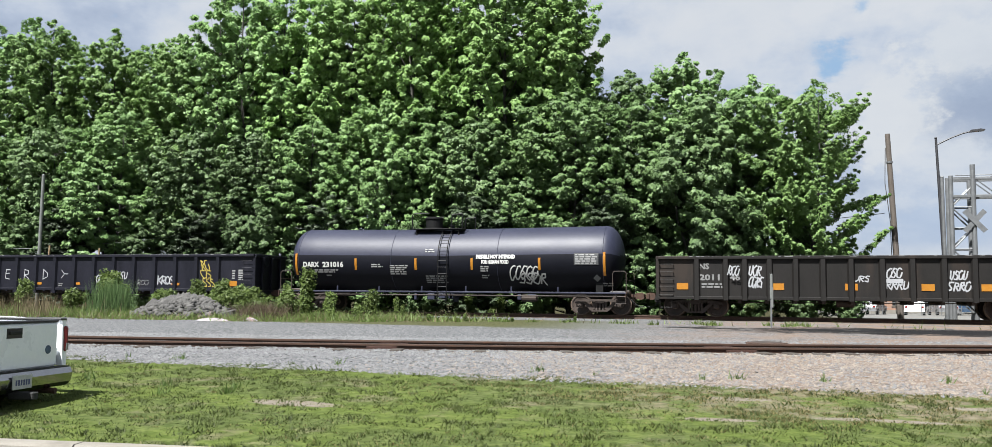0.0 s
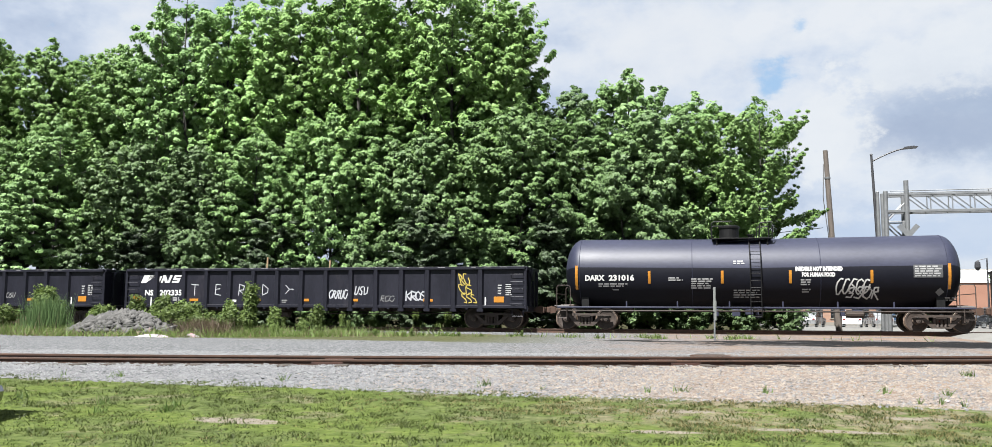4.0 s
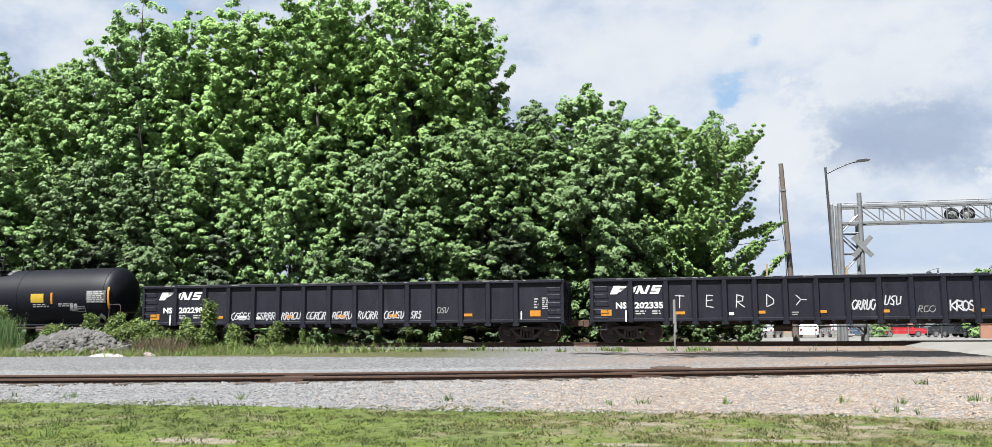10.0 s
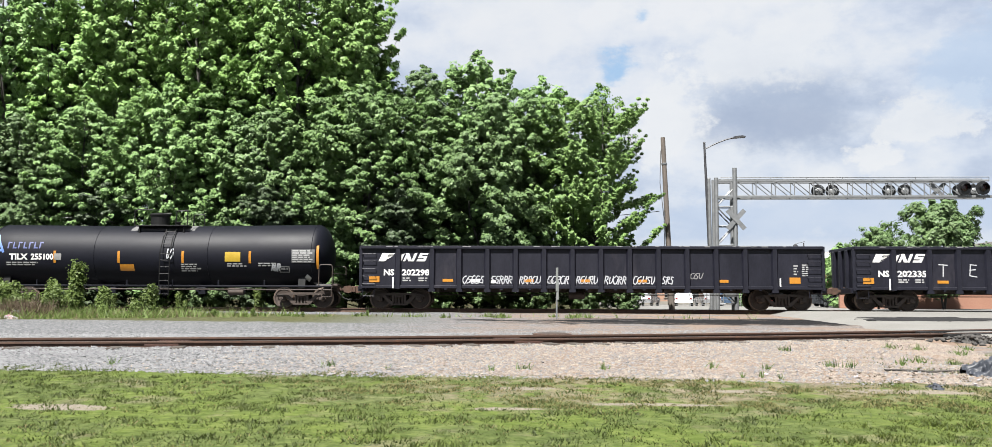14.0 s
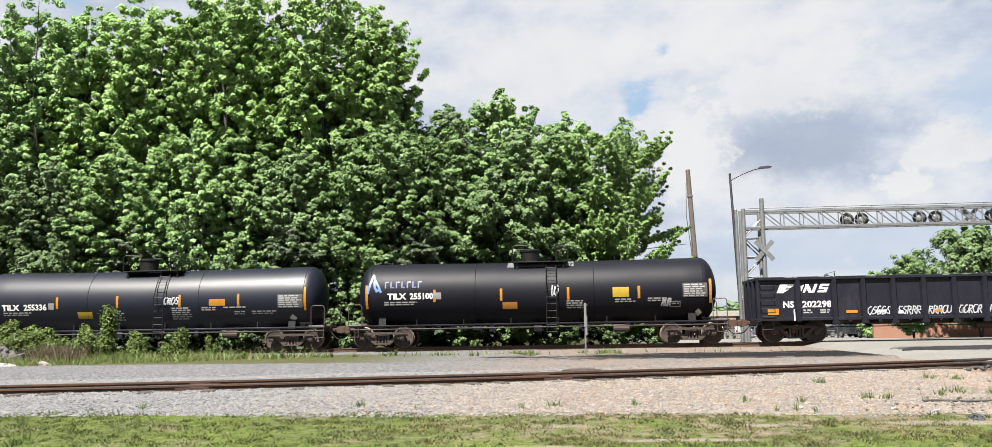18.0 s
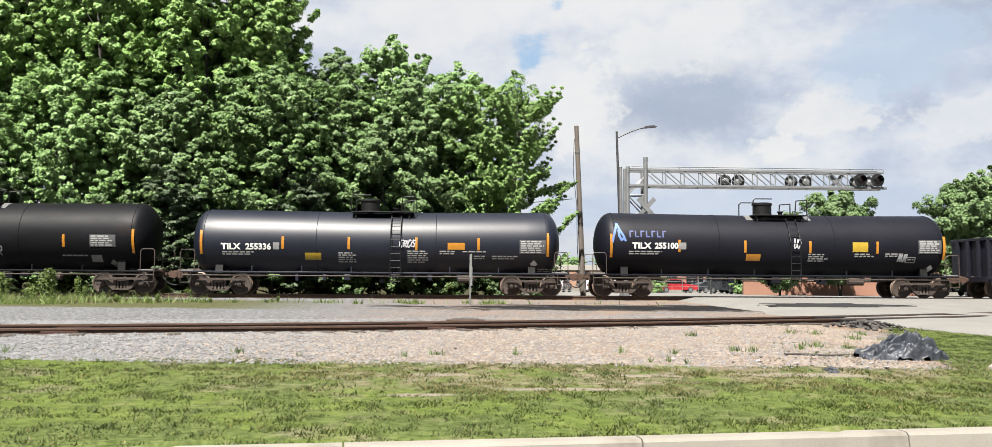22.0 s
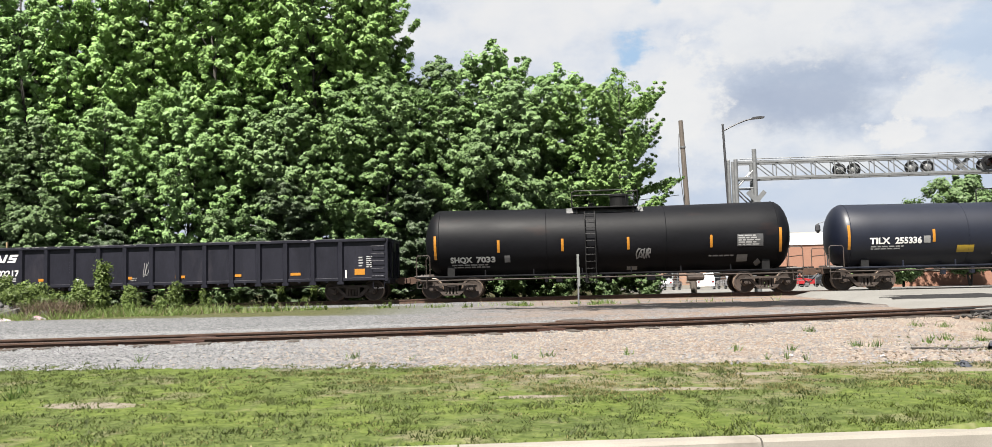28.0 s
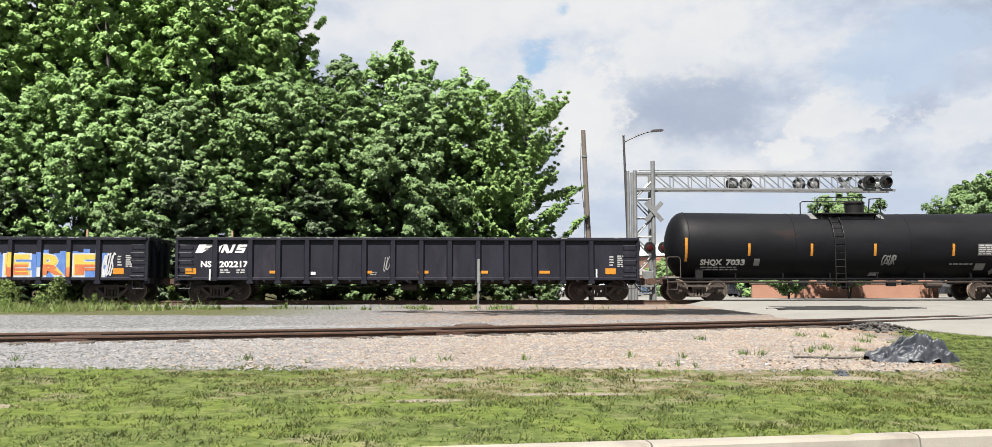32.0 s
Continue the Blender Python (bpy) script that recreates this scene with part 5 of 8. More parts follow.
def tank(u, length, centres, R, zc, paint, label, seed, ladder_x, hatch_x, dull, marks, strips, panel, diamond, emblem_at=None, shift=0.0):
    car = thing("tank_car", label, "tank car", group="freight train")
    half, sag = length / 2, 0.07
    mid = lambda x: zc - sag * max(0.0, 1 - abs(x) / (half - 0.7))
    # shell with rounded heads, a little lower in the middle
    head = R * 0.5
    prof = [(-half, 0.02)] + [(-half + head * (1 - math.cos(k * math.pi / 18)), R * math.sin(k * math.pi / 18)) for k in range(1, 10)]
    body = [(-half + head + (length - 2 * head) * k / 16, R) for k in range(1, 16)]
    prof = prof + body + [(-x, r) for x, r in reversed(prof)]
    n, g = 48, Geo()
    v = [(x, -r * math.cos(2 * math.pi * i / n), mid(x) + r * math.sin(2 * math.pi * i / n)) for x, r in prof for i in range(n)]
    f = [(k * n + i, (k + 1) * n + i, (k + 1) * n + (i + 1) % n, k * n + (i + 1) % n) for k in range(len(prof) - 1) for i in range(n)]
    g.add(v, f + [tuple(range(n)), tuple(range(len(prof) * n - 1, (len(prof) - 1) * n - 1, -1))])
    shell = part("tank_shell", g, paint, car, label="cylindrical tank with rounded heads", smooth=True)
    if paint is TANK_SKY_SHEEN:
        # the sky's reflection is painted on the upper half, down to a clear line
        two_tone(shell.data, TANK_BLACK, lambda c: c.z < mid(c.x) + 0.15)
    for x in (-half + head, -2.6, 2.6, half - head):
        ring = Geo()
        m = 40
        pts = [(x, -(R + 0.004) * math.cos(2 * math.pi * i / m), mid(x) + (R + 0.004) * math.sin(2 * math.pi * i / m)) for i in range(m + 1)]
        for a, b in zip(pts, pts[1:]):
            ring.tube(a, b, 0.012, n=4, caps=False)
        part("weld_seam", ring, paint, car)

    def bend(p):
        """Lays a point given as (x, small depth, z) onto the street side of the shell."""
        x, y, z = p
        x += shift
        d = z - mid(x)
        r = R + 0.010 - y
        return (x, -math.sqrt(max(r * r - d * d, 0.01)), z)

    def patch(x0, x1, z0, z1, mat, name="placard", label=""):
        g, m = Geo(), 6
        vv = [bend((x, yy, z0 + (z1 - z0) * k / m)) for yy in (0.0, 0.012) for k in range(m + 1) for x in (x0, x1)]
        k2 = 2 * (m + 1)
        ff = [(2 * k, 2 * k + 1, 2 * k + 3, 2 * k + 2) for k in range(m)] + [(k2 + 2 * k, k2 + 2 * k + 2, k2 + 2 * k + 3, k2 + 2 * k + 1) for k in range(m)]
        return part(name, g.add(vv, ff), mat, car, label)

    P = lambda x0, x1, z0, z1, mat: patch(x0, x1, z0, z1, mat, label="placard")

    def T(words, x, z, size, width):
        me = text_mesh("lettering", words, size, WHITE, 0.014)
        co = np.array([q.co[:] for q in me.vertices])
        lo, w = co[:, 0].min(), co[:, 0].max() - co[:, 0].min()
        for q in me.vertices:
            q.co = bend((x + (q.co.x - lo) * width / w, -0.002, z + q.co.z))
        part("lettering", me, WHITE, car)

    def B(x0, x1, z, rows, s):
        bars(car, x0, x1, z, rows, seed + s, 0, h=0.055, gap=0.095, bend=lambda p: bend((p[0], p[1] * 0.5, p[2])))

    def S(x0, x1, z0, z1, k, s, mat=None):
        scrawl(car, x0, x1, z0, z1, k, seed + s, 0, mat or SPRAY, 0.058, bend=lambda p: bend((p[0], p[1] - 0.004, p[2])))

    marks(car, P, T, B, S)
    for x, tall in strips:
        zz = 2.25
        h = 0.52 if tall else 0.27
        patch(x - 0.055, x + 0.055, zz - h, zz + h, ORANGE, "reflector", "orange reflector strip")
    x0, x1, z0, z1 = panel
    patch(x0, x1, z0, z1, PANEL_GREY, "data_panel", "grey stencilled data panel")
    B(x0 + 0.05, x1 - 0.05, z1 - 0.04, int((z1 - z0) / 0.1), 60)
    g = Geo()
    x, z, mat = diamond
    d = 0.17
    g.add([bend((x - d, -0.004, z)), bend((x, -0.004, z - d)), bend((x + d, -0.004, z)), bend((x, -0.004, z + d))], [(0, 1, 2, 3)])
    part("hazard_diamond", g, mat, car, "diamond-shaped placard")
    B(x + 0.2, x + 0.8, z - 0.2, 2, 61)
    if emblem_at is not None:
        g = Geo()
        for pts in ([(0.02, 0.0), (0.12, 0.40), (0.24, 0.80)], [(0.24, 0.80), (0.34, 0.55), (0.50, 0.28), (0.60, 0.05)], [(0.30, 0.50), (0.33, 0.25), (0.42, 0.08), (0.55, 0.16)]):
            stroke(g, [(emblem_at + a, 2.42 + b) for a, b in pts], 0.10, 0)
        g.v = [bend(q) for q in g.v]
        part("emblem", g, LOGO_BLUE, car, "light blue looped emblem")
        g = Geo()
        for k in range(7):
            a = emblem_at + 0.78 + k * 0.245
            g.box(a, a + 0.06, -0.004, 0, 2.62, 2.92)
            g.box(a + (0.0 if k % 2 else 0.06), a + 0.18, -0.004, 0, 2.62 if k % 2 else 2.86, 2.68 if k % 2 else 2.92)
        g.v = [bend(q) for q in g.v]
        part("emblem", g, DARK_BLUE, car, "row of faded blue bars beside the emblem")
    # underframe
    for s in (-1, 1):
        e = half + 0.25
        part("stub_sill", Geo().bevel_box(min(s * e, s * (half - 3.0)), max(s * e, s * (half - 3.0)), -0.34, 0.34, 0.74, 1.10, 0.03), STEEL_DARK, car)
        part("side_sill", Geo().bevel_box(-e, e, s * 1.36 - 0.05, s * 1.36 + 0.05, 0.93, 1.0, 0.012), paint, car, "long side sill with a bright upper edge")
        part("side_pipe", Geo().tube((-e, s * 1.33, 0.82), (e, s * 1.33, 0.82), 0.03), STEEL_DARK, car)
        part("end_platform", Geo().bevel_box(s * e - 0.55 if s > 0 else s * e, s * e if s > 0 else s * e + 0.55, -1.4, 1.4, 0.93, 1.02, 0.015), STEEL_DARK, car)
        x = s * centres / 2
        sad = [(-1.10, 0.92), (1.10, 0.92)] + [(R * 0.995 * math.sin(a), zc - 0.02 - R * 0.995 * math.cos(a)) for a in [k * 0.2 for k in range(4, -5, -1)]]
        part("saddle", Geo().prism(sad, x - 0.16, x + 0.16, plane="yz"), HATCH_BLACK, car)
        for yy in (-1.38, 1.38):
            rail = Geo().path([(s * (half - 0.35), yy, 1.0), (s * (half - 0.35), yy, 1.82), (s * (half - 0.28), yy, 1.92), (s * (e - 0.06), yy, 1.92), (s * e, yy, 1.82), (s * e, yy, 0.95)], 0.02)
            part("hand_rail", rail, STEEL_DARK, car, "bent pipe hand rail")
        part("cross_rail", Geo().path([(s * (e - 0.02), -1.38, 1.55), (s * (e - 0.02), 1.38, 1.55)], 0.018), STEEL_DARK, car)
        st = Geo().path([(s * (e - 0.45), -1.40, 0.95), (s * (e - 0.45), -1.42, 0.50), (s * (e - 0.02), -1.42, 0.50), (s * (e - 0.02), -1.40, 0.95)], 0.016)
        part("stirrup", st, STEEL_DARK, car)
        bogie(car, x)
        plate(car, "white_stripe", s * (e - 0.3) - 0.4, s * (e - 0.3) + 0.25, 1.015, 1.05, GREY_MARK, -1.36, "white stencilled strip")
    rnd = random.Random(seed)
    for k in range(6):
        x = -half + 2.8 + k * (length - 5.6) / 5
        part("sill_post", Geo().bevel_box(x - 0.03, x + 0.03, -1.38, -1.30, 0.98, 1.22, 0.008), paint, car)
    for k in range(7):
        x, w = rnd.uniform(-half + 4.0, half - 4.0), rnd.uniform(0.08, 0.4)
        part("brake_gear", Geo().bevel_box(x, x + w, -0.9, -0.6, rnd.uniform(0.58, 0.72), 0.9, 0.02), paint, car)
    part("bottom_outlet", Geo().lathe([(0.32, 0.95), (0.30, 0.80), (0.14, 0.72), (0.12, 0.52)], 16, "z", (0.15, 0, 0)), paint, car)
    part("brake_cylinder", Geo().lathe([(0.05, -0.4), (0.17, -0.38), (0.17, 0.3), (0.06, 0.36)], 14, "x", (half - 4.2, -0.8, 0.72)), STEEL_DARK, car)
    # ladder, platform, hatch and rails on top
    lad = Geo()
    for s in (-0.22, 0.22):
        lad.path([(ladder_x + s, -1.62, 0.55), (ladder_x + s, -1.62, zc + 0.1)] + [(ladder_x + s, -(R + 0.13) * math.cos(a), mid(0) + (R + 0.13) * math.sin(a)) for a in (0.3, 0.6, 0.9, 1.15)], 0.022)
    zr = 0.6
    while zr < zc + 0.2:
        lad.tube((ladder_x - 0.22, -1.62, zr), (ladder_x + 0.22, -1.62, zr), 0.014, n=6)
        zr += 0.3
    for a in (0.35, 0.58, 0.80, 1.02):
        yy, zz = -(R + 0.13) * math.cos(a), mid(0) + (R + 0.13) * math.sin(a)
        lad.tube((ladder_x - 0.22, yy, zz), (ladder_x + 0.22, yy, zz), 0.014, n=6)
    part("ladder", lad, HATCH_BLACK, car, "curved steel ladder")
    top = mid(0) + R
    x0, x1 = min(ladder_x, hatch_x) - 0.75, max(ladder_x, hatch_x) + 0.75
    for s in (-1, 1):
        part("platform", Geo().bevel_box(x0, x1, s * 0.75 - 0.3, s * 0.75 + 0.3, top - 0.06, top - 0.01, 0.012), HATCH_BLACK, car, "steel grating platform")
        for x in (x0 + 0.2, x1 - 0.2):
            part("platform_bracket", Geo().box(x - 0.03, x + 0.03, s * 0.9 - 0.06, s * 0.9 + 0.06, top - 0.45, top - 0.05), HATCH_BLACK, car)
        r = Geo().path([(x0, s * 1.02, top - 0.02), (x0, s * 1.02, top + 0.62), (x0 + 0.1, s * 1.02, top + 0.70), (hatch_x + 0.1, s * 1.02, top + 0.70)], 0.027)
        part("platform_rail", r, HATCH_BLACK, car, "thin pipe railing")
        r = Geo().path([(x1, s * 1.02, top - 0.02), (x1, s * 1.02, top + 0.66), (x1 - 0.5, s * 1.02, top + 0.62), (x1 - 0.55, s * 1.02, top - 0.02)], 0.027)
        part("platform_rail", r, HATCH_BLACK, car, "thin pipe railing")
    part("hatch_dome", Geo().lathe([(0.46, top - 0.10), (0.46, top + 0.06), (0.42, top + 0.08), (0.42, top + 0.48), (0.46, top + 0.49), (0.46, top + 0.56), (0.40, top + 0.60), (0.08, top + 0.63)], 24, "z", (hatch_x, 0, 0)), HATCH_BLACK, car, "round valve housing")
    part("valve", Geo().lathe([(0.10, top - 0.1), (0.10, top + 0.16), (0.15, top + 0.18), (0.15, top + 0.22)], 12, "z", (ladder_x - 0.1 if ladder_x > hatch_x else ladder_x + 0.1, 0, 0)), HATCH_BLACK, car)
    if dull or seed == 91:
        g = Geo()
        m = 6
        vv = [(x, -(R + 0.006) * math.cos(a), mid(x) + (R + 0.006) * math.sin(a)) for k in range(m + 1) for a in [0.95 + 0.62 * k / m] for x in (x0 - 0.25, x1 + 0.25)]
        g.add(vv, [(2 * k, 2 * k + 1, 2 * k + 3, 2 * k + 2) for k in range(m)])
        part("spill_band", g, GREY_SPILL, car, "pale worn band round the hatch")
    ends(car, half + 0.25)
    TRAIN.append((car, u))
    return car


GREY_SPILL = material("pale_spill_band", (0.03926, 0.03926, 0.03926), (0.1021, 0.1021, 0.1021), 0.7, 0, 2, 20, 0.0)
build_train()

# ---------------------------------------------------------------- trees


def leaf_cloud(rng, centres, radii, per, size, flat=0.6, up=0.45, crown=False):
    """Corners and faces of pointed leaves scattered over round tufts, their tops turned outwards and to the sky."""
    k = len(centres)
    idx = np.repeat(np.arange(k), per)
    n = len(idx)
    d = rng.normal(size=(n, 3))
    d /= np.linalg.norm(d, axis=1)[:, None]
    rad = rng.uniform(0.15, 1.0, n) ** 0.5 * np.where(rng.random(n) < 0.05, 1.35, 1.0)
    p = centres[idx] + d * (radii[idx] * rad)[:, None] * np.array([1, 1, flat])
    nrm = d * 0.6 + rng.normal(size=(n, 3)) * (0.24 if crown else 0.42) + np.array([0, 0, up])
    if crown:
        away = centres * np.array([1, 1, 0])
        away /= np.maximum(np.linalg.norm(away, axis=1), 0.8)[:, None]
        nrm += away[idx] * 0.55
    nrm /= np.linalg.norm(nrm, axis=1)[:, None]
    t = np.cross(nrm, rng.normal(size=(n, 3)))
    t /= np.linalg.norm(t, axis=1)[:, None]
    s = np.cross(nrm, t)
    ln = size * rng.uniform(0.6, 1.3, n)[:, None]
    w = ln * rng.uniform(0.36, 0.50, (n, 1))
    a, b, c = p - t * ln * 0.4 + s * w, p - t * ln * 0.4 - s * w, p + t * ln * 0.6
    v = np.stack([a, b, c], 1).reshape(-1, 3)
    return v, np.arange(3 * n).reshape(n, 3)


def tree(name, label, seed, h, r, mat, limbs=40, tufts=8, per=95, size=0.17, low=0.16, rise=45.0, belly=0.5, leaders=1, spread=0.9, tuft_r=(0.26, 0.56), fan=0.30, flat=0.72, feather=0.0, m=None, group=""):
    """A tree: tapered leaders, limbs that rise at an angle, and along each limb a fan of leafy tufts. belly: the height at which the
    crown is widest; leaders: how many tops it has; feather: how far the tufts are drawn out along the limb."""
    rng, rnd = np.random.default_rng(seed), random.Random(seed)
    ob = thing(name, label, "tree", m, group)
    g = Geo()
    tops = []
    for k in range(leaders):
        a = 2 * math.pi * (k + rnd.random() * 0.6) / leaders
        q = spread * (0.0 if leaders == 1 else rnd.uniform(0.6, 1.1))
        tops.append((q * math.cos(a), q * math.sin(a), h * (1.0 if k == 0 else rnd.uniform(0.9, 0.98))))
    r0 = 0.0075 * h + 0.03
    lines = []
    for tx, ty, tz in tops:
        pts = []
        for k in range(8):
            f = k / 7
            w = 0.10 * math.sin(f * 3.1) * h / 14
            pts.append(Vector((tx * min(1.0, f * 1.6) + rnd.uniform(-1, 1) * w, ty * min(1.0, f * 1.6) + rnd.uniform(-1, 1) * w, -0.3 + (tz + 0.1) * f * 0.97)))
        lines.append((pts, tz))
        for k in range(7):
            g.tube(pts[k], pts[k + 1], r0 * (1 - 0.13 * k), r0 * (1 - 0.13 * (k + 1)), n=7, caps=False)
    cs, rs = [], []
    for k in range(limbs):
        pts, tz = lines[k % leaders]
        f = low + (0.985 - low) * ((k + rnd.random()) / limbs) ** 0.85
        if f > belly:
            shape = math.sqrt(max(0.10, 1 - ((f - belly) / (1.04 - belly)) ** 2.6))
        else:
            shape = 0.72 + 0.28 * (f - low) / max(belly - low, 0.05)
        a = k * 2.39996 + rnd.uniform(-0.5, 0.5)
        lobe = 1 + 0.50 * noise.noise((math.cos(a) * 1.3 + seed * 3.7, math.sin(a) * 1.3, f * 4.5))
        reach = r * shape * lobe * rnd.uniform(0.72, 1.08) * (1.0 if leaders == 1 else 0.82)
        e = radians(rise * rnd.uniform(0.6, 1.25))
        root_z = max(low * tz * 0.6, tz * f - reach * math.tan(e) * 0.95)
        s = root_z / tz * 7
        i = min(6, int(s))
        base = pts[i].lerp(pts[i + 1], s - i)
        out, up = Vector((math.cos(a), math.sin(a), 0)), Vector((0, 0, 1))
        side = Vector((-math.sin(a), math.cos(a), 0))
        at = lambda t: base + out * (reach * t) + up * (reach * math.tan(e) * t * (0.75 + 0.25 * t))
        rr = r0 * 0.30 * (1 - 0.6 * f)
        g.tube(base, at(0.5), rr, rr * 0.65, n=5, caps=False)
        g.tube(at(0.5), at(1.0), rr * 0.65, rr * 0.2, n=5, caps=False)
        n = max(3, int(tufts * (0.55 + 0.6 * shape)))
        for j in range(n):
            t = 0.30 + 0.74 * (j + rnd.random()) / n
            c = at(t) + side * (rnd.gauss(0, 1) * fan * (0.35 + reach * 0.45)) + up * rnd.gauss(0, 0.16)
            rad = rnd.uniform(*tuft_r) * (1.05 - 0.25 * t)
            for q in range(1 + int(feather)):
                cs.append(c + (out * 0.8 + up * math.tan(e) * 0.9) * (rad * 1.15 * q))
                rs.append(rad * (1.0 - 0.30 * q))
    for tx, ty, tz in tops:
        for q in range(9):
            cs.append(Vector((tx + rnd.gauss(0, 0.12 + 0.07 * q), ty + rnd.gauss(0, 0.12 + 0.07 * q), tz - 0.05 - 0.16 * q)))
            rs.append(0.20 + 0.03 * q)
    part("trunk", g, BARK, ob, smooth=True)
    v, f = leaf_cloud(rng, np.array([c[:] for c in cs]), np.array(rs), per, size, flat, 0.55, True)
    part("crown", np_mesh("crown", v, f, mat), mat, ob)
    return ob


def place(x, y, h0, h, turn=0.0):
    """The pose of a tree of height h0, scaled so that its top stands h above the street's level."""
    z = ground_z(x, y)
    return pose(x, y, z, 0, 0, turn) @ Matrix.Scale(1.03 * (h - z) / h0, 4)


def build_woods():
    wood = "wood behind the track"
    # most tall trees get the paler leaves: sunlight on the upper wood put in colour
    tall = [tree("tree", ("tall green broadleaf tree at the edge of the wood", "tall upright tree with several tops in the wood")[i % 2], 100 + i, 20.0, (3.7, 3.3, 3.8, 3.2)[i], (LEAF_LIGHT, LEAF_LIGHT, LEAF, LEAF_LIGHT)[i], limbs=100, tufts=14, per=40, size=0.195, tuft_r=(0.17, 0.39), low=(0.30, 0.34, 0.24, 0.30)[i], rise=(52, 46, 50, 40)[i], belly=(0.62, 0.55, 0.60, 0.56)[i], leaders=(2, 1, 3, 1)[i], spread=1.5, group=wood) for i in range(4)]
    # mid trees get darker leaves: shade below the tall crowns put in the colour
    mid = [tree("tree", ("bright green broadleaf tree behind the track", "broad layered tree with light green sprays", "leafy tree in front of the wood")[i], 120 + i, 13.0, (3.4, 4.0, 3.6)[i], (LEAF, LEAF_SHADE_TINT, LEAF_DEEP)[i], limbs=96, tufts=14, per=40, size=0.180, low=0.07, rise=(42, 24, 34)[i], belly=(0.45, 0.55, 0.5)[i], leaders=(1, 2, 1)[i], flat=(0.75, 0.5, 0.65)[i], tuft_r=((0.15, 0.34), (0.17, 0.38), (0.15, 0.36))[i], group=wood) for i in range(3)]
    # young trees too: shade at the wood's foot is put into their leaf colours
    low = [tree("young_tree", ("young tree with feathery dark sprays at the foot of the wood", "young leafy tree at the foot of the wood")[i], 140 + i, 8.0, 2.7, (LEAF_SHADE_DARK, LEAF_DEEP)[i], limbs=40, tufts=8, per=90, size=(0.14, 0.17)[i], low=0.06, rise=(16, 36)[i], belly=0.45, flat=(0.42, 0.7)[i], feather=(1.0, 0.0)[i], fan=0.4, group=wood) for i in range(2)]
    # x, y, height of the top over the street
    spots = [(tall, 20.0, [(-54.5, 50, 20.5, 0), (-50.6, 51, 21.2, 2), (-46.9, 50, 20.0, 1), (-42.4, 51, 19.3, 1), (-39.0, 52, 18.7, 3), (-36.6, 50, 18.2, 1), (-33.2, 51, 20.0, 2), (-30.2, 50, 20.4, 2), (-26.7, 51, 21.0, 0), (-23.9, 50, 21.8, 3), (-21.2, 52, 21.8, 1), (-18.6, 50, 21.7, 0), (-14.2, 50, 21.4, 0), (-11.2, 50, 20.8, 3), (-12.6, 51.5, 20.8, 0),
                            (-28.4, 55, 19.5, 1), (-16.4, 54, 20.5, 3), (-34.6, 56, 18.5, 0), (-45.0, 56, 18.0, 3), (-12.4, 55, 17.5, 1)]),
             (mid, 13.0, [(-20.4, 47.2, 12.8, 0), (-9.7, 47.2, 13.0, 1), (-5.6, 47.8, 12.5, 1), (-2.2, 48.4, 12.4, 2), (-38.8, 47.0, 13.2, 1), (-44.0, 47.6, 13.6, 2), (-33.2, 47.8, 12.6, 2), (-29.0, 47.6, 12.0, 2), (-15.0, 47.4, 12.2, 2), (-24.8, 48.0, 12.6, 1), (-12.4, 49.0, 13.8, 0), (-50.0, 47.6, 14.0, 0),
                            (-7.2, 51.5, 15.4, 2), (-3.9, 51.5, 15.7, 0), (-0.2, 51.2, 14.1, 0), (-17.6, 48.4, 13.2, 1)]),
             (low, 8.0, [(-23.6, 46.4, 7.2, 0), (-27.2, 46.5, 6.6, 1), (-31.6, 46.4, 7.4, 0), (-36.0, 46.4, 7.0, 1), (-41.4, 46.4, 7.8, 0), (-46.6, 46.4, 7.6, 1), (-52.0, 46.4, 8.0, 0), (-17.8, 46.2, 7.4, 1), (-14.4, 46.2, 8.2, 0), (-11.4, 46.2, 7.2, 1), (-7.4, 46.2, 8.0, 0), (-0.6, 46.0, 5.4, 1), (2.2, 46.4, 4.6, 1), (-20.6, 46.0, 5.4, 1), (-5.4, 46.0, 5.6, 1), (4.3, 46.6, 3.8, 1)])]
    for kinds, h0, rows in spots:
        used = set()
        for i, (x, y, h, k) in enumerate(rows):
            m = place(x, y, h0, h, i * 83 % 360)
            if k in used:
                copy_thing(kinds[k], m)
            else:
                kinds[k].matrix_basis = m
                used.add(k)
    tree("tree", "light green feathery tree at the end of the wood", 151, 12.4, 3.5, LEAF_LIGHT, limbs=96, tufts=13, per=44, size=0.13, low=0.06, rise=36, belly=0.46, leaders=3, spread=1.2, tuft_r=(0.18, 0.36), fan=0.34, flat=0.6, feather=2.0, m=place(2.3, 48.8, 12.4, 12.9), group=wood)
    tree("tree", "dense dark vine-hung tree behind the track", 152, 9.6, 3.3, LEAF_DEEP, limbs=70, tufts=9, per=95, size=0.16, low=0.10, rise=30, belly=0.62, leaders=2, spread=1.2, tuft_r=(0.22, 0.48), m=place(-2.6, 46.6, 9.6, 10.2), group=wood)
    # undergrowth along the foot of the wood, canopy shade put in its leaf colour
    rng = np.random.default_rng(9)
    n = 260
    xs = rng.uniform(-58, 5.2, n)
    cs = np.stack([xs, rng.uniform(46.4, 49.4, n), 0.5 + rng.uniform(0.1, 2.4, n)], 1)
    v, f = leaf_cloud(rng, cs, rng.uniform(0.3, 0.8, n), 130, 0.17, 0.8)
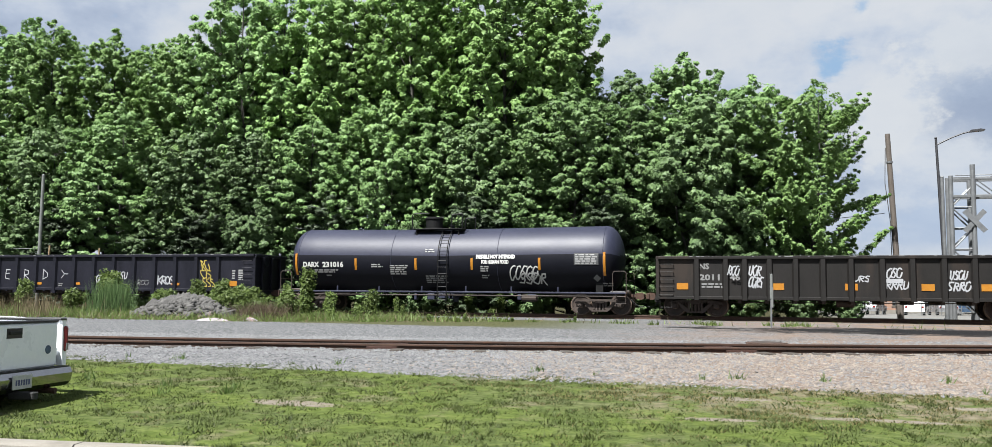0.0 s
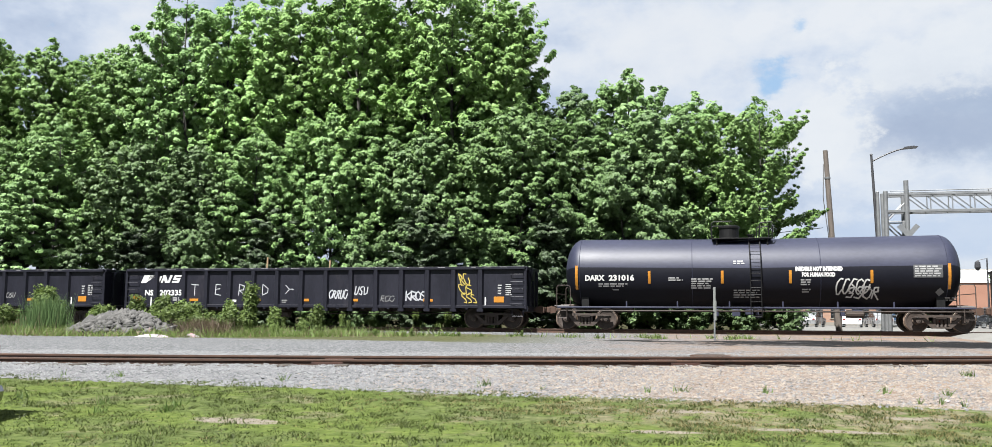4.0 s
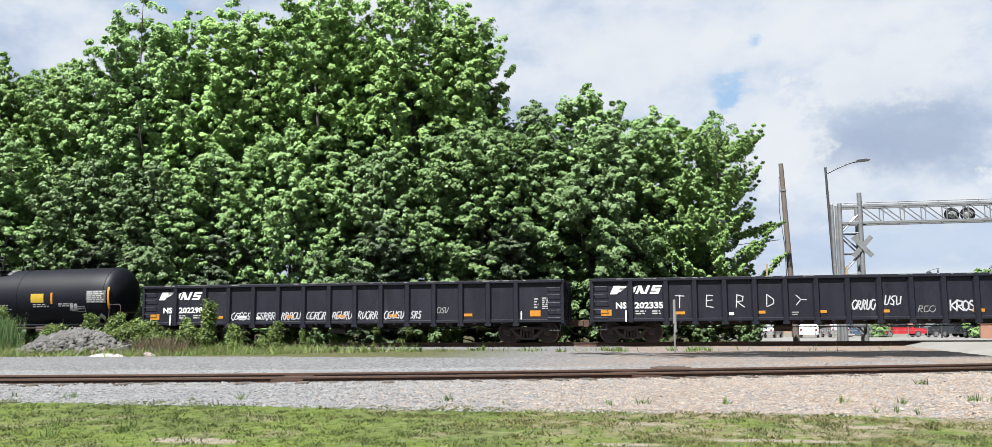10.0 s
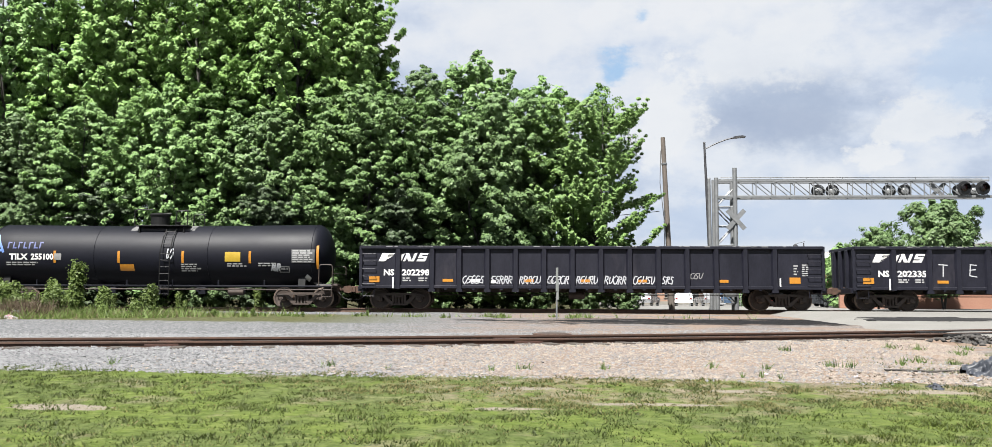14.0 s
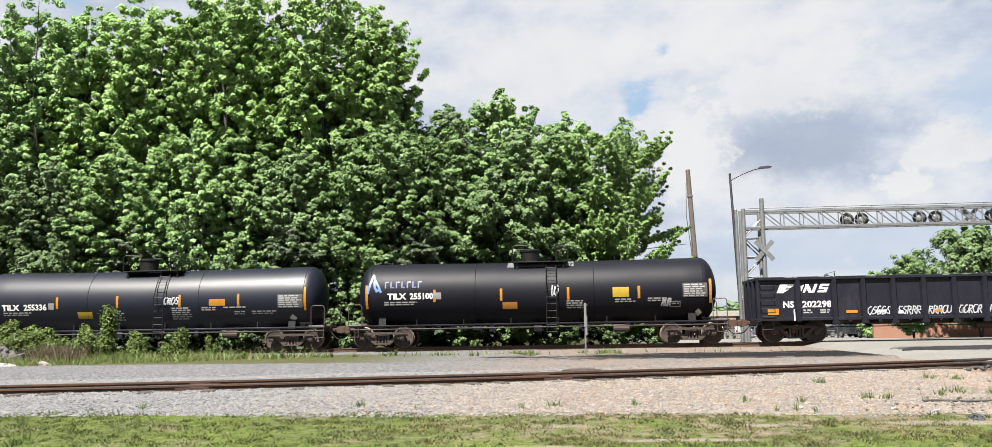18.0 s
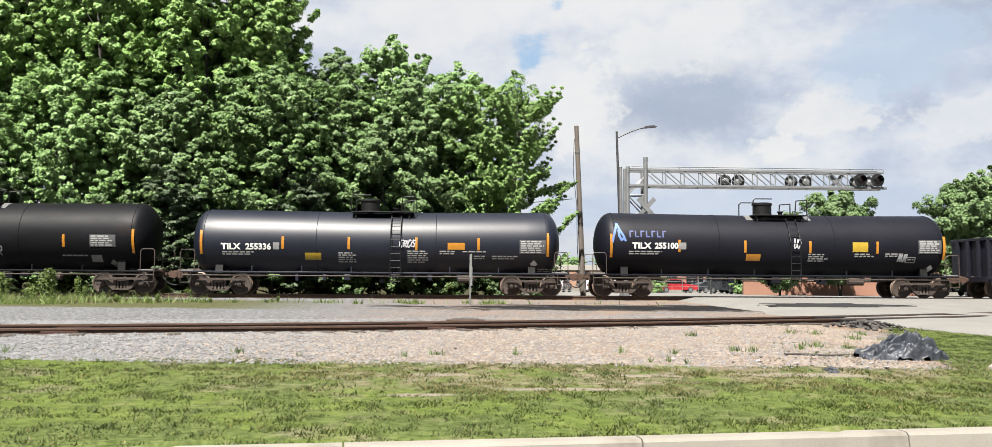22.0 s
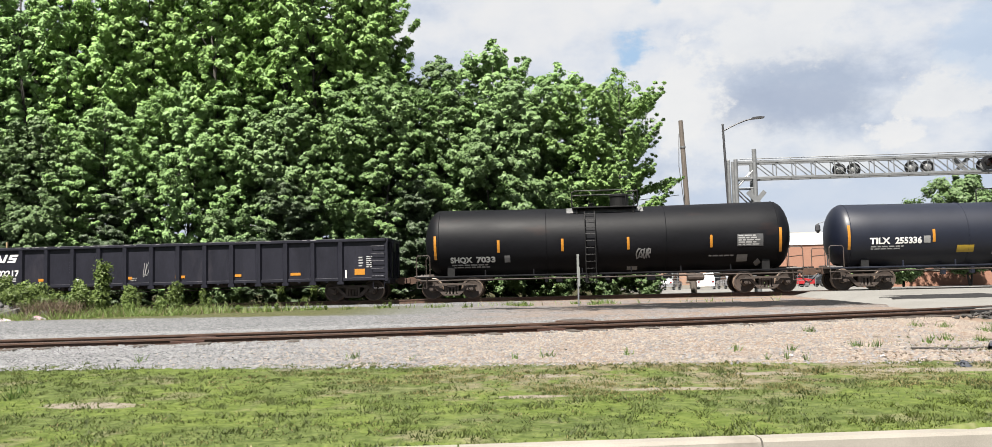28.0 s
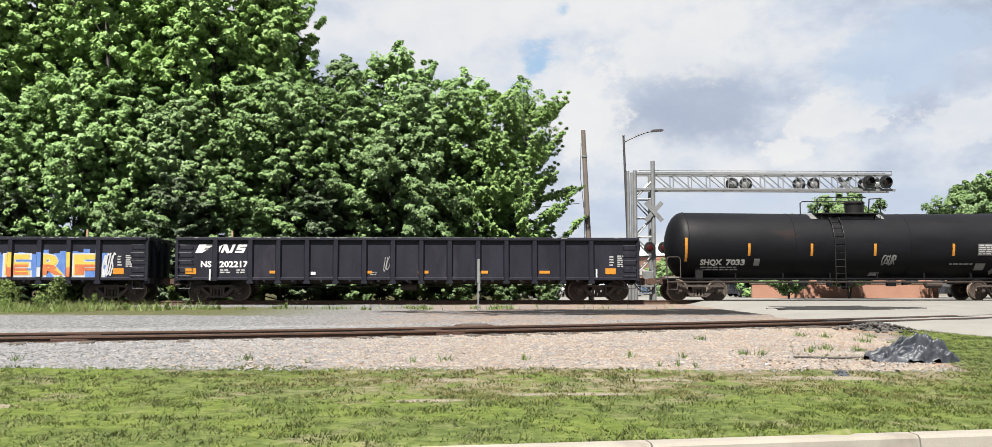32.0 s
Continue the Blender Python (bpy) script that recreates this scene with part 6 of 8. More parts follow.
    tagged(new("undergrowth", np_mesh("undergrowth", v, f, LEAF_SHADE_DARK)), "dark green undergrowth and vines at the foot of the wood, shade put in their colour", "shrubs", kind="stuff")
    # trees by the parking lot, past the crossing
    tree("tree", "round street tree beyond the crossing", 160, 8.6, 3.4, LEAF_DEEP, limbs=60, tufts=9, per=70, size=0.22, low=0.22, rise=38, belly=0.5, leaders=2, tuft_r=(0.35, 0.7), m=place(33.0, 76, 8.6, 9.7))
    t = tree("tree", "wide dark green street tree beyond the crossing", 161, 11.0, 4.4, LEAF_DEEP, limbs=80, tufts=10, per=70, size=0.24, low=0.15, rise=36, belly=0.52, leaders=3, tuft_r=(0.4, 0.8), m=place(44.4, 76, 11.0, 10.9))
    copy_thing(t, place(49.4, 78, 11.0, 12.3, 100))
    copy_thing(t, place(55.2, 77, 11.0, 12.6, 220))
    copy_thing(t, place(61.0, 79, 11.0, 12.6, 30))
    copy_thing(t, place(26.6, 73, 11.0, 7.2, 300))
    t = tree("shrub", "green shrub by the parking lot", 162, 4.2, 1.4, LEAF, limbs=24, tufts=6, per=80, size=0.18, low=0.05, rise=40, m=place(21.3, 96, 4.2, 4.4))
    copy_thing(t, place(28.6, 88, 4.2, 6.4, 70))
    # far woods on the horizon, all round
    n = 900
    a = np.concatenate([rng.uniform(-0.2, 1.2, n // 2), rng.uniform(0, 2 * math.pi, n // 2)])
    rr = rng.uniform(330, 380, n)
    cs = np.stack([rr * np.sin(a), rr * np.cos(a), rng.uniform(2, 9, n)], 1)
    v, f = leaf_cloud(rng, cs, rng.uniform(4, 8, n), 40, 3.2, 0.9)
    tagged(new("far_woods", np_mesh("far_woods", v, f, LEAF_DEEP)), "distant green tree line on the horizon", "woods", kind="stuff")


build_woods()

# ---------------------------------------------------------------- poles, lamps, crossing signals


def build_gantry():
    """The cantilever over the road with its flashing signals, and the mast frame that carries it."""
    gz = 0.55
    x0, x1, y0, y1, zb, zt = 8.46, 9.36, 44.15, 44.85, 6.28, 7.06
    root = thing("signal_cantilever", "galvanized cantilever truss with crossing signals over the road", "crossing signal")
    for x, top in ((x0, 7.22), (x1, 7.70)):
        for y in (y0, y1):
            part("column", Geo().tube((x, y, gz), (x, y, top if y == y0 else 7.2), 0.10 if x == x0 else 0.11, n=12), ALU, root)
    part("footing", Geo().bevel_box(x0 - 0.4, x1 + 0.4, y0 - 0.4, y1 + 0.4, gz - 0.4, gz + 0.12, 0.03), CONCRETE, root, "concrete footing")
    for y in (y0, y1):
        z = gz + 0.5
        k = 0
        while z < 6.0:
            a, b = (x0, x1) if k % 2 else (x1, x0)
            part("brace", Geo().tube((a, y, z), (b, y, z + 0.95), 0.035, n=6), ALU, root)
            part("brace", Geo().tube((x0, y, z), (x1, y, z), 0.03, n=6), ALU, root)
            z += 0.95
            k += 1
    end = 21.5
    for y in (y0, y1):
        part("chord", Geo().bevel_box(x0, end + 0.15, y - 0.06, y + 0.06, zb - 0.06, zb + 0.06, 0.01), ALU, root)
        part("chord", Geo().bevel_box(x0, end, y - 0.045, y + 0.045, zt - 0.045, zt + 0.045, 0.01), ALU, root)
        n = 13
        for k in range(n):
            a, b = x1 + 0.1 + (end - x1 - 0.1) * k / n, x1 + 0.1 + (end - x1 - 0.1) * (k + 1) / n
            part("post", Geo().tube((a, y, zb), (a, y, zt), 0.025, n=6), ALU, root)
            part("diagonal", Geo().tube((a, y, zt), (b, y, zb), 0.025, n=6), ALU, root)
        part("walkway_rail", Geo().path([(x0 + 0.2, y, zt + 0.17), (end, y, zt + 0.17)], 0.022), ALU, root)
        for k in range(8):
            a = x1 + (end - x1) * k / 7
            part("rail_post", Geo().tube((a, y, zt), (a, y, zt + 0.17), 0.016, n=5), ALU, root)
    for k in range(14):
        a = x1 + (end - x1) * k / 13
        part("cross_member", Geo().tube((a, y0, zb), (a, y1, zb), 0.025, n=5), ALU, root)
    part("walkway", Geo().box(x1, end, y0 + 0.12, y1 - 0.12, zb + 0.02, zb + 0.05), ALU, root, "steel grating walkway")
    # lamps: the first two pairs face away, the last looks down the near road
    zc = 6.66
    for x, facing in ((13.65, 1), (14.35, 1), (17.11, 1), (17.86, 1), (20.50, 1), (21.20, 1), (20.21, -1), (21.08, -1)):
        y = y1 + 0.25 if facing > 0 else y0 - 0.25
        disc = Geo().lathe([(0.06, y - 0.02 * facing), (0.33, y - 0.02 * facing), (0.34, y), (0.33, y + 0.02 * facing), (0.06, y + 0.02 * facing)], 28, "y", (x, 0, zc))
        d = part("signal_disc", disc, LENS_DARK, root, "black round signal backing")
        if facing > 0:
            part("signal_housing", Geo().lathe([(0.20, y - 0.03), (0.19, y - 0.12), (0.12, y - 0.17), (0.02, y - 0.18)], 20, "y", (x, 0, zc)), LENS_BACK, d, "grey lamp housing seen from behind")
        else:
            part("lens", Geo().lathe([(0.17, y - 0.03), (0.15, y - 0.06), (0.02, y - 0.07)], 20, "y", (x, 0, zc)), LENS_RED, d, "dark red unlit lens")
            hood = Geo()
            for k in range(10):
                a0, a1 = math.radians(-20 + k * 22), math.radians(-20 + (k + 1) * 22)
                q = [(x + 0.2 * math.cos(a), yy, zc + 0.2 * math.sin(a)) for yy in (y - 0.02, y - 0.30) for a in (a0, a1)]
                hood.add(q, [(0, 1, 3, 2)])
            part("hood", hood, LENS_DARK, d, "black visor")
        part("signal_bracket", Geo().tube((x, (y0 if facing < 0 else y1), zc), (x, y, zc), 0.03, n=6), ALU, root)
    for s in (-1, 1):
        part("crossbuck", Geo().box(-0.62, 0.62, -0.012, 0.012, -0.11, 0.11, pose(x1, y0 - 0.16 - 0.015 * s, 5.15, 0, s * 48, 0)), ALU, root, "pale crossbuck board")
        part("crossbuck", Geo().box(-0.50, 0.50, -0.012, 0.012, -0.09, 0.09, pose(19.4, y1 + 0.1 + 0.015 * s, zc + 0.02, 0, s * 45, 0)), ALU, root, "pale crossbuck board")
    for x in (9.1, 9.8):
        y = y0 - 0.3
        d = part("signal_disc", Geo().lathe([(0.05, y - 0.02), (0.28, y - 0.02), (0.29, y), (0.05, y + 0.02)], 24, "y", (x, 0, 3.35)), LENS_DARK, root, "black round signal backing")
        part("lens", Geo().lathe([(0.15, y - 0.03), (0.13, y - 0.06), (0.02, y - 0.07)], 20, "y", (x, 0, 3.35)), LENS_RED, d, "dark red unlit lens")
    part("signal_bracket", Geo().tube((9.1, y0 - 0.2, 3.35), (9.8, y0 - 0.2, 3.35), 0.035, n=6), ALU, root)
    part("control_box", Geo().bevel_box(8.75, 9.3, y0 - 0.3, y0 - 0.05, 1.4, 2.2, 0.02), ALU, root, "grey control box")


def street_lamp(x, y, top, arm, m_lean, label):
    """A dark tapered pole with an upswept arm and a flat lamp head; arm is its reach along x."""
    gz = ground_z(x, y)
    root = thing("street_lamp", label, "street lamp", pose(x, y, gz, 0, m_lean, 0))
    h = top - gz
    part("pole", Geo().tube((0, 0, 0), (0, 0, h), 0.11, 0.06, n=12), DARK_METAL, root)
    part("base", Geo().lathe([(0.24, 0.0), (0.24, 0.12), (0.15, 0.25), (0.13, 0.40)], 16, "z"), DARK_METAL, root)
    s = 1 if arm > 0 else -1
    L = abs(arm)
    pts = [(s * L * f, 0, h - 0.35 + 0.62 * math.sin(f * math.pi / 2)) for f in (0.0, 0.2, 0.4, 0.6, 0.8)]
    part("arm", Geo().path(pts, 0.04, 8), DARK_METAL, root)
    z = pts[-1][2]
    head = Geo().prism([(s * L * 0.74, z - 0.05), (s * L * 0.80, z + 0.06), (s * L * 1.02, z + 0.09), (s * L * 1.12, z + 0.04), (s * L * 1.10, z - 0.02)][::s], -0.15, 0.15)
    part("lamp_head", head, DARK_METAL, root, "flat lamp head")
    part("cap", Geo().lathe([(0.08, h), (0.06, h + 0.05), (0.01, h + 0.07)], 10, "z"), DARK_METAL, root)


def build_poles():
    street_lamp(9.27, 50.0, 9.96, 2.05, -1.9, "dark metal street lamp leaning by the crossing")
    street_lamp(34.97, 52.0, 10.4, -2.15, 0.0, "dark metal street lamp beyond the crossing road")
    x, y = 6.77, 50.0
    p = thing("utility_pole", "weathered wooden utility pole leaning by the wood", "utility pole", pose(x + 0.30, y, ground_z(x, y), 0, -2.4, 0))
    part("pole", Geo().tube((0, 0, -0.3), (0, 0, 9.75), 0.17, 0.125, n=12), POLE_WOOD, p)
    part("vine", Geo().path([(-0.2, -0.1, 0.4), (-0.24, -0.12, 3.0), (-0.18, -0.1, 5.2), (-0.30, -0.1, 7.2), (-0.16, -0.08, 9.0)], 0.02, 5), BARK, p, "thin dead vine")
    part("pole_band", Geo().lathe([(0.15, 8.2), (0.16, 8.21), (0.16, 8.3), (0.15, 8.31)], 12, "z"), ALU, p)
    x, y = 8.68, 47.0
    p = thing("mast", "thin grey metal mast beside the street lamp", "pole", pose(x, y, ground_z(x, y), 0, -0.4, 0))
    part("tube", Geo().tube((0, 0, -0.2), (0, 0, 7.0), 0.09, 0.08, n=10), ALU, p)
    part("cap", Geo().lathe([(0.09, 7.0), (0.05, 7.06)], 10, "z"), ALU, p)
    x, y = -41.9, 44.5
    p = thing("metal_pole", "thin pale metal pole before the wood", "pole", pose(x, y, ground_z(x, y)))
    part("tube", Geo().tube((0, 0, -0.2), (0, 0, 8.2), 0.12, 0.10, n=10), GREY_POST, p)
    part("cap", Geo().lathe([(0.10, 8.2), (0.05, 8.26)], 10, "z"), ALU, p)
    # a slack cable along the wood
    pts = [(-62 + 68.4 * k / 30, 45.6 + 4.2 * (k / 30) ** 3, 5.2 + 0.9 * (k / 30) - 1.1 * math.sin(math.pi * ((k / 30) * 2 % 1))) for k in range(31)]
    tagged(new("cable", Geo().path(pts, 0.018, 4).mesh("cable", LENS_BACK)), "thin slack cable along the wood", "cable")
    # square marker post between the tracks
    x, y = 0.47, 32.7
    p = thing("marker_post", "pale metal marker post in the gravel", "post", pose(x, y, ground_z(x, y) - 0.05, 0, 0.6, 0))
    part("stake", Geo().bevel_box(-0.03, 0.03, -0.03, 0.03, 0, 1.35, 0.008), ALU, p)
    part("plate", Geo().bevel_box(-0.045, 0.045, -0.055, -0.032, 1.05, 1.92, 0.01), GREY_POST, p, "pale flat marker plate")
    part("lower_plate", Geo().bevel_box(0.0, 0.07, -0.05, -0.031, 0.75, 1.45, 0.008), GREY_POST, p)
    x, y = 0.2, 21.3
    p = thing("manhole_cover", "dark iron manhole cover set in the gravel", "manhole cover", pose(x, y, ground_z(x, y) + 0.05))
    part("lid", Geo().lathe([(0.36, -0.05), (0.36, 0.02), (0.33, 0.035), (0.02, 0.035)], 28, "z"), STEEL_DARK, p)
    part("ring", Geo().lathe([(0.37, -0.06), (0.46, -0.05), (0.45, 0.015), (0.37, 0.02)], 28, "z"), RUST, p)
    # small double lantern by the lot
    x, y = 24.0, 84.0
    p = thing("lantern_post", "black twin lantern post by the parking lot", "street lamp", pose(x, y, ground_z(x, y)))
    part("pole", Geo().tube((0, 0, 0), (0, 0, 6.0), 0.09, 0.06, n=8), DARK_METAL, p)
    part("arm", Geo().path([(-0.75, 0, 5.9), (0, 0, 6.1), (0.1, 0, 6.1)], 0.03), DARK_METAL, p)
    part("lantern", Geo().lathe([(0.05, 5.9), (0.22, 5.75), (0.26, 5.3), (0.12, 5.1), (0.03, 5.0)], 10, "z", (-0.75, 0, 0)), DARK_METAL, p)


GREY_POST = material("pale_post_paint", (0.08637, 0.0923, 0.08833), (0.1256, 0.1315, 0.1256), 0.6, 0.1, 6, 40, 0.05)
build_gantry()
build_poles()

# ---------------------------------------------------------------- buildings and cars beyond the crossing


def building(name, label, x0, x1, y0, depth, base, wall_top, cap_top, wall, cap, bays, parts_fn=None):
    root = thing(name, label, "building")
    part("wall", Geo().box(x0, x1, y0, y0 + depth, base - 0.5, wall_top), wall, root)
    part("parapet", Geo().box(x0 - 0.15, x1 + 0.15, y0 - 0.15, y0 + depth + 0.15, wall_top, cap_top), cap, root, "pale band under the flat roof")
    part("roof", Geo().box(x0 + 0.1, x1 - 0.1, y0 + 0.1, y0 + depth - 0.1, cap_top, cap_top + 0.15), ROOF_PALE, root)
    part("plinth", Geo().box(x0 - 0.06, x1 + 0.06, y0 - 0.08, y0, base - 0.5, base + 0.5), CONCRETE, root)
    step = (x1 - x0) / bays
    for k in range(bays):
        cx = x0 + step * (k + 0.5)
        if k % 4 == 3:
            d = part("door", Geo().box(cx - 0.9, cx + 0.9, y0 - 0.06, y0 + 0.02, base, base + 2.3), GLASS_DARK, root, "dark glazed door")
            part("door_frame", Geo().box(cx - 1.0, cx + 1.0, y0 - 0.09, y0 - 0.061, base + 2.3, base + 2.45), ALU, d)
        else:
            w = part("window", Geo().box(cx - 0.8, cx + 0.8, y0 - 0.03, y0 + 0.02, base + 1.0, base + 2.6), GLASS_DARK, root, "dark window")
            part("sill", Geo().box(cx - 0.9, cx + 0.9, y0 - 0.12, y0 - 0.031, base + 0.9, base + 1.0), CONCRETE, w)
            part("mullion", Geo().box(cx - 0.03, cx + 0.03, y0 - 0.06, y0 - 0.031, base + 1.0, base + 2.6), ALU, w)
    return root


def parked_car(label, m, paint, kind="car"):
    """A far parked car: body, cabin, glass, wheels, lamps. Its front looks along +x."""
    root = thing("parked_car", label, "car", m, "cars in the parking lot")
    tall = 0.25 if kind == "truck" else 0.0
    out = [(-2.25, 0.35), (2.2, 0.35), (2.28, 0.62), (2.2, 0.85 + tall), (1.0, 0.98 + tall), (-2.15, 1.02 + tall), (-2.28, 0.75)]
    part("body", Geo().prism(out, -0.9, 0.9), paint, root)
    cab = [(1.05, 0.97 + tall), (0.35, 1.48 + tall), (-0.9 if kind == "truck" else -1.2, 1.50 + tall), (-1.1 if kind == "truck" else -2.0, 1.0 + tall)]
    part("cabin", Geo().prism(cab, -0.78, 0.78), paint, root)
    win = [(0.9, 1.02 + tall), (0.33, 1.42 + tall), (-0.8 if kind == "truck" else -1.1, 1.43 + tall), (-0.95 if kind == "truck" else -1.7, 1.03 + tall)]
    part("side_glass", Geo().prism(win, -0.80, 0.80), GLASS_DARK, root)
    part("windscreen", Geo().prism([(1.09, 1.0 + tall), (0.40, 1.46 + tall), (0.36, 1.44 + tall), (1.0, 1.0 + tall)], -0.7, 0.7), GLASS_DARK, root)
    part("bumper", Geo().bevel_box(2.2, 2.36, -0.85, 0.85, 0.4, 0.62, 0.03), paint, root)
    for x in (-1.4, 1.4):
        for s in (-1, 1):
            w = part("wheel", Geo().lathe([(0.05, s * 0.92), (0.3, s * 0.93), (0.33, s * 0.88), (0.33, s * 0.72), (0.2, s * 0.7)], 16, "y", (x, 0, 0.33)), RUBBER, root)
            part("rim", Geo().lathe([(0.02, s * 0.94), (0.2, s * 0.935), (0.2, s * 0.93)], 12, "y", (x, 0, 0.33)), ALU, w)
    for s in (-1, 1):
        part("headlight", Geo().bevel_box(2.15, 2.29, s * 0.68 - 0.16, s * 0.68 + 0.16, 0.64, 0.78, 0.02), LENS_BACK, root)
        part("tail_light", Geo().bevel_box(-2.31, -2.2, s * 0.72 - 0.12, s * 0.72 + 0.12, 0.72, 0.9, 0.02), TAIL_RED, root)
    return root


def build_distance():
    building("brick_building", "long low red brick building with a white band, beyond the lot", 26, 61, 126, 16, 0.3, 5.9, 7.5, BRICK, CAR_WHITE, 12)
    b = building("brick_building", "red brick building with a pale cornice and roof units", 53, 100, 108, 22, 0.3, 7.4, 7.9, BRICK, ROOF_PALE, 14)
    part("roof_unit", Geo().bevel_box(60.5, 63.5, 112, 115, 8.0, 9.5, 0.05), ALU, b, "grey roof ventilation unit")
    building("store_building", "low brick store with a pale roof edge, past the parking lot", 9.5, 24.5, 112, 10, 0.3, 3.0, 3.5, BRICK_PALE, ROOF_PALE, 6)
    wall = thing("brick_wall", "low red brick wall along the parking lot", "wall", kind="structure")
    part("wall", Geo().box(26.5, 44.0, 82.0, 82.35, 0.0, 1.75), BRICK, wall)
    part("coping", Geo().box(26.4, 44.1, 81.93, 82.42, 1.75, 1.87), CONCRETE, wall)
    z = lambda x, y: ground_z(x, y) + 0.03
    lot = [("red saloon car in the parking lot", 24.6, 100, 4, CAR_RED, "car"), ("white pickup in the parking lot", 15.0, 97, 80, CAR_WHITE, "truck"), ("blue hatchback in the parking lot", 20.5, 101, 20, CAR_BLUE, "car"),
           ("dark car in the parking lot", 29.2, 101, 10, CAR_GREY, "car"), ("silver pickup at the kerb", 27.6, 90, -70, CAR_GREY, "truck"), ("white car in the parking lot", 31.8, 98, 85, CAR_WHITE, "car"), ("silver car in the parking lot", 11.2, 98, 70, CAR_SILVER, "car"),
           ("grey car parked by the brick wall", 46.5, 84, 100, CAR_GREY, "car"), ("dark grey car parked by the brick wall", 50.5, 84, 96, CAR_GREY, "car"), ("dark red car parked by the brick wall", 54.5, 84, 92, CAR_RED, "car"), ("blue car parked by the brick wall", 58.3, 84, 88, CAR_BLUE, "car"), ("dark car parked by the brick wall", 62.2, 84, 92, CAR_GREY, "car"), ("silver car in the parking lot", 17.8, 99, 95, CAR_SILVER, "car")]
    for label, x, y, a, paint, kind in lot:
        parked_car(label, pose(x, y, z(x, y), 0, 0, a), paint, kind)
    # wire fence before the lot
    f = thing("wire_fence", "thin grey wire fence before the parking lot", "fence")
    for k in range(16):
        x = 8.0 + k * 1.7
        part("fence_post", Geo().tube((x, 92, 0.2), (x, 92, 2.2), 0.035, n=6), ALU, f)
    for k in range(4):
        part("fence_wire", Geo().tube((8.0, 92, 0.6 + 0.5 * k), (33.5, 92, 0.6 + 0.5 * k), 0.014, n=4), ALU, f)


BRICK_PALE = material("orange_brick_wall", (0.1649, 0.09425, 0.06282), (0.216, 0.1296, 0.09028), 0.85, 0, 0.6, 8, 0.1)
build_distance()

# ---------------------------------------------------------------- loose things by the street


def build_pickup():
    """The white pickup at the kerb: local +x is its rear, z from the ground."""
    x, y = -7.77, 7.95
    m = pose(x, y, ground_z(x, y) + 0.0, 0, 0, 9.0)
    root = thing("pickup_truck", "white pickup truck with a chrome rear bumper, parked on the grass", "truck", m)
    half = 0.98
    side = [(-5.35, 0.62), (-5.4, 0.95), (-4.3, 1.05), (-3.75, 1.08), (-0.02, 0.935), (0.0, 0.40), (-0.27, 0.40), (-0.34, 0.72), (-0.62, 0.88), (-0.97, 0.88), (-1.24, 0.72), (-1.32, 0.45), (-4.0, 0.45), (-4.1, 0.75), (-4.35, 0.88), (-4.65, 0.88), (-4.9, 0.72), (-5.0, 0.5)]
    for s in (-1, 1):
        y0, y1 = (half - 0.08, half) if s > 0 else (-half, -half + 0.08)
        part("body_side", Geo().prism(side, y0, y1), CAR_WHITE, root)
    part("bed_floor", Geo().box(-2.0, -0.05, -0.88, 0.88, 0.52, 0.60), CAR_WHITE, root)
    part("bed_front", Geo().box(-2.1, -2.02, -0.9, 0.9, 0.5, 1.0), CAR_WHITE, root)
    for s in (-1, 1):
        part("bed_rail", Geo().bevel_box(-2.05, -0.01, s * 0.93 - 0.06, s * 0.93 + 0.06, 0.925, 0.955, 0.012), LENS_DARK, root, "black bed rail cap")
    gate = part("tailgate", Geo().bevel_box(-0.06, 0.012, -0.78, 0.78, 0.40, 0.905, 0.02), CAR_WHITE, root, "white tailgate")
    part("gate_cap", Geo().bevel_box(-0.07, 0.014, -0.79, 0.79, 0.906, 0.94, 0.01), LENS_DARK, gate, "black cap on the tailgate")
    part("handle_recess", Geo().bevel_box(0.006, 0.018, -0.13, 0.13, 0.75, 0.86, 0.005), LENS_DARK, gate, "black handle recess")
    part("handle", Geo().bevel_box(0.014, 0.035, -0.10, 0.10, 0.79, 0.83, 0.008), RUBBER, gate, "black pull handle")
    part("badge", Geo().lathe([(0.05, 0.012), (0.048, 0.02), (0.01, 0.022)], 18, "x", (0, 0.60, 0.60)), CAR_BLUE, gate, "dark oval badge")
    for s in (-1, 1):
        lamp = part("tail_light", Geo().bevel_box(-0.10, 0.02, s * 0.955 - 0.03, s * 0.955 + 0.03, 0.56, 0.86, 0.02), TAIL_RED, root, "red upright tail light")
        part("reverse_lens", Geo().bevel_box(0.018, 0.026, s * 0.955 - 0.022, s * 0.955 + 0.022, 0.58, 0.66, 0.003), LENS_BACK, lamp)
    bp = Geo().prism([(-0.1, 0.20), (0.05, 0.17), (0.10, 0.22), (0.12, 0.32), (0.09, 0.385), (-0.1, 0.385)], -0.93, 0.93)
    bumper = part("rear_bumper", bp, CHROME, root, "chrome step bumper")
    part("step_pad", Geo().box(-0.02, 0.09, -0.9, 0.9, 0.387, 0.40), RUBBER, bumper, "black step pad")
    plt = part("number_plate", Geo().bevel_box(0.124, 0.140, -0.16, 0.16, 0.21, 0.36, 0.004), WHITE, bumper, "pale number plate")
    g = Geo()
    for k in range(6):
        g.box(0.1402, 0.142, -0.12 + k * 0.042, -0.12 + k * 0.042 + 0.026, 0.25, 0.31)
    part("plate_bars", g, DARK_BLUE, plt)
    part("hitch", Geo().bevel_box(0.0, 0.30, -0.05, 0.05, 0.10, 0.18, 0.01), RUBBER, root, "black tow hitch")
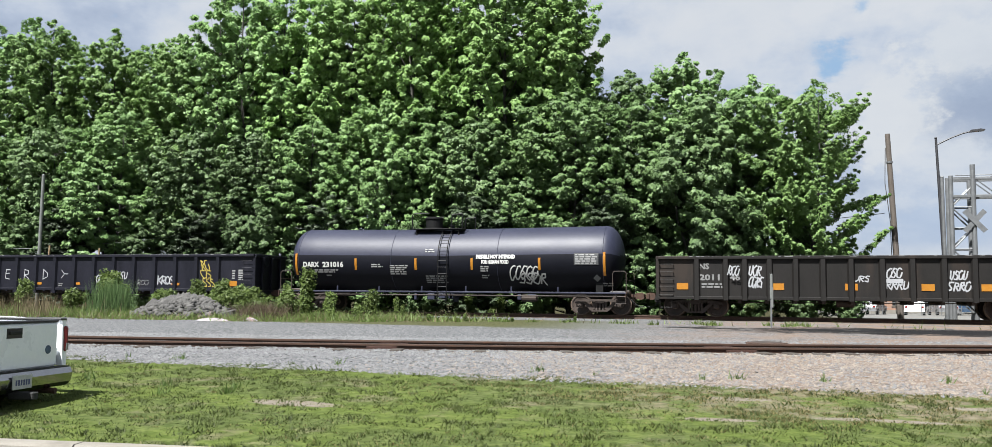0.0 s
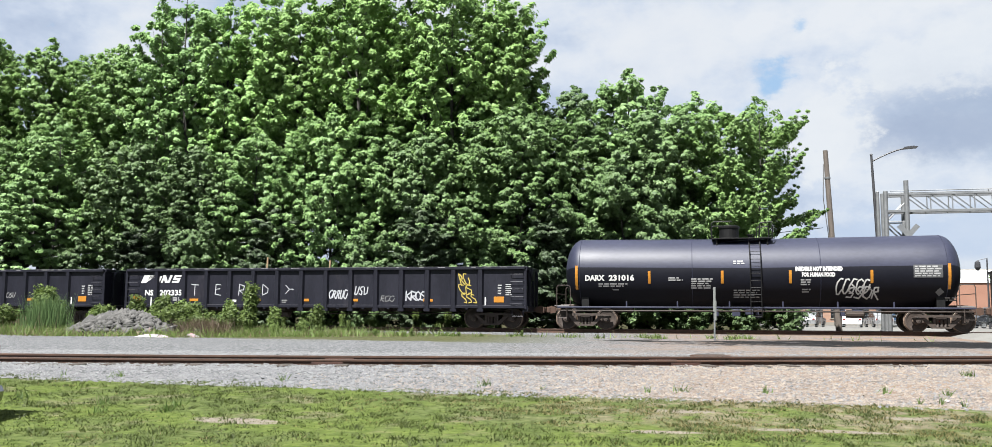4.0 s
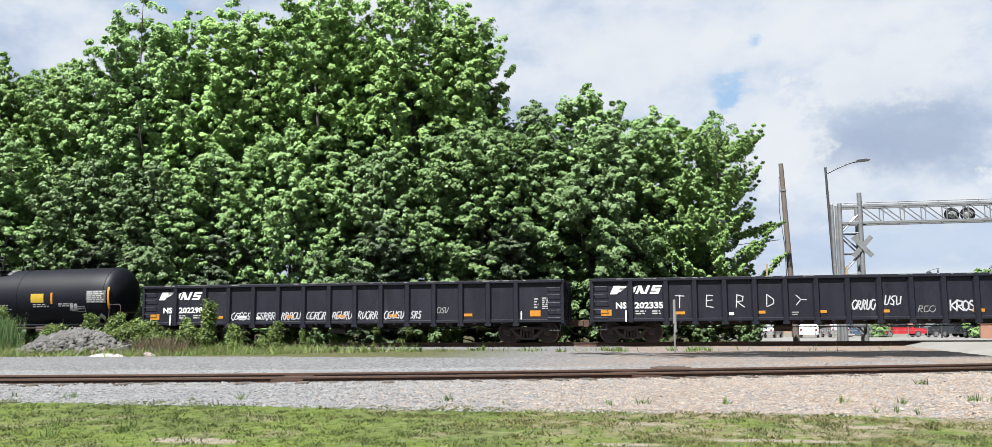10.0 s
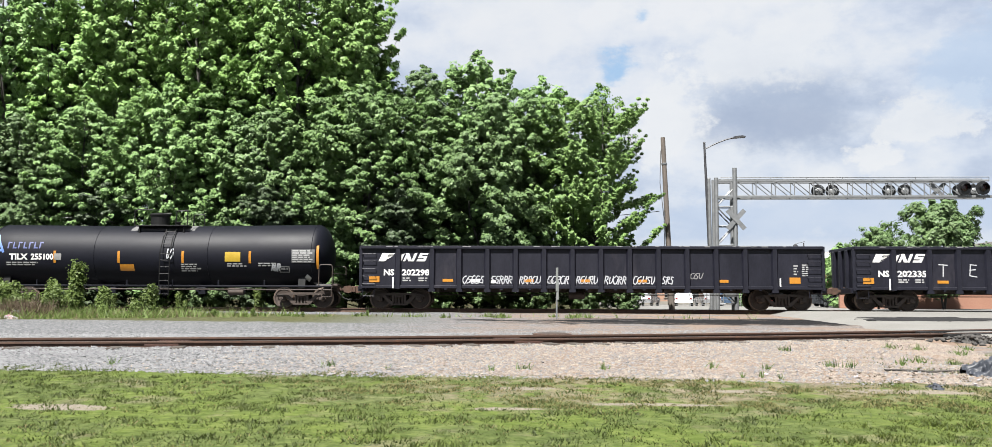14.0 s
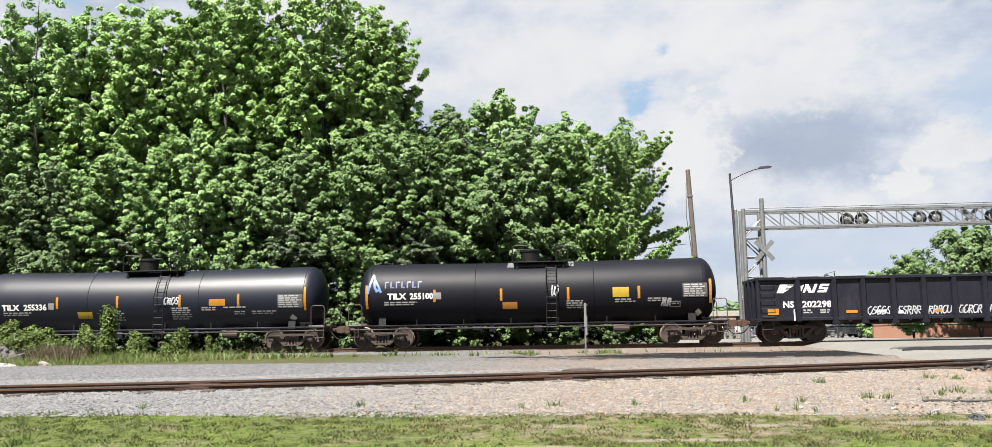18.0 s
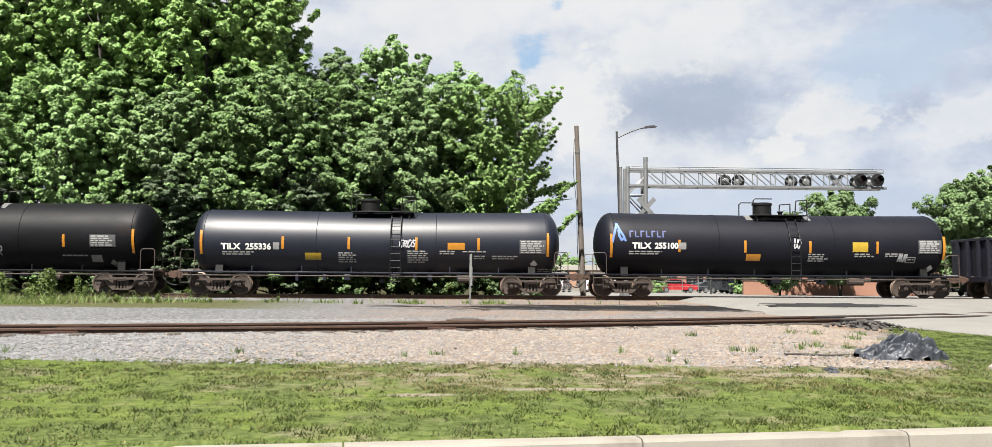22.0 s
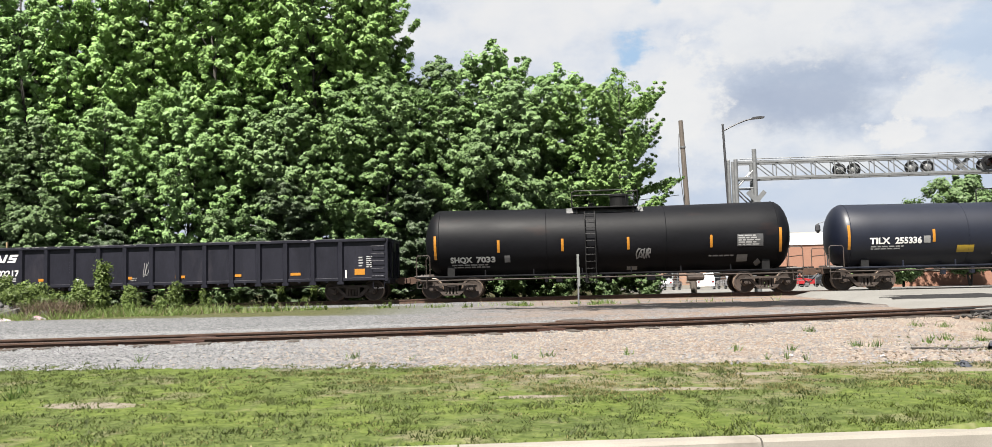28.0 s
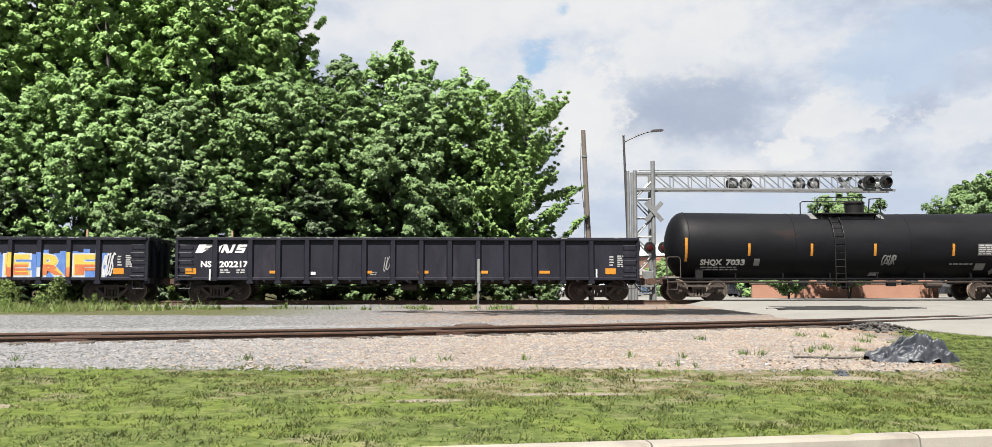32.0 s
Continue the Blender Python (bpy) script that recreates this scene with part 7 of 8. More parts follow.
    part("exhaust", Geo().tube((-0.6, 0.55, 0.17), (0.12, 0.62, 0.13), 0.035, n=10), RUST, root)
    part("rear_axle", Geo().tube((-0.72, -0.8, 0.36), (-0.72, 0.8, 0.36), 0.07, n=10), STEEL_DARK, root)
    part("chassis", Geo().box(-5.0, -0.1, -0.55, 0.55, 0.34, 0.50), STEEL_DARK, root)
    for cx in (-0.72, -4.5):
        for s in (-1, 1):
            w = part("wheel", Geo().lathe([(0.18, s * 0.72), (0.33, s * 0.72), (0.365, s * 0.75), (0.37, s * 0.84), (0.365, s * 0.93), (0.33, s * 0.96), (0.2, s * 0.95)], 28, "y", (cx, 0, 0.37)), RUBBER, root)
            part("rim", Geo().lathe([(0.21, s * 0.95), (0.19, s * 0.90), (0.06, s * 0.92), (0.02, s * 0.93)], 20, "y", (cx, 0, 0.37)), ALU, w)
    cab = [(-3.9, 1.04), (-3.35, 1.70), (-2.35, 1.72), (-2.12, 1.02)]
    part("cab", Geo().prism(cab, -0.84, 0.84), CAR_WHITE, root)
    win = [(-3.72, 1.10), (-3.3, 1.62), (-2.42, 1.63), (-2.25, 1.10)]
    part("side_glass", Geo().prism(win, -0.86, 0.86), GLASS_DARK, root)
    part("rear_glass", Geo().prism([(-2.30, 1.62), (-2.12, 1.12), (-2.10, 1.12), (-2.28, 1.62)], -0.68, 0.68), GLASS_DARK, root)
    part("bonnet", Geo().bevel_box(-5.3, -3.8, -0.88, 0.88, 0.75, 1.04, 0.06), CAR_WHITE, root)
    part("grille", Geo().box(-5.42, -5.36, -0.7, 0.7, 0.62, 0.92), CHROME, root)
    part("front_bumper", Geo().bevel_box(-5.55, -5.35, -0.98, 0.98, 0.36, 0.58, 0.03), CHROME, root)


build_pickup()


def lump(name, label, category, x, y, sx, sy, h, mat, seed, sharp=2.4, kind=""):
    """A crumpled heap: a dome broken into folds."""
    n, rnd = 64, random.Random(seed)
    v = []
    for j in range(n + 1):
        for i in range(n + 1):
            a, b = 2 * i / n - 1, 2 * j / n - 1
            d = min(1.0, math.hypot(a, b) + 0.25 * noise.noise((a * 2 + seed, b * 2, 0)))
            u, w = a * 0.8 + b * 0.6, b * 0.8 - a * 0.6
            fold = 1 - 2.2 * abs(noise.noise((u * sharp * 0.7 + seed, w * sharp * 1.6, 1.7))) + 0.45 * (1 - 2 * abs(noise.noise((w * sharp * 1.9, u * sharp * 1.5 + seed, 4.2))))
            z = h * max(0.0, (1 - d ** 2.2)) * (0.45 + 0.55 * fold) - 0.03 * d
            px, py = x + a * sx + 0.06 * noise.noise((a * 5, b * 5, seed)), y + b * sy
            v.append((px, py, ground_z(px, py) + (z if d < 0.99 else -0.06)))
    f = [(j * (n + 1) + i, j * (n + 1) + i + 1, (j + 1) * (n + 1) + i + 1, (j + 1) * (n + 1) + i) for j in range(n) for i in range(n)]
    ob = new(name, Geo().add(v, f).mesh(name, mat, mat is PLASTIC))
    return tagged(ob, label, category, kind=kind)


def rocks(name, label, seed, n, where, size, mat, category="stones"):
    """Many broken stones as one object."""
    rng = np.random.default_rng(seed)
    base = np.array([(1, 0, 0), (-1, 0, 0), (0, 1, 0), (0, -1, 0), (0, 0, 1), (0, 0, -1)], float)
    tri = np.array([(0, 2, 4), (2, 1, 4), (1, 3, 4), (3, 0, 4), (2, 0, 5), (1, 2, 5), (3, 1, 5), (0, 3, 5)])
    pts = np.array([where(rng) for _ in range(n)])
    sc = size * rng.uniform(0.45, 1.3, (n, 1, 1)) * rng.uniform(0.7, 1.3, (n, 1, 3)) * np.array([1, 1, 0.7])
    b = base[None] + rng.normal(0, 0.22, (n, 6, 3))
    ang = rng.uniform(0, 2 * math.pi, n)
    c, s = np.cos(ang), np.sin(ang)
    b = b * sc
    rot = np.stack([np.stack([c, -s, 0 * c], 1), np.stack([s, c, 0 * c], 1), np.stack([0 * c, 0 * c, 1 + 0 * c], 1)], 1)
    b = np.einsum("nij,nkj->nki", rot, b) + pts[:, None, :]
    v = b.reshape(-1, 3)
    if n > 5000:
        tri = tri[:4]
    f = (tri[None] + (np.arange(n) * 6)[:, None, None]).reshape(-1, 3)
    return tagged(new(name, np_mesh(name, v, f, mat)), label, category, kind="stuff")


ASPHALT_LUMP = material("broken_asphalt_lump", (0.01341, 0.01245, 0.01197), (0.05267, 0.04788, 0.04405), 0.95, 0, 6, 50, 0.4, per_piece=0.5)
RUBBLE_DARK = material("rubble_fines", (0.02155, 0.02059, 0.01915), (0.06224, 0.05985, 0.05746), 0.95, 0, 3, 30, 0.5)


def sheet(x, y, sx, sy, h):
    """A dark plastic sheet thrown down in a crumpled heap: two humps, sharp folds, a low tail on one side."""
    n = 100
    v = []
    for j in range(n + 1):
        for i in range(n + 1):
            a, b = 2 * i / n - 1, 2 * j / n - 1
            a2, b2 = a + 0.16 * noise.noise((a * 3, b * 3, 1.0)), b + 0.16 * noise.noise((a * 3, b * 3, 7.0))
            d = math.hypot(a2 * 0.95, b2) + 0.22 * noise.noise((a * 1.9, b * 1.9, 5.0)) + 0.06 * noise.noise((a * 7, b * 7, 2.0))
            dome = max(0.0, 1 - max(d, 0) ** 5.0)
            u, w = a2 * 0.75 + b2 * 0.65, b2 * 0.75 - a2 * 0.65
            rid = lambda p, q, k: 1 - 2.6 * abs(noise.noise((p, q, k)))
            tall = 0.36 + 0.42 * math.exp(-((a - 0.02) / 0.36) ** 2) + 0.40 * math.exp(-((a - 0.52) / 0.28) ** 2)
            z = h * dome * tall * (0.42 + 0.42 * rid(u * 1.3, w * 3.4, 1.3) + 0.30 * rid(u * 3.8, w * 2.2, 6.1)) + 0.05 * dome ** 0.5 * rid(u * 4.0, w * 8.0, 2.2)
            px = x + a * sx + 0.05 * noise.noise((a * 3, b * 3, 8.0))
            v.append((px, y + b * sy - 0.3 * z, ground_z(px, y + b * sy) + (z + 0.012 if d < 1.0 else -0.05)))
    f = [(j * (n + 1) + i, j * (n + 1) + i + 1, (j + 1) * (n + 1) + i + 1, (j + 1) * (n + 1) + i) for j in range(n) for i in range(n)]
    ob = new("plastic_sheet", Geo().add(v, f).mesh("plastic_sheet", PLASTIC, True))
    return tagged(ob, "crumpled dark grey plastic sheet on the grass", "plastic sheet")


SOIL = material("brown_soil_lump", (0.05104, 0.03926, 0.02945), (0.1021, 0.08247, 0.06282), 0.95, 0, 5, 40, 0.3, per_piece=0.3)


def build_clutter():
    sheet(6.95, 13.85, 0.68, 0.46, 0.43)
    lump("rubbish_scrap", "small crumpled grey plastic scrap on the grass", "litter", 5.05, 11.95, 0.09, 0.22, 0.06, PLASTIC, 8, 2.0)
    lump("asphalt_heap", "low heap of broken dark asphalt by the siding", "heap", 9.55, 20.6, 0.5, 0.4, 0.17, ASPHALT_LUMP, 5, 3.5)
    lump("debris_mound", "grey heap of broken concrete and gravel among weeds", "heap", -22.3, 31.6, 2.6, 1.3, 0.80, RUBBLE_DARK, 12, 2.6)
    lump("litter", "white and pink litter beside the rubble heap", "litter", -19.6, 29.4, 0.8, 0.3, 0.10, LITTER, 15, 4.0)
    lump("litter", "white plastic litter in the weeds", "litter", -18.3, 29.9, 0.35, 0.2, 0.12, LITTER, 16, 4.0)
    lump("litter", "white plastic bag on the rubble heap", "litter", -21.2, 30.9, 0.16, 0.12, 0.45, LITTER, 17, 3.0)
    lump("litter", "white plastic bag on the rubble heap", "litter", -20.6, 30.7, 0.12, 0.10, 0.28, LITTER, 18, 3.0)
    g = Geo()
    for k in range(7):
        a, b = (5.2 + 0.22 * k, 14.1 + 0.05 * math.sin(k * 1.7)), (5.2 + 0.22 * (k + 1), 14.1 + 0.05 * math.sin(k * 1.7 + 1.7))
        g.tube((a[0], a[1], ground_z(*a) + 0.02), (b[0], b[1], ground_z(*b) + 0.02), 0.02 - 0.001 * k, 0.019 - 0.001 * k, n=6, caps=False)
    tagged(new("dead_branch", g.mesh("dead_branch", BARK)), "dark dead branch lying beside the plastic sheet", "branch")
    for k, (x, y) in enumerate(((6.35, 13.75), (5.75, 12.4), (6.0, 12.35), (6.1, 13.0), (4.85, 12.7), (4.4, 13.0), (3.2, 13.2))):
        ob = new("litter", Geo().bevel_box(-0.04, 0.04, -0.03, 0.03, 0, 0.02, 0.008).mesh("litter", LITTER))
        ob.matrix_basis = pose(x, y, ground_z(x, y) + 0.015, 12, 8, 50 * k)
        tagged(ob, "small pale scrap of litter on the grass", "litter", group="scraps on the lawn")

    def heap(rng):
        a, r = rng.uniform(0, 2 * math.pi), rng.random() ** 0.6
        x, y = -22.3 + 2.5 * r * math.cos(a), 31.6 + 1.25 * r * math.sin(a)
        return (x, y, ground_z(x, y) + 0.80 * max(0, 1 - r ** 1.7) + 0.08)

    rocks("rubble_stones", "broken concrete lumps on the heap", 21, 1500, heap, 0.15, RUBBLE, "rubble")
    for k, (x, y, s) in enumerate(((-19.9, 31.0, 0.34), (-19.3, 31.3, 0.26), (-21.2, 30.7, 0.22), (-18.6, 30.9, 0.24))):
        ob = new("concrete_block", Geo().bevel_box(-s, s, -s * 0.6, s * 0.6, 0, s * 1.1, 0.03).mesh("concrete_block", RUBBLE))
        ob.matrix_basis = pose(x, y, ground_z(x, y) - 0.03, 8, -12 + 7 * k, 30 * k)
        tagged(ob, "broken concrete block leaning in the weeds", "concrete block")

    def asph(rng):
        a, r = rng.uniform(0, 2 * math.pi), rng.random() ** 0.6
        x, y = 9.5 + 1.0 * r * math.cos(a), 20.4 + 0.7 * r * math.sin(a)
        return (x, y, ground_z(x, y) + 0.16 * max(0, 1 - r) + 0.02)

    rocks("asphalt_lumps", "scattered lumps of broken asphalt", 22, 110, asph, 0.055, ASPHALT_LUMP, "rubble")

    def dirt(rng):
        x, y = rng.normal(6.0, 1.0), rng.normal(13.6, 0.7)
        return (x, y, ground_z(x, y) + 0.01)

    rocks("dirt_lumps", "clods and scraps on the bare earth by the plastic sheet", 23, 150, dirt, 0.03, SOIL, "rubble")


def build_ramp():
    """The paved corner by the crossing road: a pale kerb round brick paving."""
    root = thing("corner_ramp", "brick-paved kerb ramp with a pale concrete rim at the street corner", "pavement", kind="structure")
    rim = [(7.42, 12.31), (9.24, 14.81), (10.36, 15.66), (12.4, 16.5)]
    for (x0, y0), (x1, y1) in zip(rim, rim[1:]):
        d = math.hypot(x1 - x0, y1 - y0)
        for k in range(3):
            m = pose(x0 + (x1 - x0) * k / 3, y0 + (y1 - y0) * k / 3, ground_z(x0, y0) - 0.05, 0, 0, math.degrees(math.atan2(y1 - y0, x1 - x0)))
            part("rim_stone", Geo().bevel_box(0.003, d / 3 - 0.003, -0.27, 0.0, 0, 0.10, 0.012, m), CONCRETE, root)
    inside = lambda x, y: x > 7.42 + (12.31 - y) * 0.31 and y < 12.31 + (x - 7.42) * 1.374 - 0.40 and y < 15.4 + (x - 10.36) * 0.42
    brick = Geo().bevel_box(0.003, 0.203, 0.003, 0.103, 0, 0.03, 0.004).mesh("paver", BRICK_PAVER)
    bed, n = Geo(), 0
    for j in range(60):
        for i in range(22):
            x, y = 7.5 + i * 0.206 + (0.103 if j % 2 else 0), 10.4 + j * 0.106
            if inside(x + 0.1, y + 0.05) and inside(x, y):
                z = ground_z(x + 0.1, y + 0.05)
                bed.box(x - 0.02, x + 0.22, y - 0.02, y + 0.12, z - 0.06, z + 0.016)
                if n < 300:
                    part("paver", brick, BRICK_PAVER, root, at=pose(x, y, z - 0.002))
                    n += 1
                else:
                    bed.box(x, x + 0.2, y, y + 0.1, z, z + 0.028)
    part("bed", bed, BRICK_PAVER, root, "brick paving bed")
    # low pale kerb where the lawn meets the crossing road
    kb = thing("road_kerb", "low pale concrete kerb between lawn and crossing road", "kerb", kind="structure")
    for k in range(6):
        y0, y1 = 16.6 + 0.95 * k, 16.6 + 0.95 * (k + 1)
        f = lambda y: 11.75 + 0.13 * (y - 17.0)
        m = pose(f(y0), y0, ground_z(f(y0), y0) - 0.04, 0, 0, math.degrees(math.atan2(y1 - y0, f(y1) - f(y0))))
        part("kerb_stone", Geo().bevel_box(0.004, 0.95, -0.10, 0.10, 0, 0.10, 0.015, m), CONCRETE, kb)


build_ramp()
LITTER = material("pale_litter", (0.158, 0.1341, 0.1389), (0.2633, 0.2586, 0.2586), 0.7, 0, 6, 40, 0.1, stain=(0.2552, 0.1374, 0.1571), stain_at=0.52)
build_clutter()

# ---------------------------------------------------------------- grass, weeds, stones


def blades(name, label, seed, pts, height, width, mat, lean=0.5, category="grass", tufted=0.0):
    """Single bent blades standing at points; tufted: how much taller they stand in tufts."""
    rng = np.random.default_rng(seed)
    n = len(pts)
    a = rng.uniform(0, 2 * math.pi, n)
    h = height * rng.uniform(0.5, 1.4, n)
    if tufted:
        h *= np.array([1 + tufted * (noise.noise((x * 7, y * 5, 3.0)) + 0.7 * noise.noise((x * 2.3, y * 2.3, 8.0))) for x, y, z in pts]).clip(0.25, 3.0)
    w = width * rng.uniform(0.7, 1.3, n)
    la = rng.uniform(0, 2 * math.pi, n)
    k = lean * h * rng.uniform(0.2, 1.0, n)
    c, s = np.cos(a) * w / 2, np.sin(a) * w / 2
    z0 = pts[:, 2] - 0.01
    v = np.stack([np.stack([pts[:, 0] - c, pts[:, 1] - s, z0], 1), np.stack([pts[:, 0] + c, pts[:, 1] + s, z0], 1), np.stack([pts[:, 0] + np.cos(la) * k, pts[:, 1] + np.sin(la) * k, z0 + h], 1)], 1).reshape(-1, 3)
    f = np.arange(3 * n).reshape(n, 3)
    return tagged(new(name, np_mesh(name, v, f, mat)), label, category, kind="stuff")


def build_green():
    rng = np.random.default_rng(31)

    def field(n, x0, x1, y0, y1, keep):
        out = []
        xy = np.stack([rng.uniform(x0, x1, n), rng.uniform(y0, y1, n)], 1)
        u = rng.random(n)
        for (x, y), q in zip(xy, u):
            if y > kerb_y(x) + 0.06 and q < keep(x, y):
                out.append((x, y, ground_z(x, y)))
        return np.array(out)

    def dry_zone(x, y):
        return smooth(-4.0, 0.0, x) * smooth(7.6, 6.0, x) * smooth(9.6, 10.8, y - 0.25 * max(0.0, x - 2)) * smooth(-0.15, 0.25, noise.noise((x * 0.9, y * 1.5, 27.0)) + 0.4 * noise.noise((x * 3, y * 4, 7.0)))

    def bare(x, y):
        """How thick the turf stands: worn spots and the ragged edge to the gravel."""
        e = 12.5 + 4.6 * smooth(6.9, 8.2, x) + 4.4 * smooth(8.0, 11.0, x) + 0.9 * noise.noise((x * 0.5, 3.0, 0.0)) + 0.35 * noise.noise((x * 2.0, 5.0, 0.0))
        worn = noise.noise((x * 0.55, y * 0.9, 2.0)) + 0.5 * noise.noise((x * 1.7, y * 2.2, 6.0))
        k = smooth(0.55, 0.25, worn)
        if x > 7.42 + max(0.0, (12.31 - y) * 0.31) and y < 12.31 + (x - 7.42) * 1.374 and y < 15.7 + (x - 10.36) * 0.42:
            return 0.0
        for sx, sy, rx, ry in WORN:
            k *= 1 - 0.9 * smooth(1.3, 0.6, ((x - sx) / rx) ** 2 + ((y - sy) / ry) ** 2)
        if x > 3.5:
            k *= 1 - 0.65 * smooth(11.6, 12.6, y) * smooth(3.5, 4.6, x) * smooth(7.4, 6.8, x)
        k *= 1 - 0.55 * dry_zone(x, y)
        island = 0.5 * smooth(5.0, 5.8, x) * smooth(8.4, 7.4, x) * smooth(13.2, 14.2, y) * smooth(16.6, 15.4, y) * smooth(-0.05, 0.25, noise.noise((x * 1.4, y * 1.2, 12.0)) + 0.1)
        return max(island, (0.3 + 0.7 * k) * smooth(e + 0.15, e - 0.35, y))

    p = np.concatenate([field(270000, -15.5, 13.0, 5.4, 13.4, bare), field(80000, 5.0, 12.2, 13.4, 22.2, bare)])
    blades("lawn", "short patchy green lawn with dry spots", 32, p, 0.026, 0.018, GRASS, 1.3, tufted=1.5)
    dryp = lambda x, y: bare(x, y) * smooth(-4.5, -0.5, x + 2.5 * noise.noise((x * 0.4, y * 0.6, 21.0))) * smooth(8.0, 5.0, x) * smooth(9.0, 10.4, y + 0.9 * noise.noise((x * 0.7, y, 23.0))) * smooth(-0.35, 0.15, noise.noise((x * 1.1, y * 1.6, 27.0)))
    tan = lambda x, y: 0.5 * bare(x, y) * smooth(0.0, 0.4, noise.noise((x * 2.6, y * 3.4, 61.0)) + 0.6 * noise.noise((x * 0.6, y * 0.9, 63.0)))
    p = np.concatenate([field(150000, -5.0, 8.5, 8.0, 13.2, dryp), field(110000, -15.5, 9.0, 5.4, 13.2, tan)])
    blades("dry_lawn", "dry tan blades in the worn part of the lawn", 37, p, 0.022, 0.017, DRY_LAWN, 1.6, tufted=1.2)
    fresh = lambda x, y: bare(x, y) * smooth(0.3, -0.5, y - 9.0 - 0.5 * (x - 2.4) + 0.7 * noise.noise((x * 0.8, y, 41.0))) * smooth(0.2, 2.6, x + noise.noise((x, y * 2, 44.0)))
    p = field(60000, 0.0, 9.5, 6.5, 14.0, fresh)
    blades("fresh_lawn", "fresh bright green grass near the kerb", 39, p, 0.028, 0.018, GRASS_FRESH, 1.2, tufted=1.2)
    p = np.concatenate([field(22000, -15.5, 13.0, 5.4, 13.0, lambda x, y: bare(x, y) * smooth(0.26, 0.46, noise.noise((x * 0.55, y * 1.5, 9.0)) + 0.5 * noise.noise((x * 1.9, y * 3.0, 4.0)) + 0.12 * smooth(2.0, -2.0, x) + 0.22 * smooth(0.9, 0.2, abs(y - 10.4 - 0.12 * x)) * smooth(1.0, -3.0, x))), field(26000, -15.5, 13.0, 5.4, 13.2, lambda x, y: bare(x, y) * smooth(0.18, 0.42, noise.noise((x * 4.2, y * 4.6, 71.0)) + 0.35 * noise.noise((x * 1.1, y * 1.6, 73.0))))])
    blades("lawn_clumps", "taller dark grass clumps in the lawn", 33, p, 0.030, 0.016, CLUMP, 1.5)
    # single tufts of weed along the edge of the gravel
    tr = random.Random(77)

    spots = [(2.55, 14.05, 2, 1.0), (4.56, 14.61, 2, 1.3), (4.8, 14.5, 1, 1.2), (4.62, 17.45, 1, 1.5), (6.98, 18.5, 1, 2.0), (7.4, 18.3, 0, 1.6), (6.42, 15.86, 1, 2.2), (6.9, 15.6, 0, 1.5), (5.9, 15.2, 1, 1.4), (-3.2, 13.3, 0, 1.4), (-0.3, 13.4, 1, 1.3), (7.8, 17.4, 1, 2.0), (8.5, 18.6, 0, 1.6), (0.9, 13.6, 0, 1.0), (-9.2, 12.9, 1, 1.2), (-6.4, 13.1, 0, 0.8), (3.4, 14.0, 1, 1.1)]
    spots += [(tr.uniform(-14, 7), 12.9 + tr.uniform(-0.3, 0.5), k % 3, tr.uniform(0.3, 0.8)) for k in range(7)]
    spots += [(tr.uniform(-9, -5.4), tr.uniform(8.6, 10.6), k % 3, tr.uniform(0.6, 1.0)) for k in range(8)]
    q = []
    for x, y, k, sc in spots:
        for _ in range(int(24 * sc)):
            a, b = x + tr.gauss(0, 0.035 * sc), y + tr.gauss(0, 0.07 * sc)
            q.append((a, b, ground_z(a, b)))
    blades("gravel_weeds", "small green weed tufts at the edge of the gravel", 34, np.array(q), 0.12, 0.018, WEED, 0.9, "weeds")
    # the weedy verge before the far track, thick on the left
    thick = lambda x: smooth(-7.0, -19.0, x)

    def verge(x, y):
        mid = 34.6 - 1.9 * thick(x)
        wide = 0.7 + 2.9 * thick(x)
        e = abs(y - mid) / wide
        return smooth(1.1, 0.6, e + 0.5 * noise.noise((x * 0.5, y * 0.5, 1.0))) * (0.07 + 0.93 * thick(x)) * smooth(0.0, 0.25, noise.noise((x * 0.75, y * 0.8, 8.0)) + 0.5 * noise.noise((x * 2.6, y * 1.6, 3.0)) + 0.8 * thick(x) - 0.05)

    p = field(110000, -42, 8, 28.5, 37.8, verge)
    blades("verge_grass", "rank grass and weeds before the far track", 35, p, 0.21, 0.035, WEED_PALE, 1.3, "grass", tufted=1.6)
    p = field(36000, -42, 6, 28.5, 37.4, verge)
    blades("verge_straw", "yellowing blades in the rank verge", 38, p, 0.19, 0.03, STRAW, 1.2, "grass", tufted=1.4)
    p = field(7000, -40, -22, 29.5, 37.0, lambda x, y: smooth(0.0, 0.4, noise.noise((x * 0.3, y * 0.3, 5.0))))
    blades("dry_grass", "tall pale dry grass among the weeds", 36, p, 0.8, 0.025, STRAW, 0.3, "grass")
    # leafy weeds, each a plant of its own
    rnd = random.Random(40)

    def weed(seed, h, spread, n):
        r = np.random.default_rng(seed)
        ob = thing("weed_plant", "tall leafy green weed before the far track", "weed", group="weeds by the far track")
        g = Geo()
        cs = []
        for k in range(n):
            a, q = rnd.uniform(0, 6.28), rnd.uniform(0.1, 1) * spread
            tip = Vector((q * math.cos(a), q * math.sin(a), h * rnd.uniform(0.6, 1.0)))
            g.tube((q * 0.2 * math.cos(a), q * 0.2 * math.sin(a), -0.05), tip, 0.012, 0.005, n=4, caps=False)
            for t in (0.3, 0.5, 0.7, 0.85, 1.0):
                cs.append(tip * t)
        part("stems", g, WEED, ob)
        v, f = leaf_cloud(r, np.array([c[:] for c in cs]), np.full(len(cs), 0.20 * h ** 0.5), 44, 0.085 * h ** 0.5, 0.9)
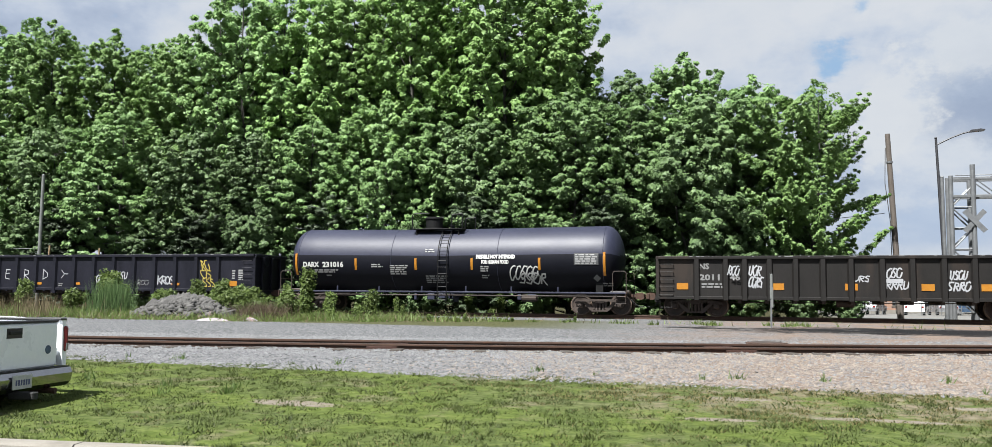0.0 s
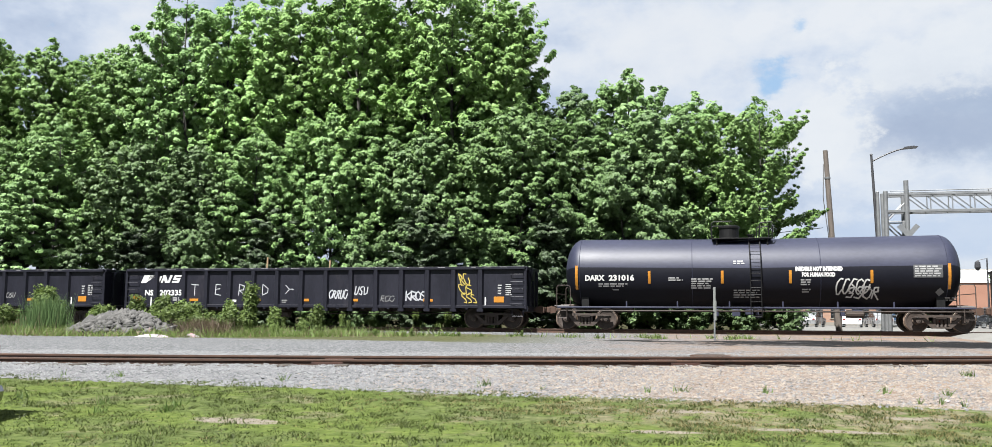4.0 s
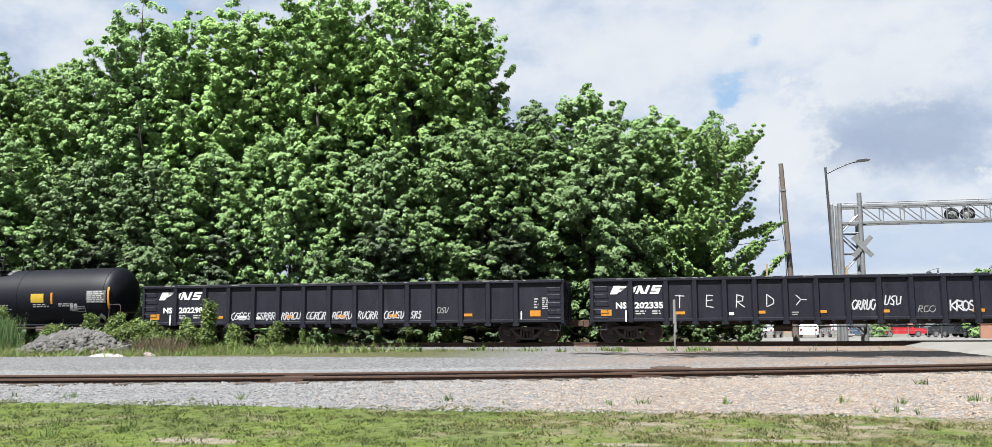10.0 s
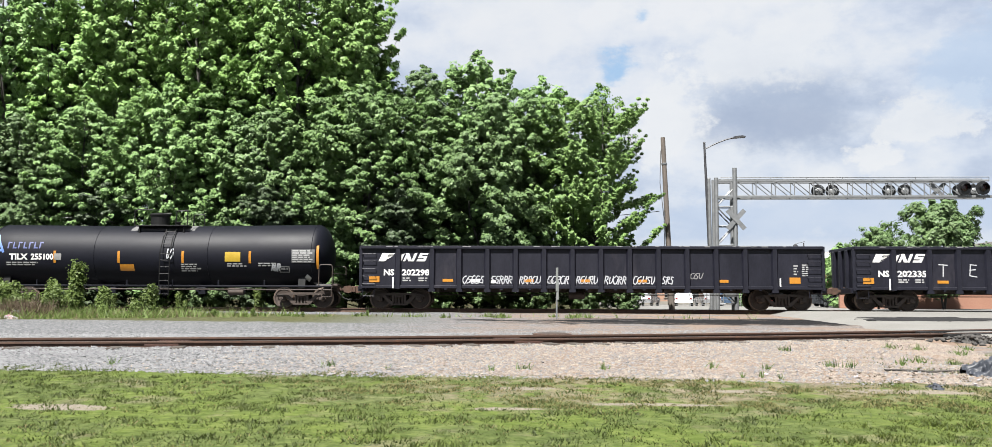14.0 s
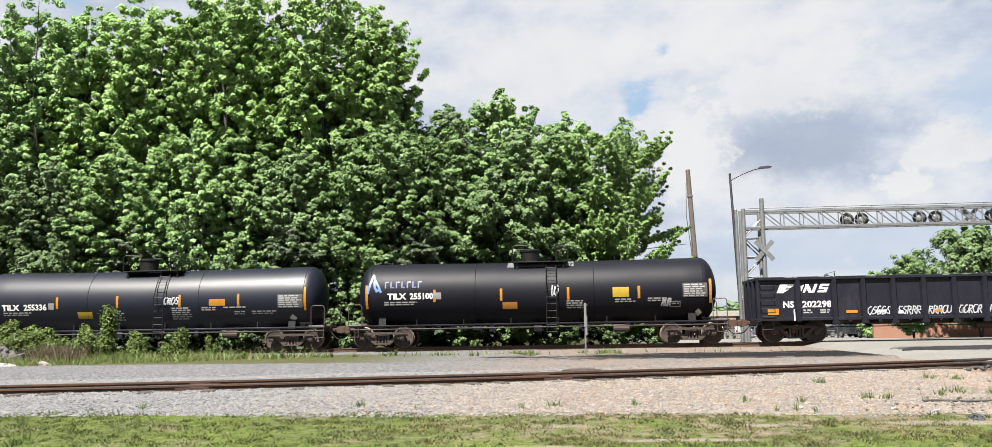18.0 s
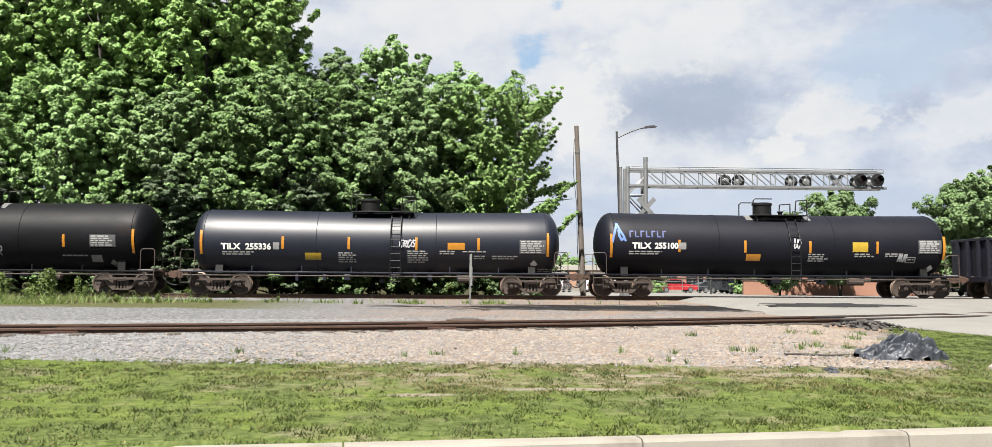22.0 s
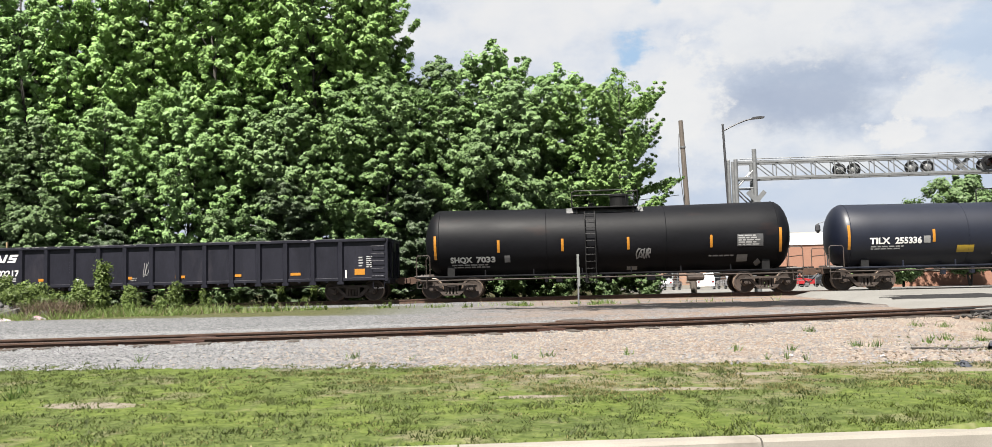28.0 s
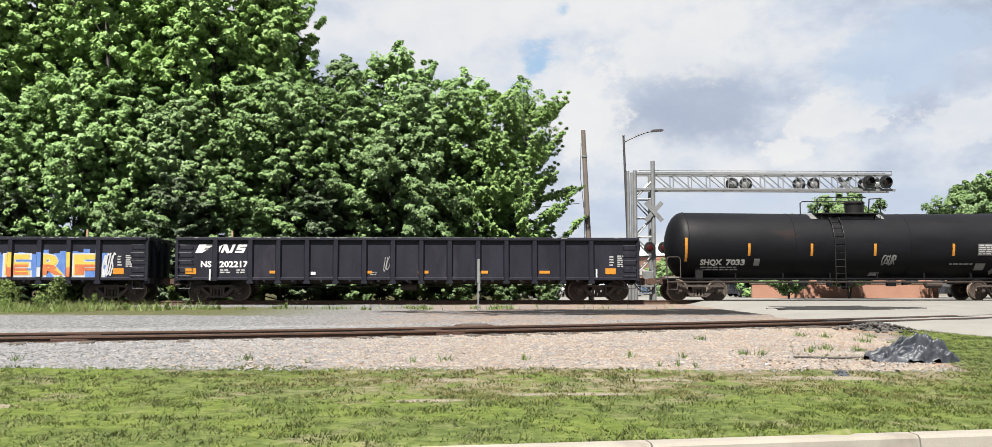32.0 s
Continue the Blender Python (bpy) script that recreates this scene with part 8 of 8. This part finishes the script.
        part("leaves", np_mesh("leaves", v, f, WEED_PALE), WEED_PALE, ob)
        return ob

    kinds = [weed(50, 1.5, 0.4, 7), weed(51, 1.1, 0.6, 9), weed(52, 1.9, 0.35, 7)]
    spots = [(-17.3, 32.4, 2, 1.0), (-20.6, 32.8, 1, 1.15), (-19.6, 32.3, 0, 0.8), (-21.6, 33.2, 0, 1.0), (-18.4, 32.9, 1, 1.0), (-16.4, 32.6, 0, 0.7), (-14.6, 32.8, 0, 0.75), (-15.4, 33.2, 1, 0.5), (-13.4, 33.0, 2, 0.3), (-12.4, 33.3, 1, 0.25),
             (-18.9, 33.6, 2, 0.7), (-22.4, 34.0, 1, 1.2), (-24.6, 33.6, 1, 1.0), (-26.9, 33.0, 2, 0.9), (-27.5, 33.6, 0, 1.2), (-30.0, 34.0, 1, 1.0), (-33.0, 34.2, 0, 1.0), (-11.0, 33.6, 0, 0.2), (-9.2, 34.0, 1, 0.16), (-6.8, 34.4, 0, 0.15), (-17.9, 31.9, 1, 0.8), (-16.0, 31.9, 1, 0.4)]
    for i, (x, y, k, s) in enumerate(spots):
        m = pose(x, y, ground_z(x, y), 0, 0, i * 67 % 360) @ Matrix.Scale(s, 4)
        copy_thing(kinds[k], m)
    q = []
    for i in range(34):
        x = rnd.uniform(-20, 3.5)
        y, sc = 34.5 - 1.6 * thick(x) + rnd.gauss(0, 0.55), rnd.uniform(0.3, 1.0)
        for _ in range(int(70 * sc)):
            a, b = x + rnd.gauss(0, 0.22 * sc), y + rnd.gauss(0, 0.2 * sc)
            q.append((a, b, ground_z(a, b)))
    blades("verge_tufts", "green weed tufts along the far ballast", 57, np.array(q), 0.17, 0.035, WEED_PALE, 1.0, "weeds")
    for i in range(9):
        x, y = rnd.uniform(-30, 3.0), rnd.uniform(43.4, 45.2)
        copy_thing(kinds[rnd.randrange(3)], pose(x, y, ground_z(x, y), 0, 0, rnd.uniform(0, 360)) @ Matrix.Scale(rnd.uniform(0.3, 0.65), 4))
    for k, (x, y) in enumerate(((-23.8, 34.4), (-25.8, 34.6), (-29.0, 34.9))):
        kinds[k].matrix_basis = pose(x, y, ground_z(x, y), 0, 0, 40 * k)
    # a spiky green clump and a brown brush pile beside the rubble
    q = np.array([(-26.6 + rng.normal(0, 0.35), 32.4 + rng.normal(0, 0.3), 0) for _ in range(1500)])
    q[:, 2] = [ground_z(x, y) for x, y, _ in q]
    blades("broom_shrub", "spiky dark green broom shrub beside the rubble heap", 53, q, 1.25, 0.03, LEAF_DEEP, 0.35, "shrub")
    n = 46
    cs = np.stack([rng.uniform(-21.6, -18.9, n), rng.uniform(31.6, 33.2, n), 0.9 + rng.uniform(0.0, 0.9, n)], 1)
    cs[:, 2] -= 0.35 * np.abs(cs[:, 0] + 20.3)
    v, f = leaf_cloud(rng, cs, rng.uniform(0.2, 0.42, n), 110, 0.10, 0.8)
    tagged(new("vine_thicket", np_mesh("vine_thicket", v, f, WEED_PALE)), "bright green vines over the rubble heap", "vines", kind="stuff")
    q = np.array([(-18.6 + rng.normal(0, 0.55), 31.2 + rng.normal(0, 0.35), 0) for _ in range(1600)])
    q[:, 2] = [ground_z(x, y) for x, y, _ in q]
    blades("brush_pile", "heap of dead brown brush in the weeds", 54, q, 0.55, 0.025, STRAW_DARK, 0.9, "brush")

    def bed(rng):
        while True:
            x, y = rng.uniform(-19, 7), rng.uniform(12.2, 27)
            n, _ = near_track(x)
            if y < n + 4.5 and rng.random() > 0.80 * smooth(-6, 1, x):
                return (x, y, ground_z(x, y) + 0.006)

    rocks("ballast", "pale grey crushed ballast stones", 55, 56000, bed, 0.024, STONE, "gravel")

    def sand(rng):
        while True:
            x, y = rng.uniform(-7, 8.5), rng.uniform(12.4, 21)
            n, _ = near_track(x)
            if y < n - 0.9 and (x < 6.9 or y > 16) and rng.random() < smooth(-7, -1, x):
                return (x, y, ground_z(x, y) + 0.003)

    rocks("sandy_pebbles", "tan and grey pebbles in the sandy gravel", 56, 32000, sand, 0.020, PEBBLE, "gravel")


PEBBLE = material("tan_pebble", (0.06224, 0.05027, 0.0407), (0.1724, 0.1436, 0.1197), 0.9, 0, 8, 60, 0.2, per_piece=0.4)
STRAW_DARK = leaf_material("dead_brush", (0.03926, 0.02748, 0.01767), (0.09425, 0.07069, 0.04711), 0.2)
build_green()


# ---------------------------------------------------------------- what moves
def travel(t):
    """How far the train has rolled from its place at 13 s; it slows down a little, unevenly."""
    uneven = np.interp(t, (0, 0.5, 1, 2, 4.5, 6, 8, 13, 18, 21, 24, 26, 28.5, 30, 32), (0.30, 0.13, 0.08, 0.03, -0.08, -0.10, 0.05, 0.06, 0.03, 0.0, 0.02, -0.08, -0.12, 0.02, 0.22))
    return -53.3 + 4.16 * t - 0.005 * t * t - 0.0075 * max(0.0, t - 24.0) ** 2 + float(uneven)


def motions():
    for car, u in TRAIN:
        walk(car, [(k / 2, pose(u + travel(k / 2), FAR_Y, RAIL_Z)) for k in range(65)])
    steps = [k * 4 / 30 for k in range(241)]
    for w, x in WHEELS:
        rows = [(t, pose(x, 0, WHEEL_R, 0, math.degrees(travel(t) / WHEEL_R) % 360, 0)) for t in steps]
        walk(w, rows)


motions()
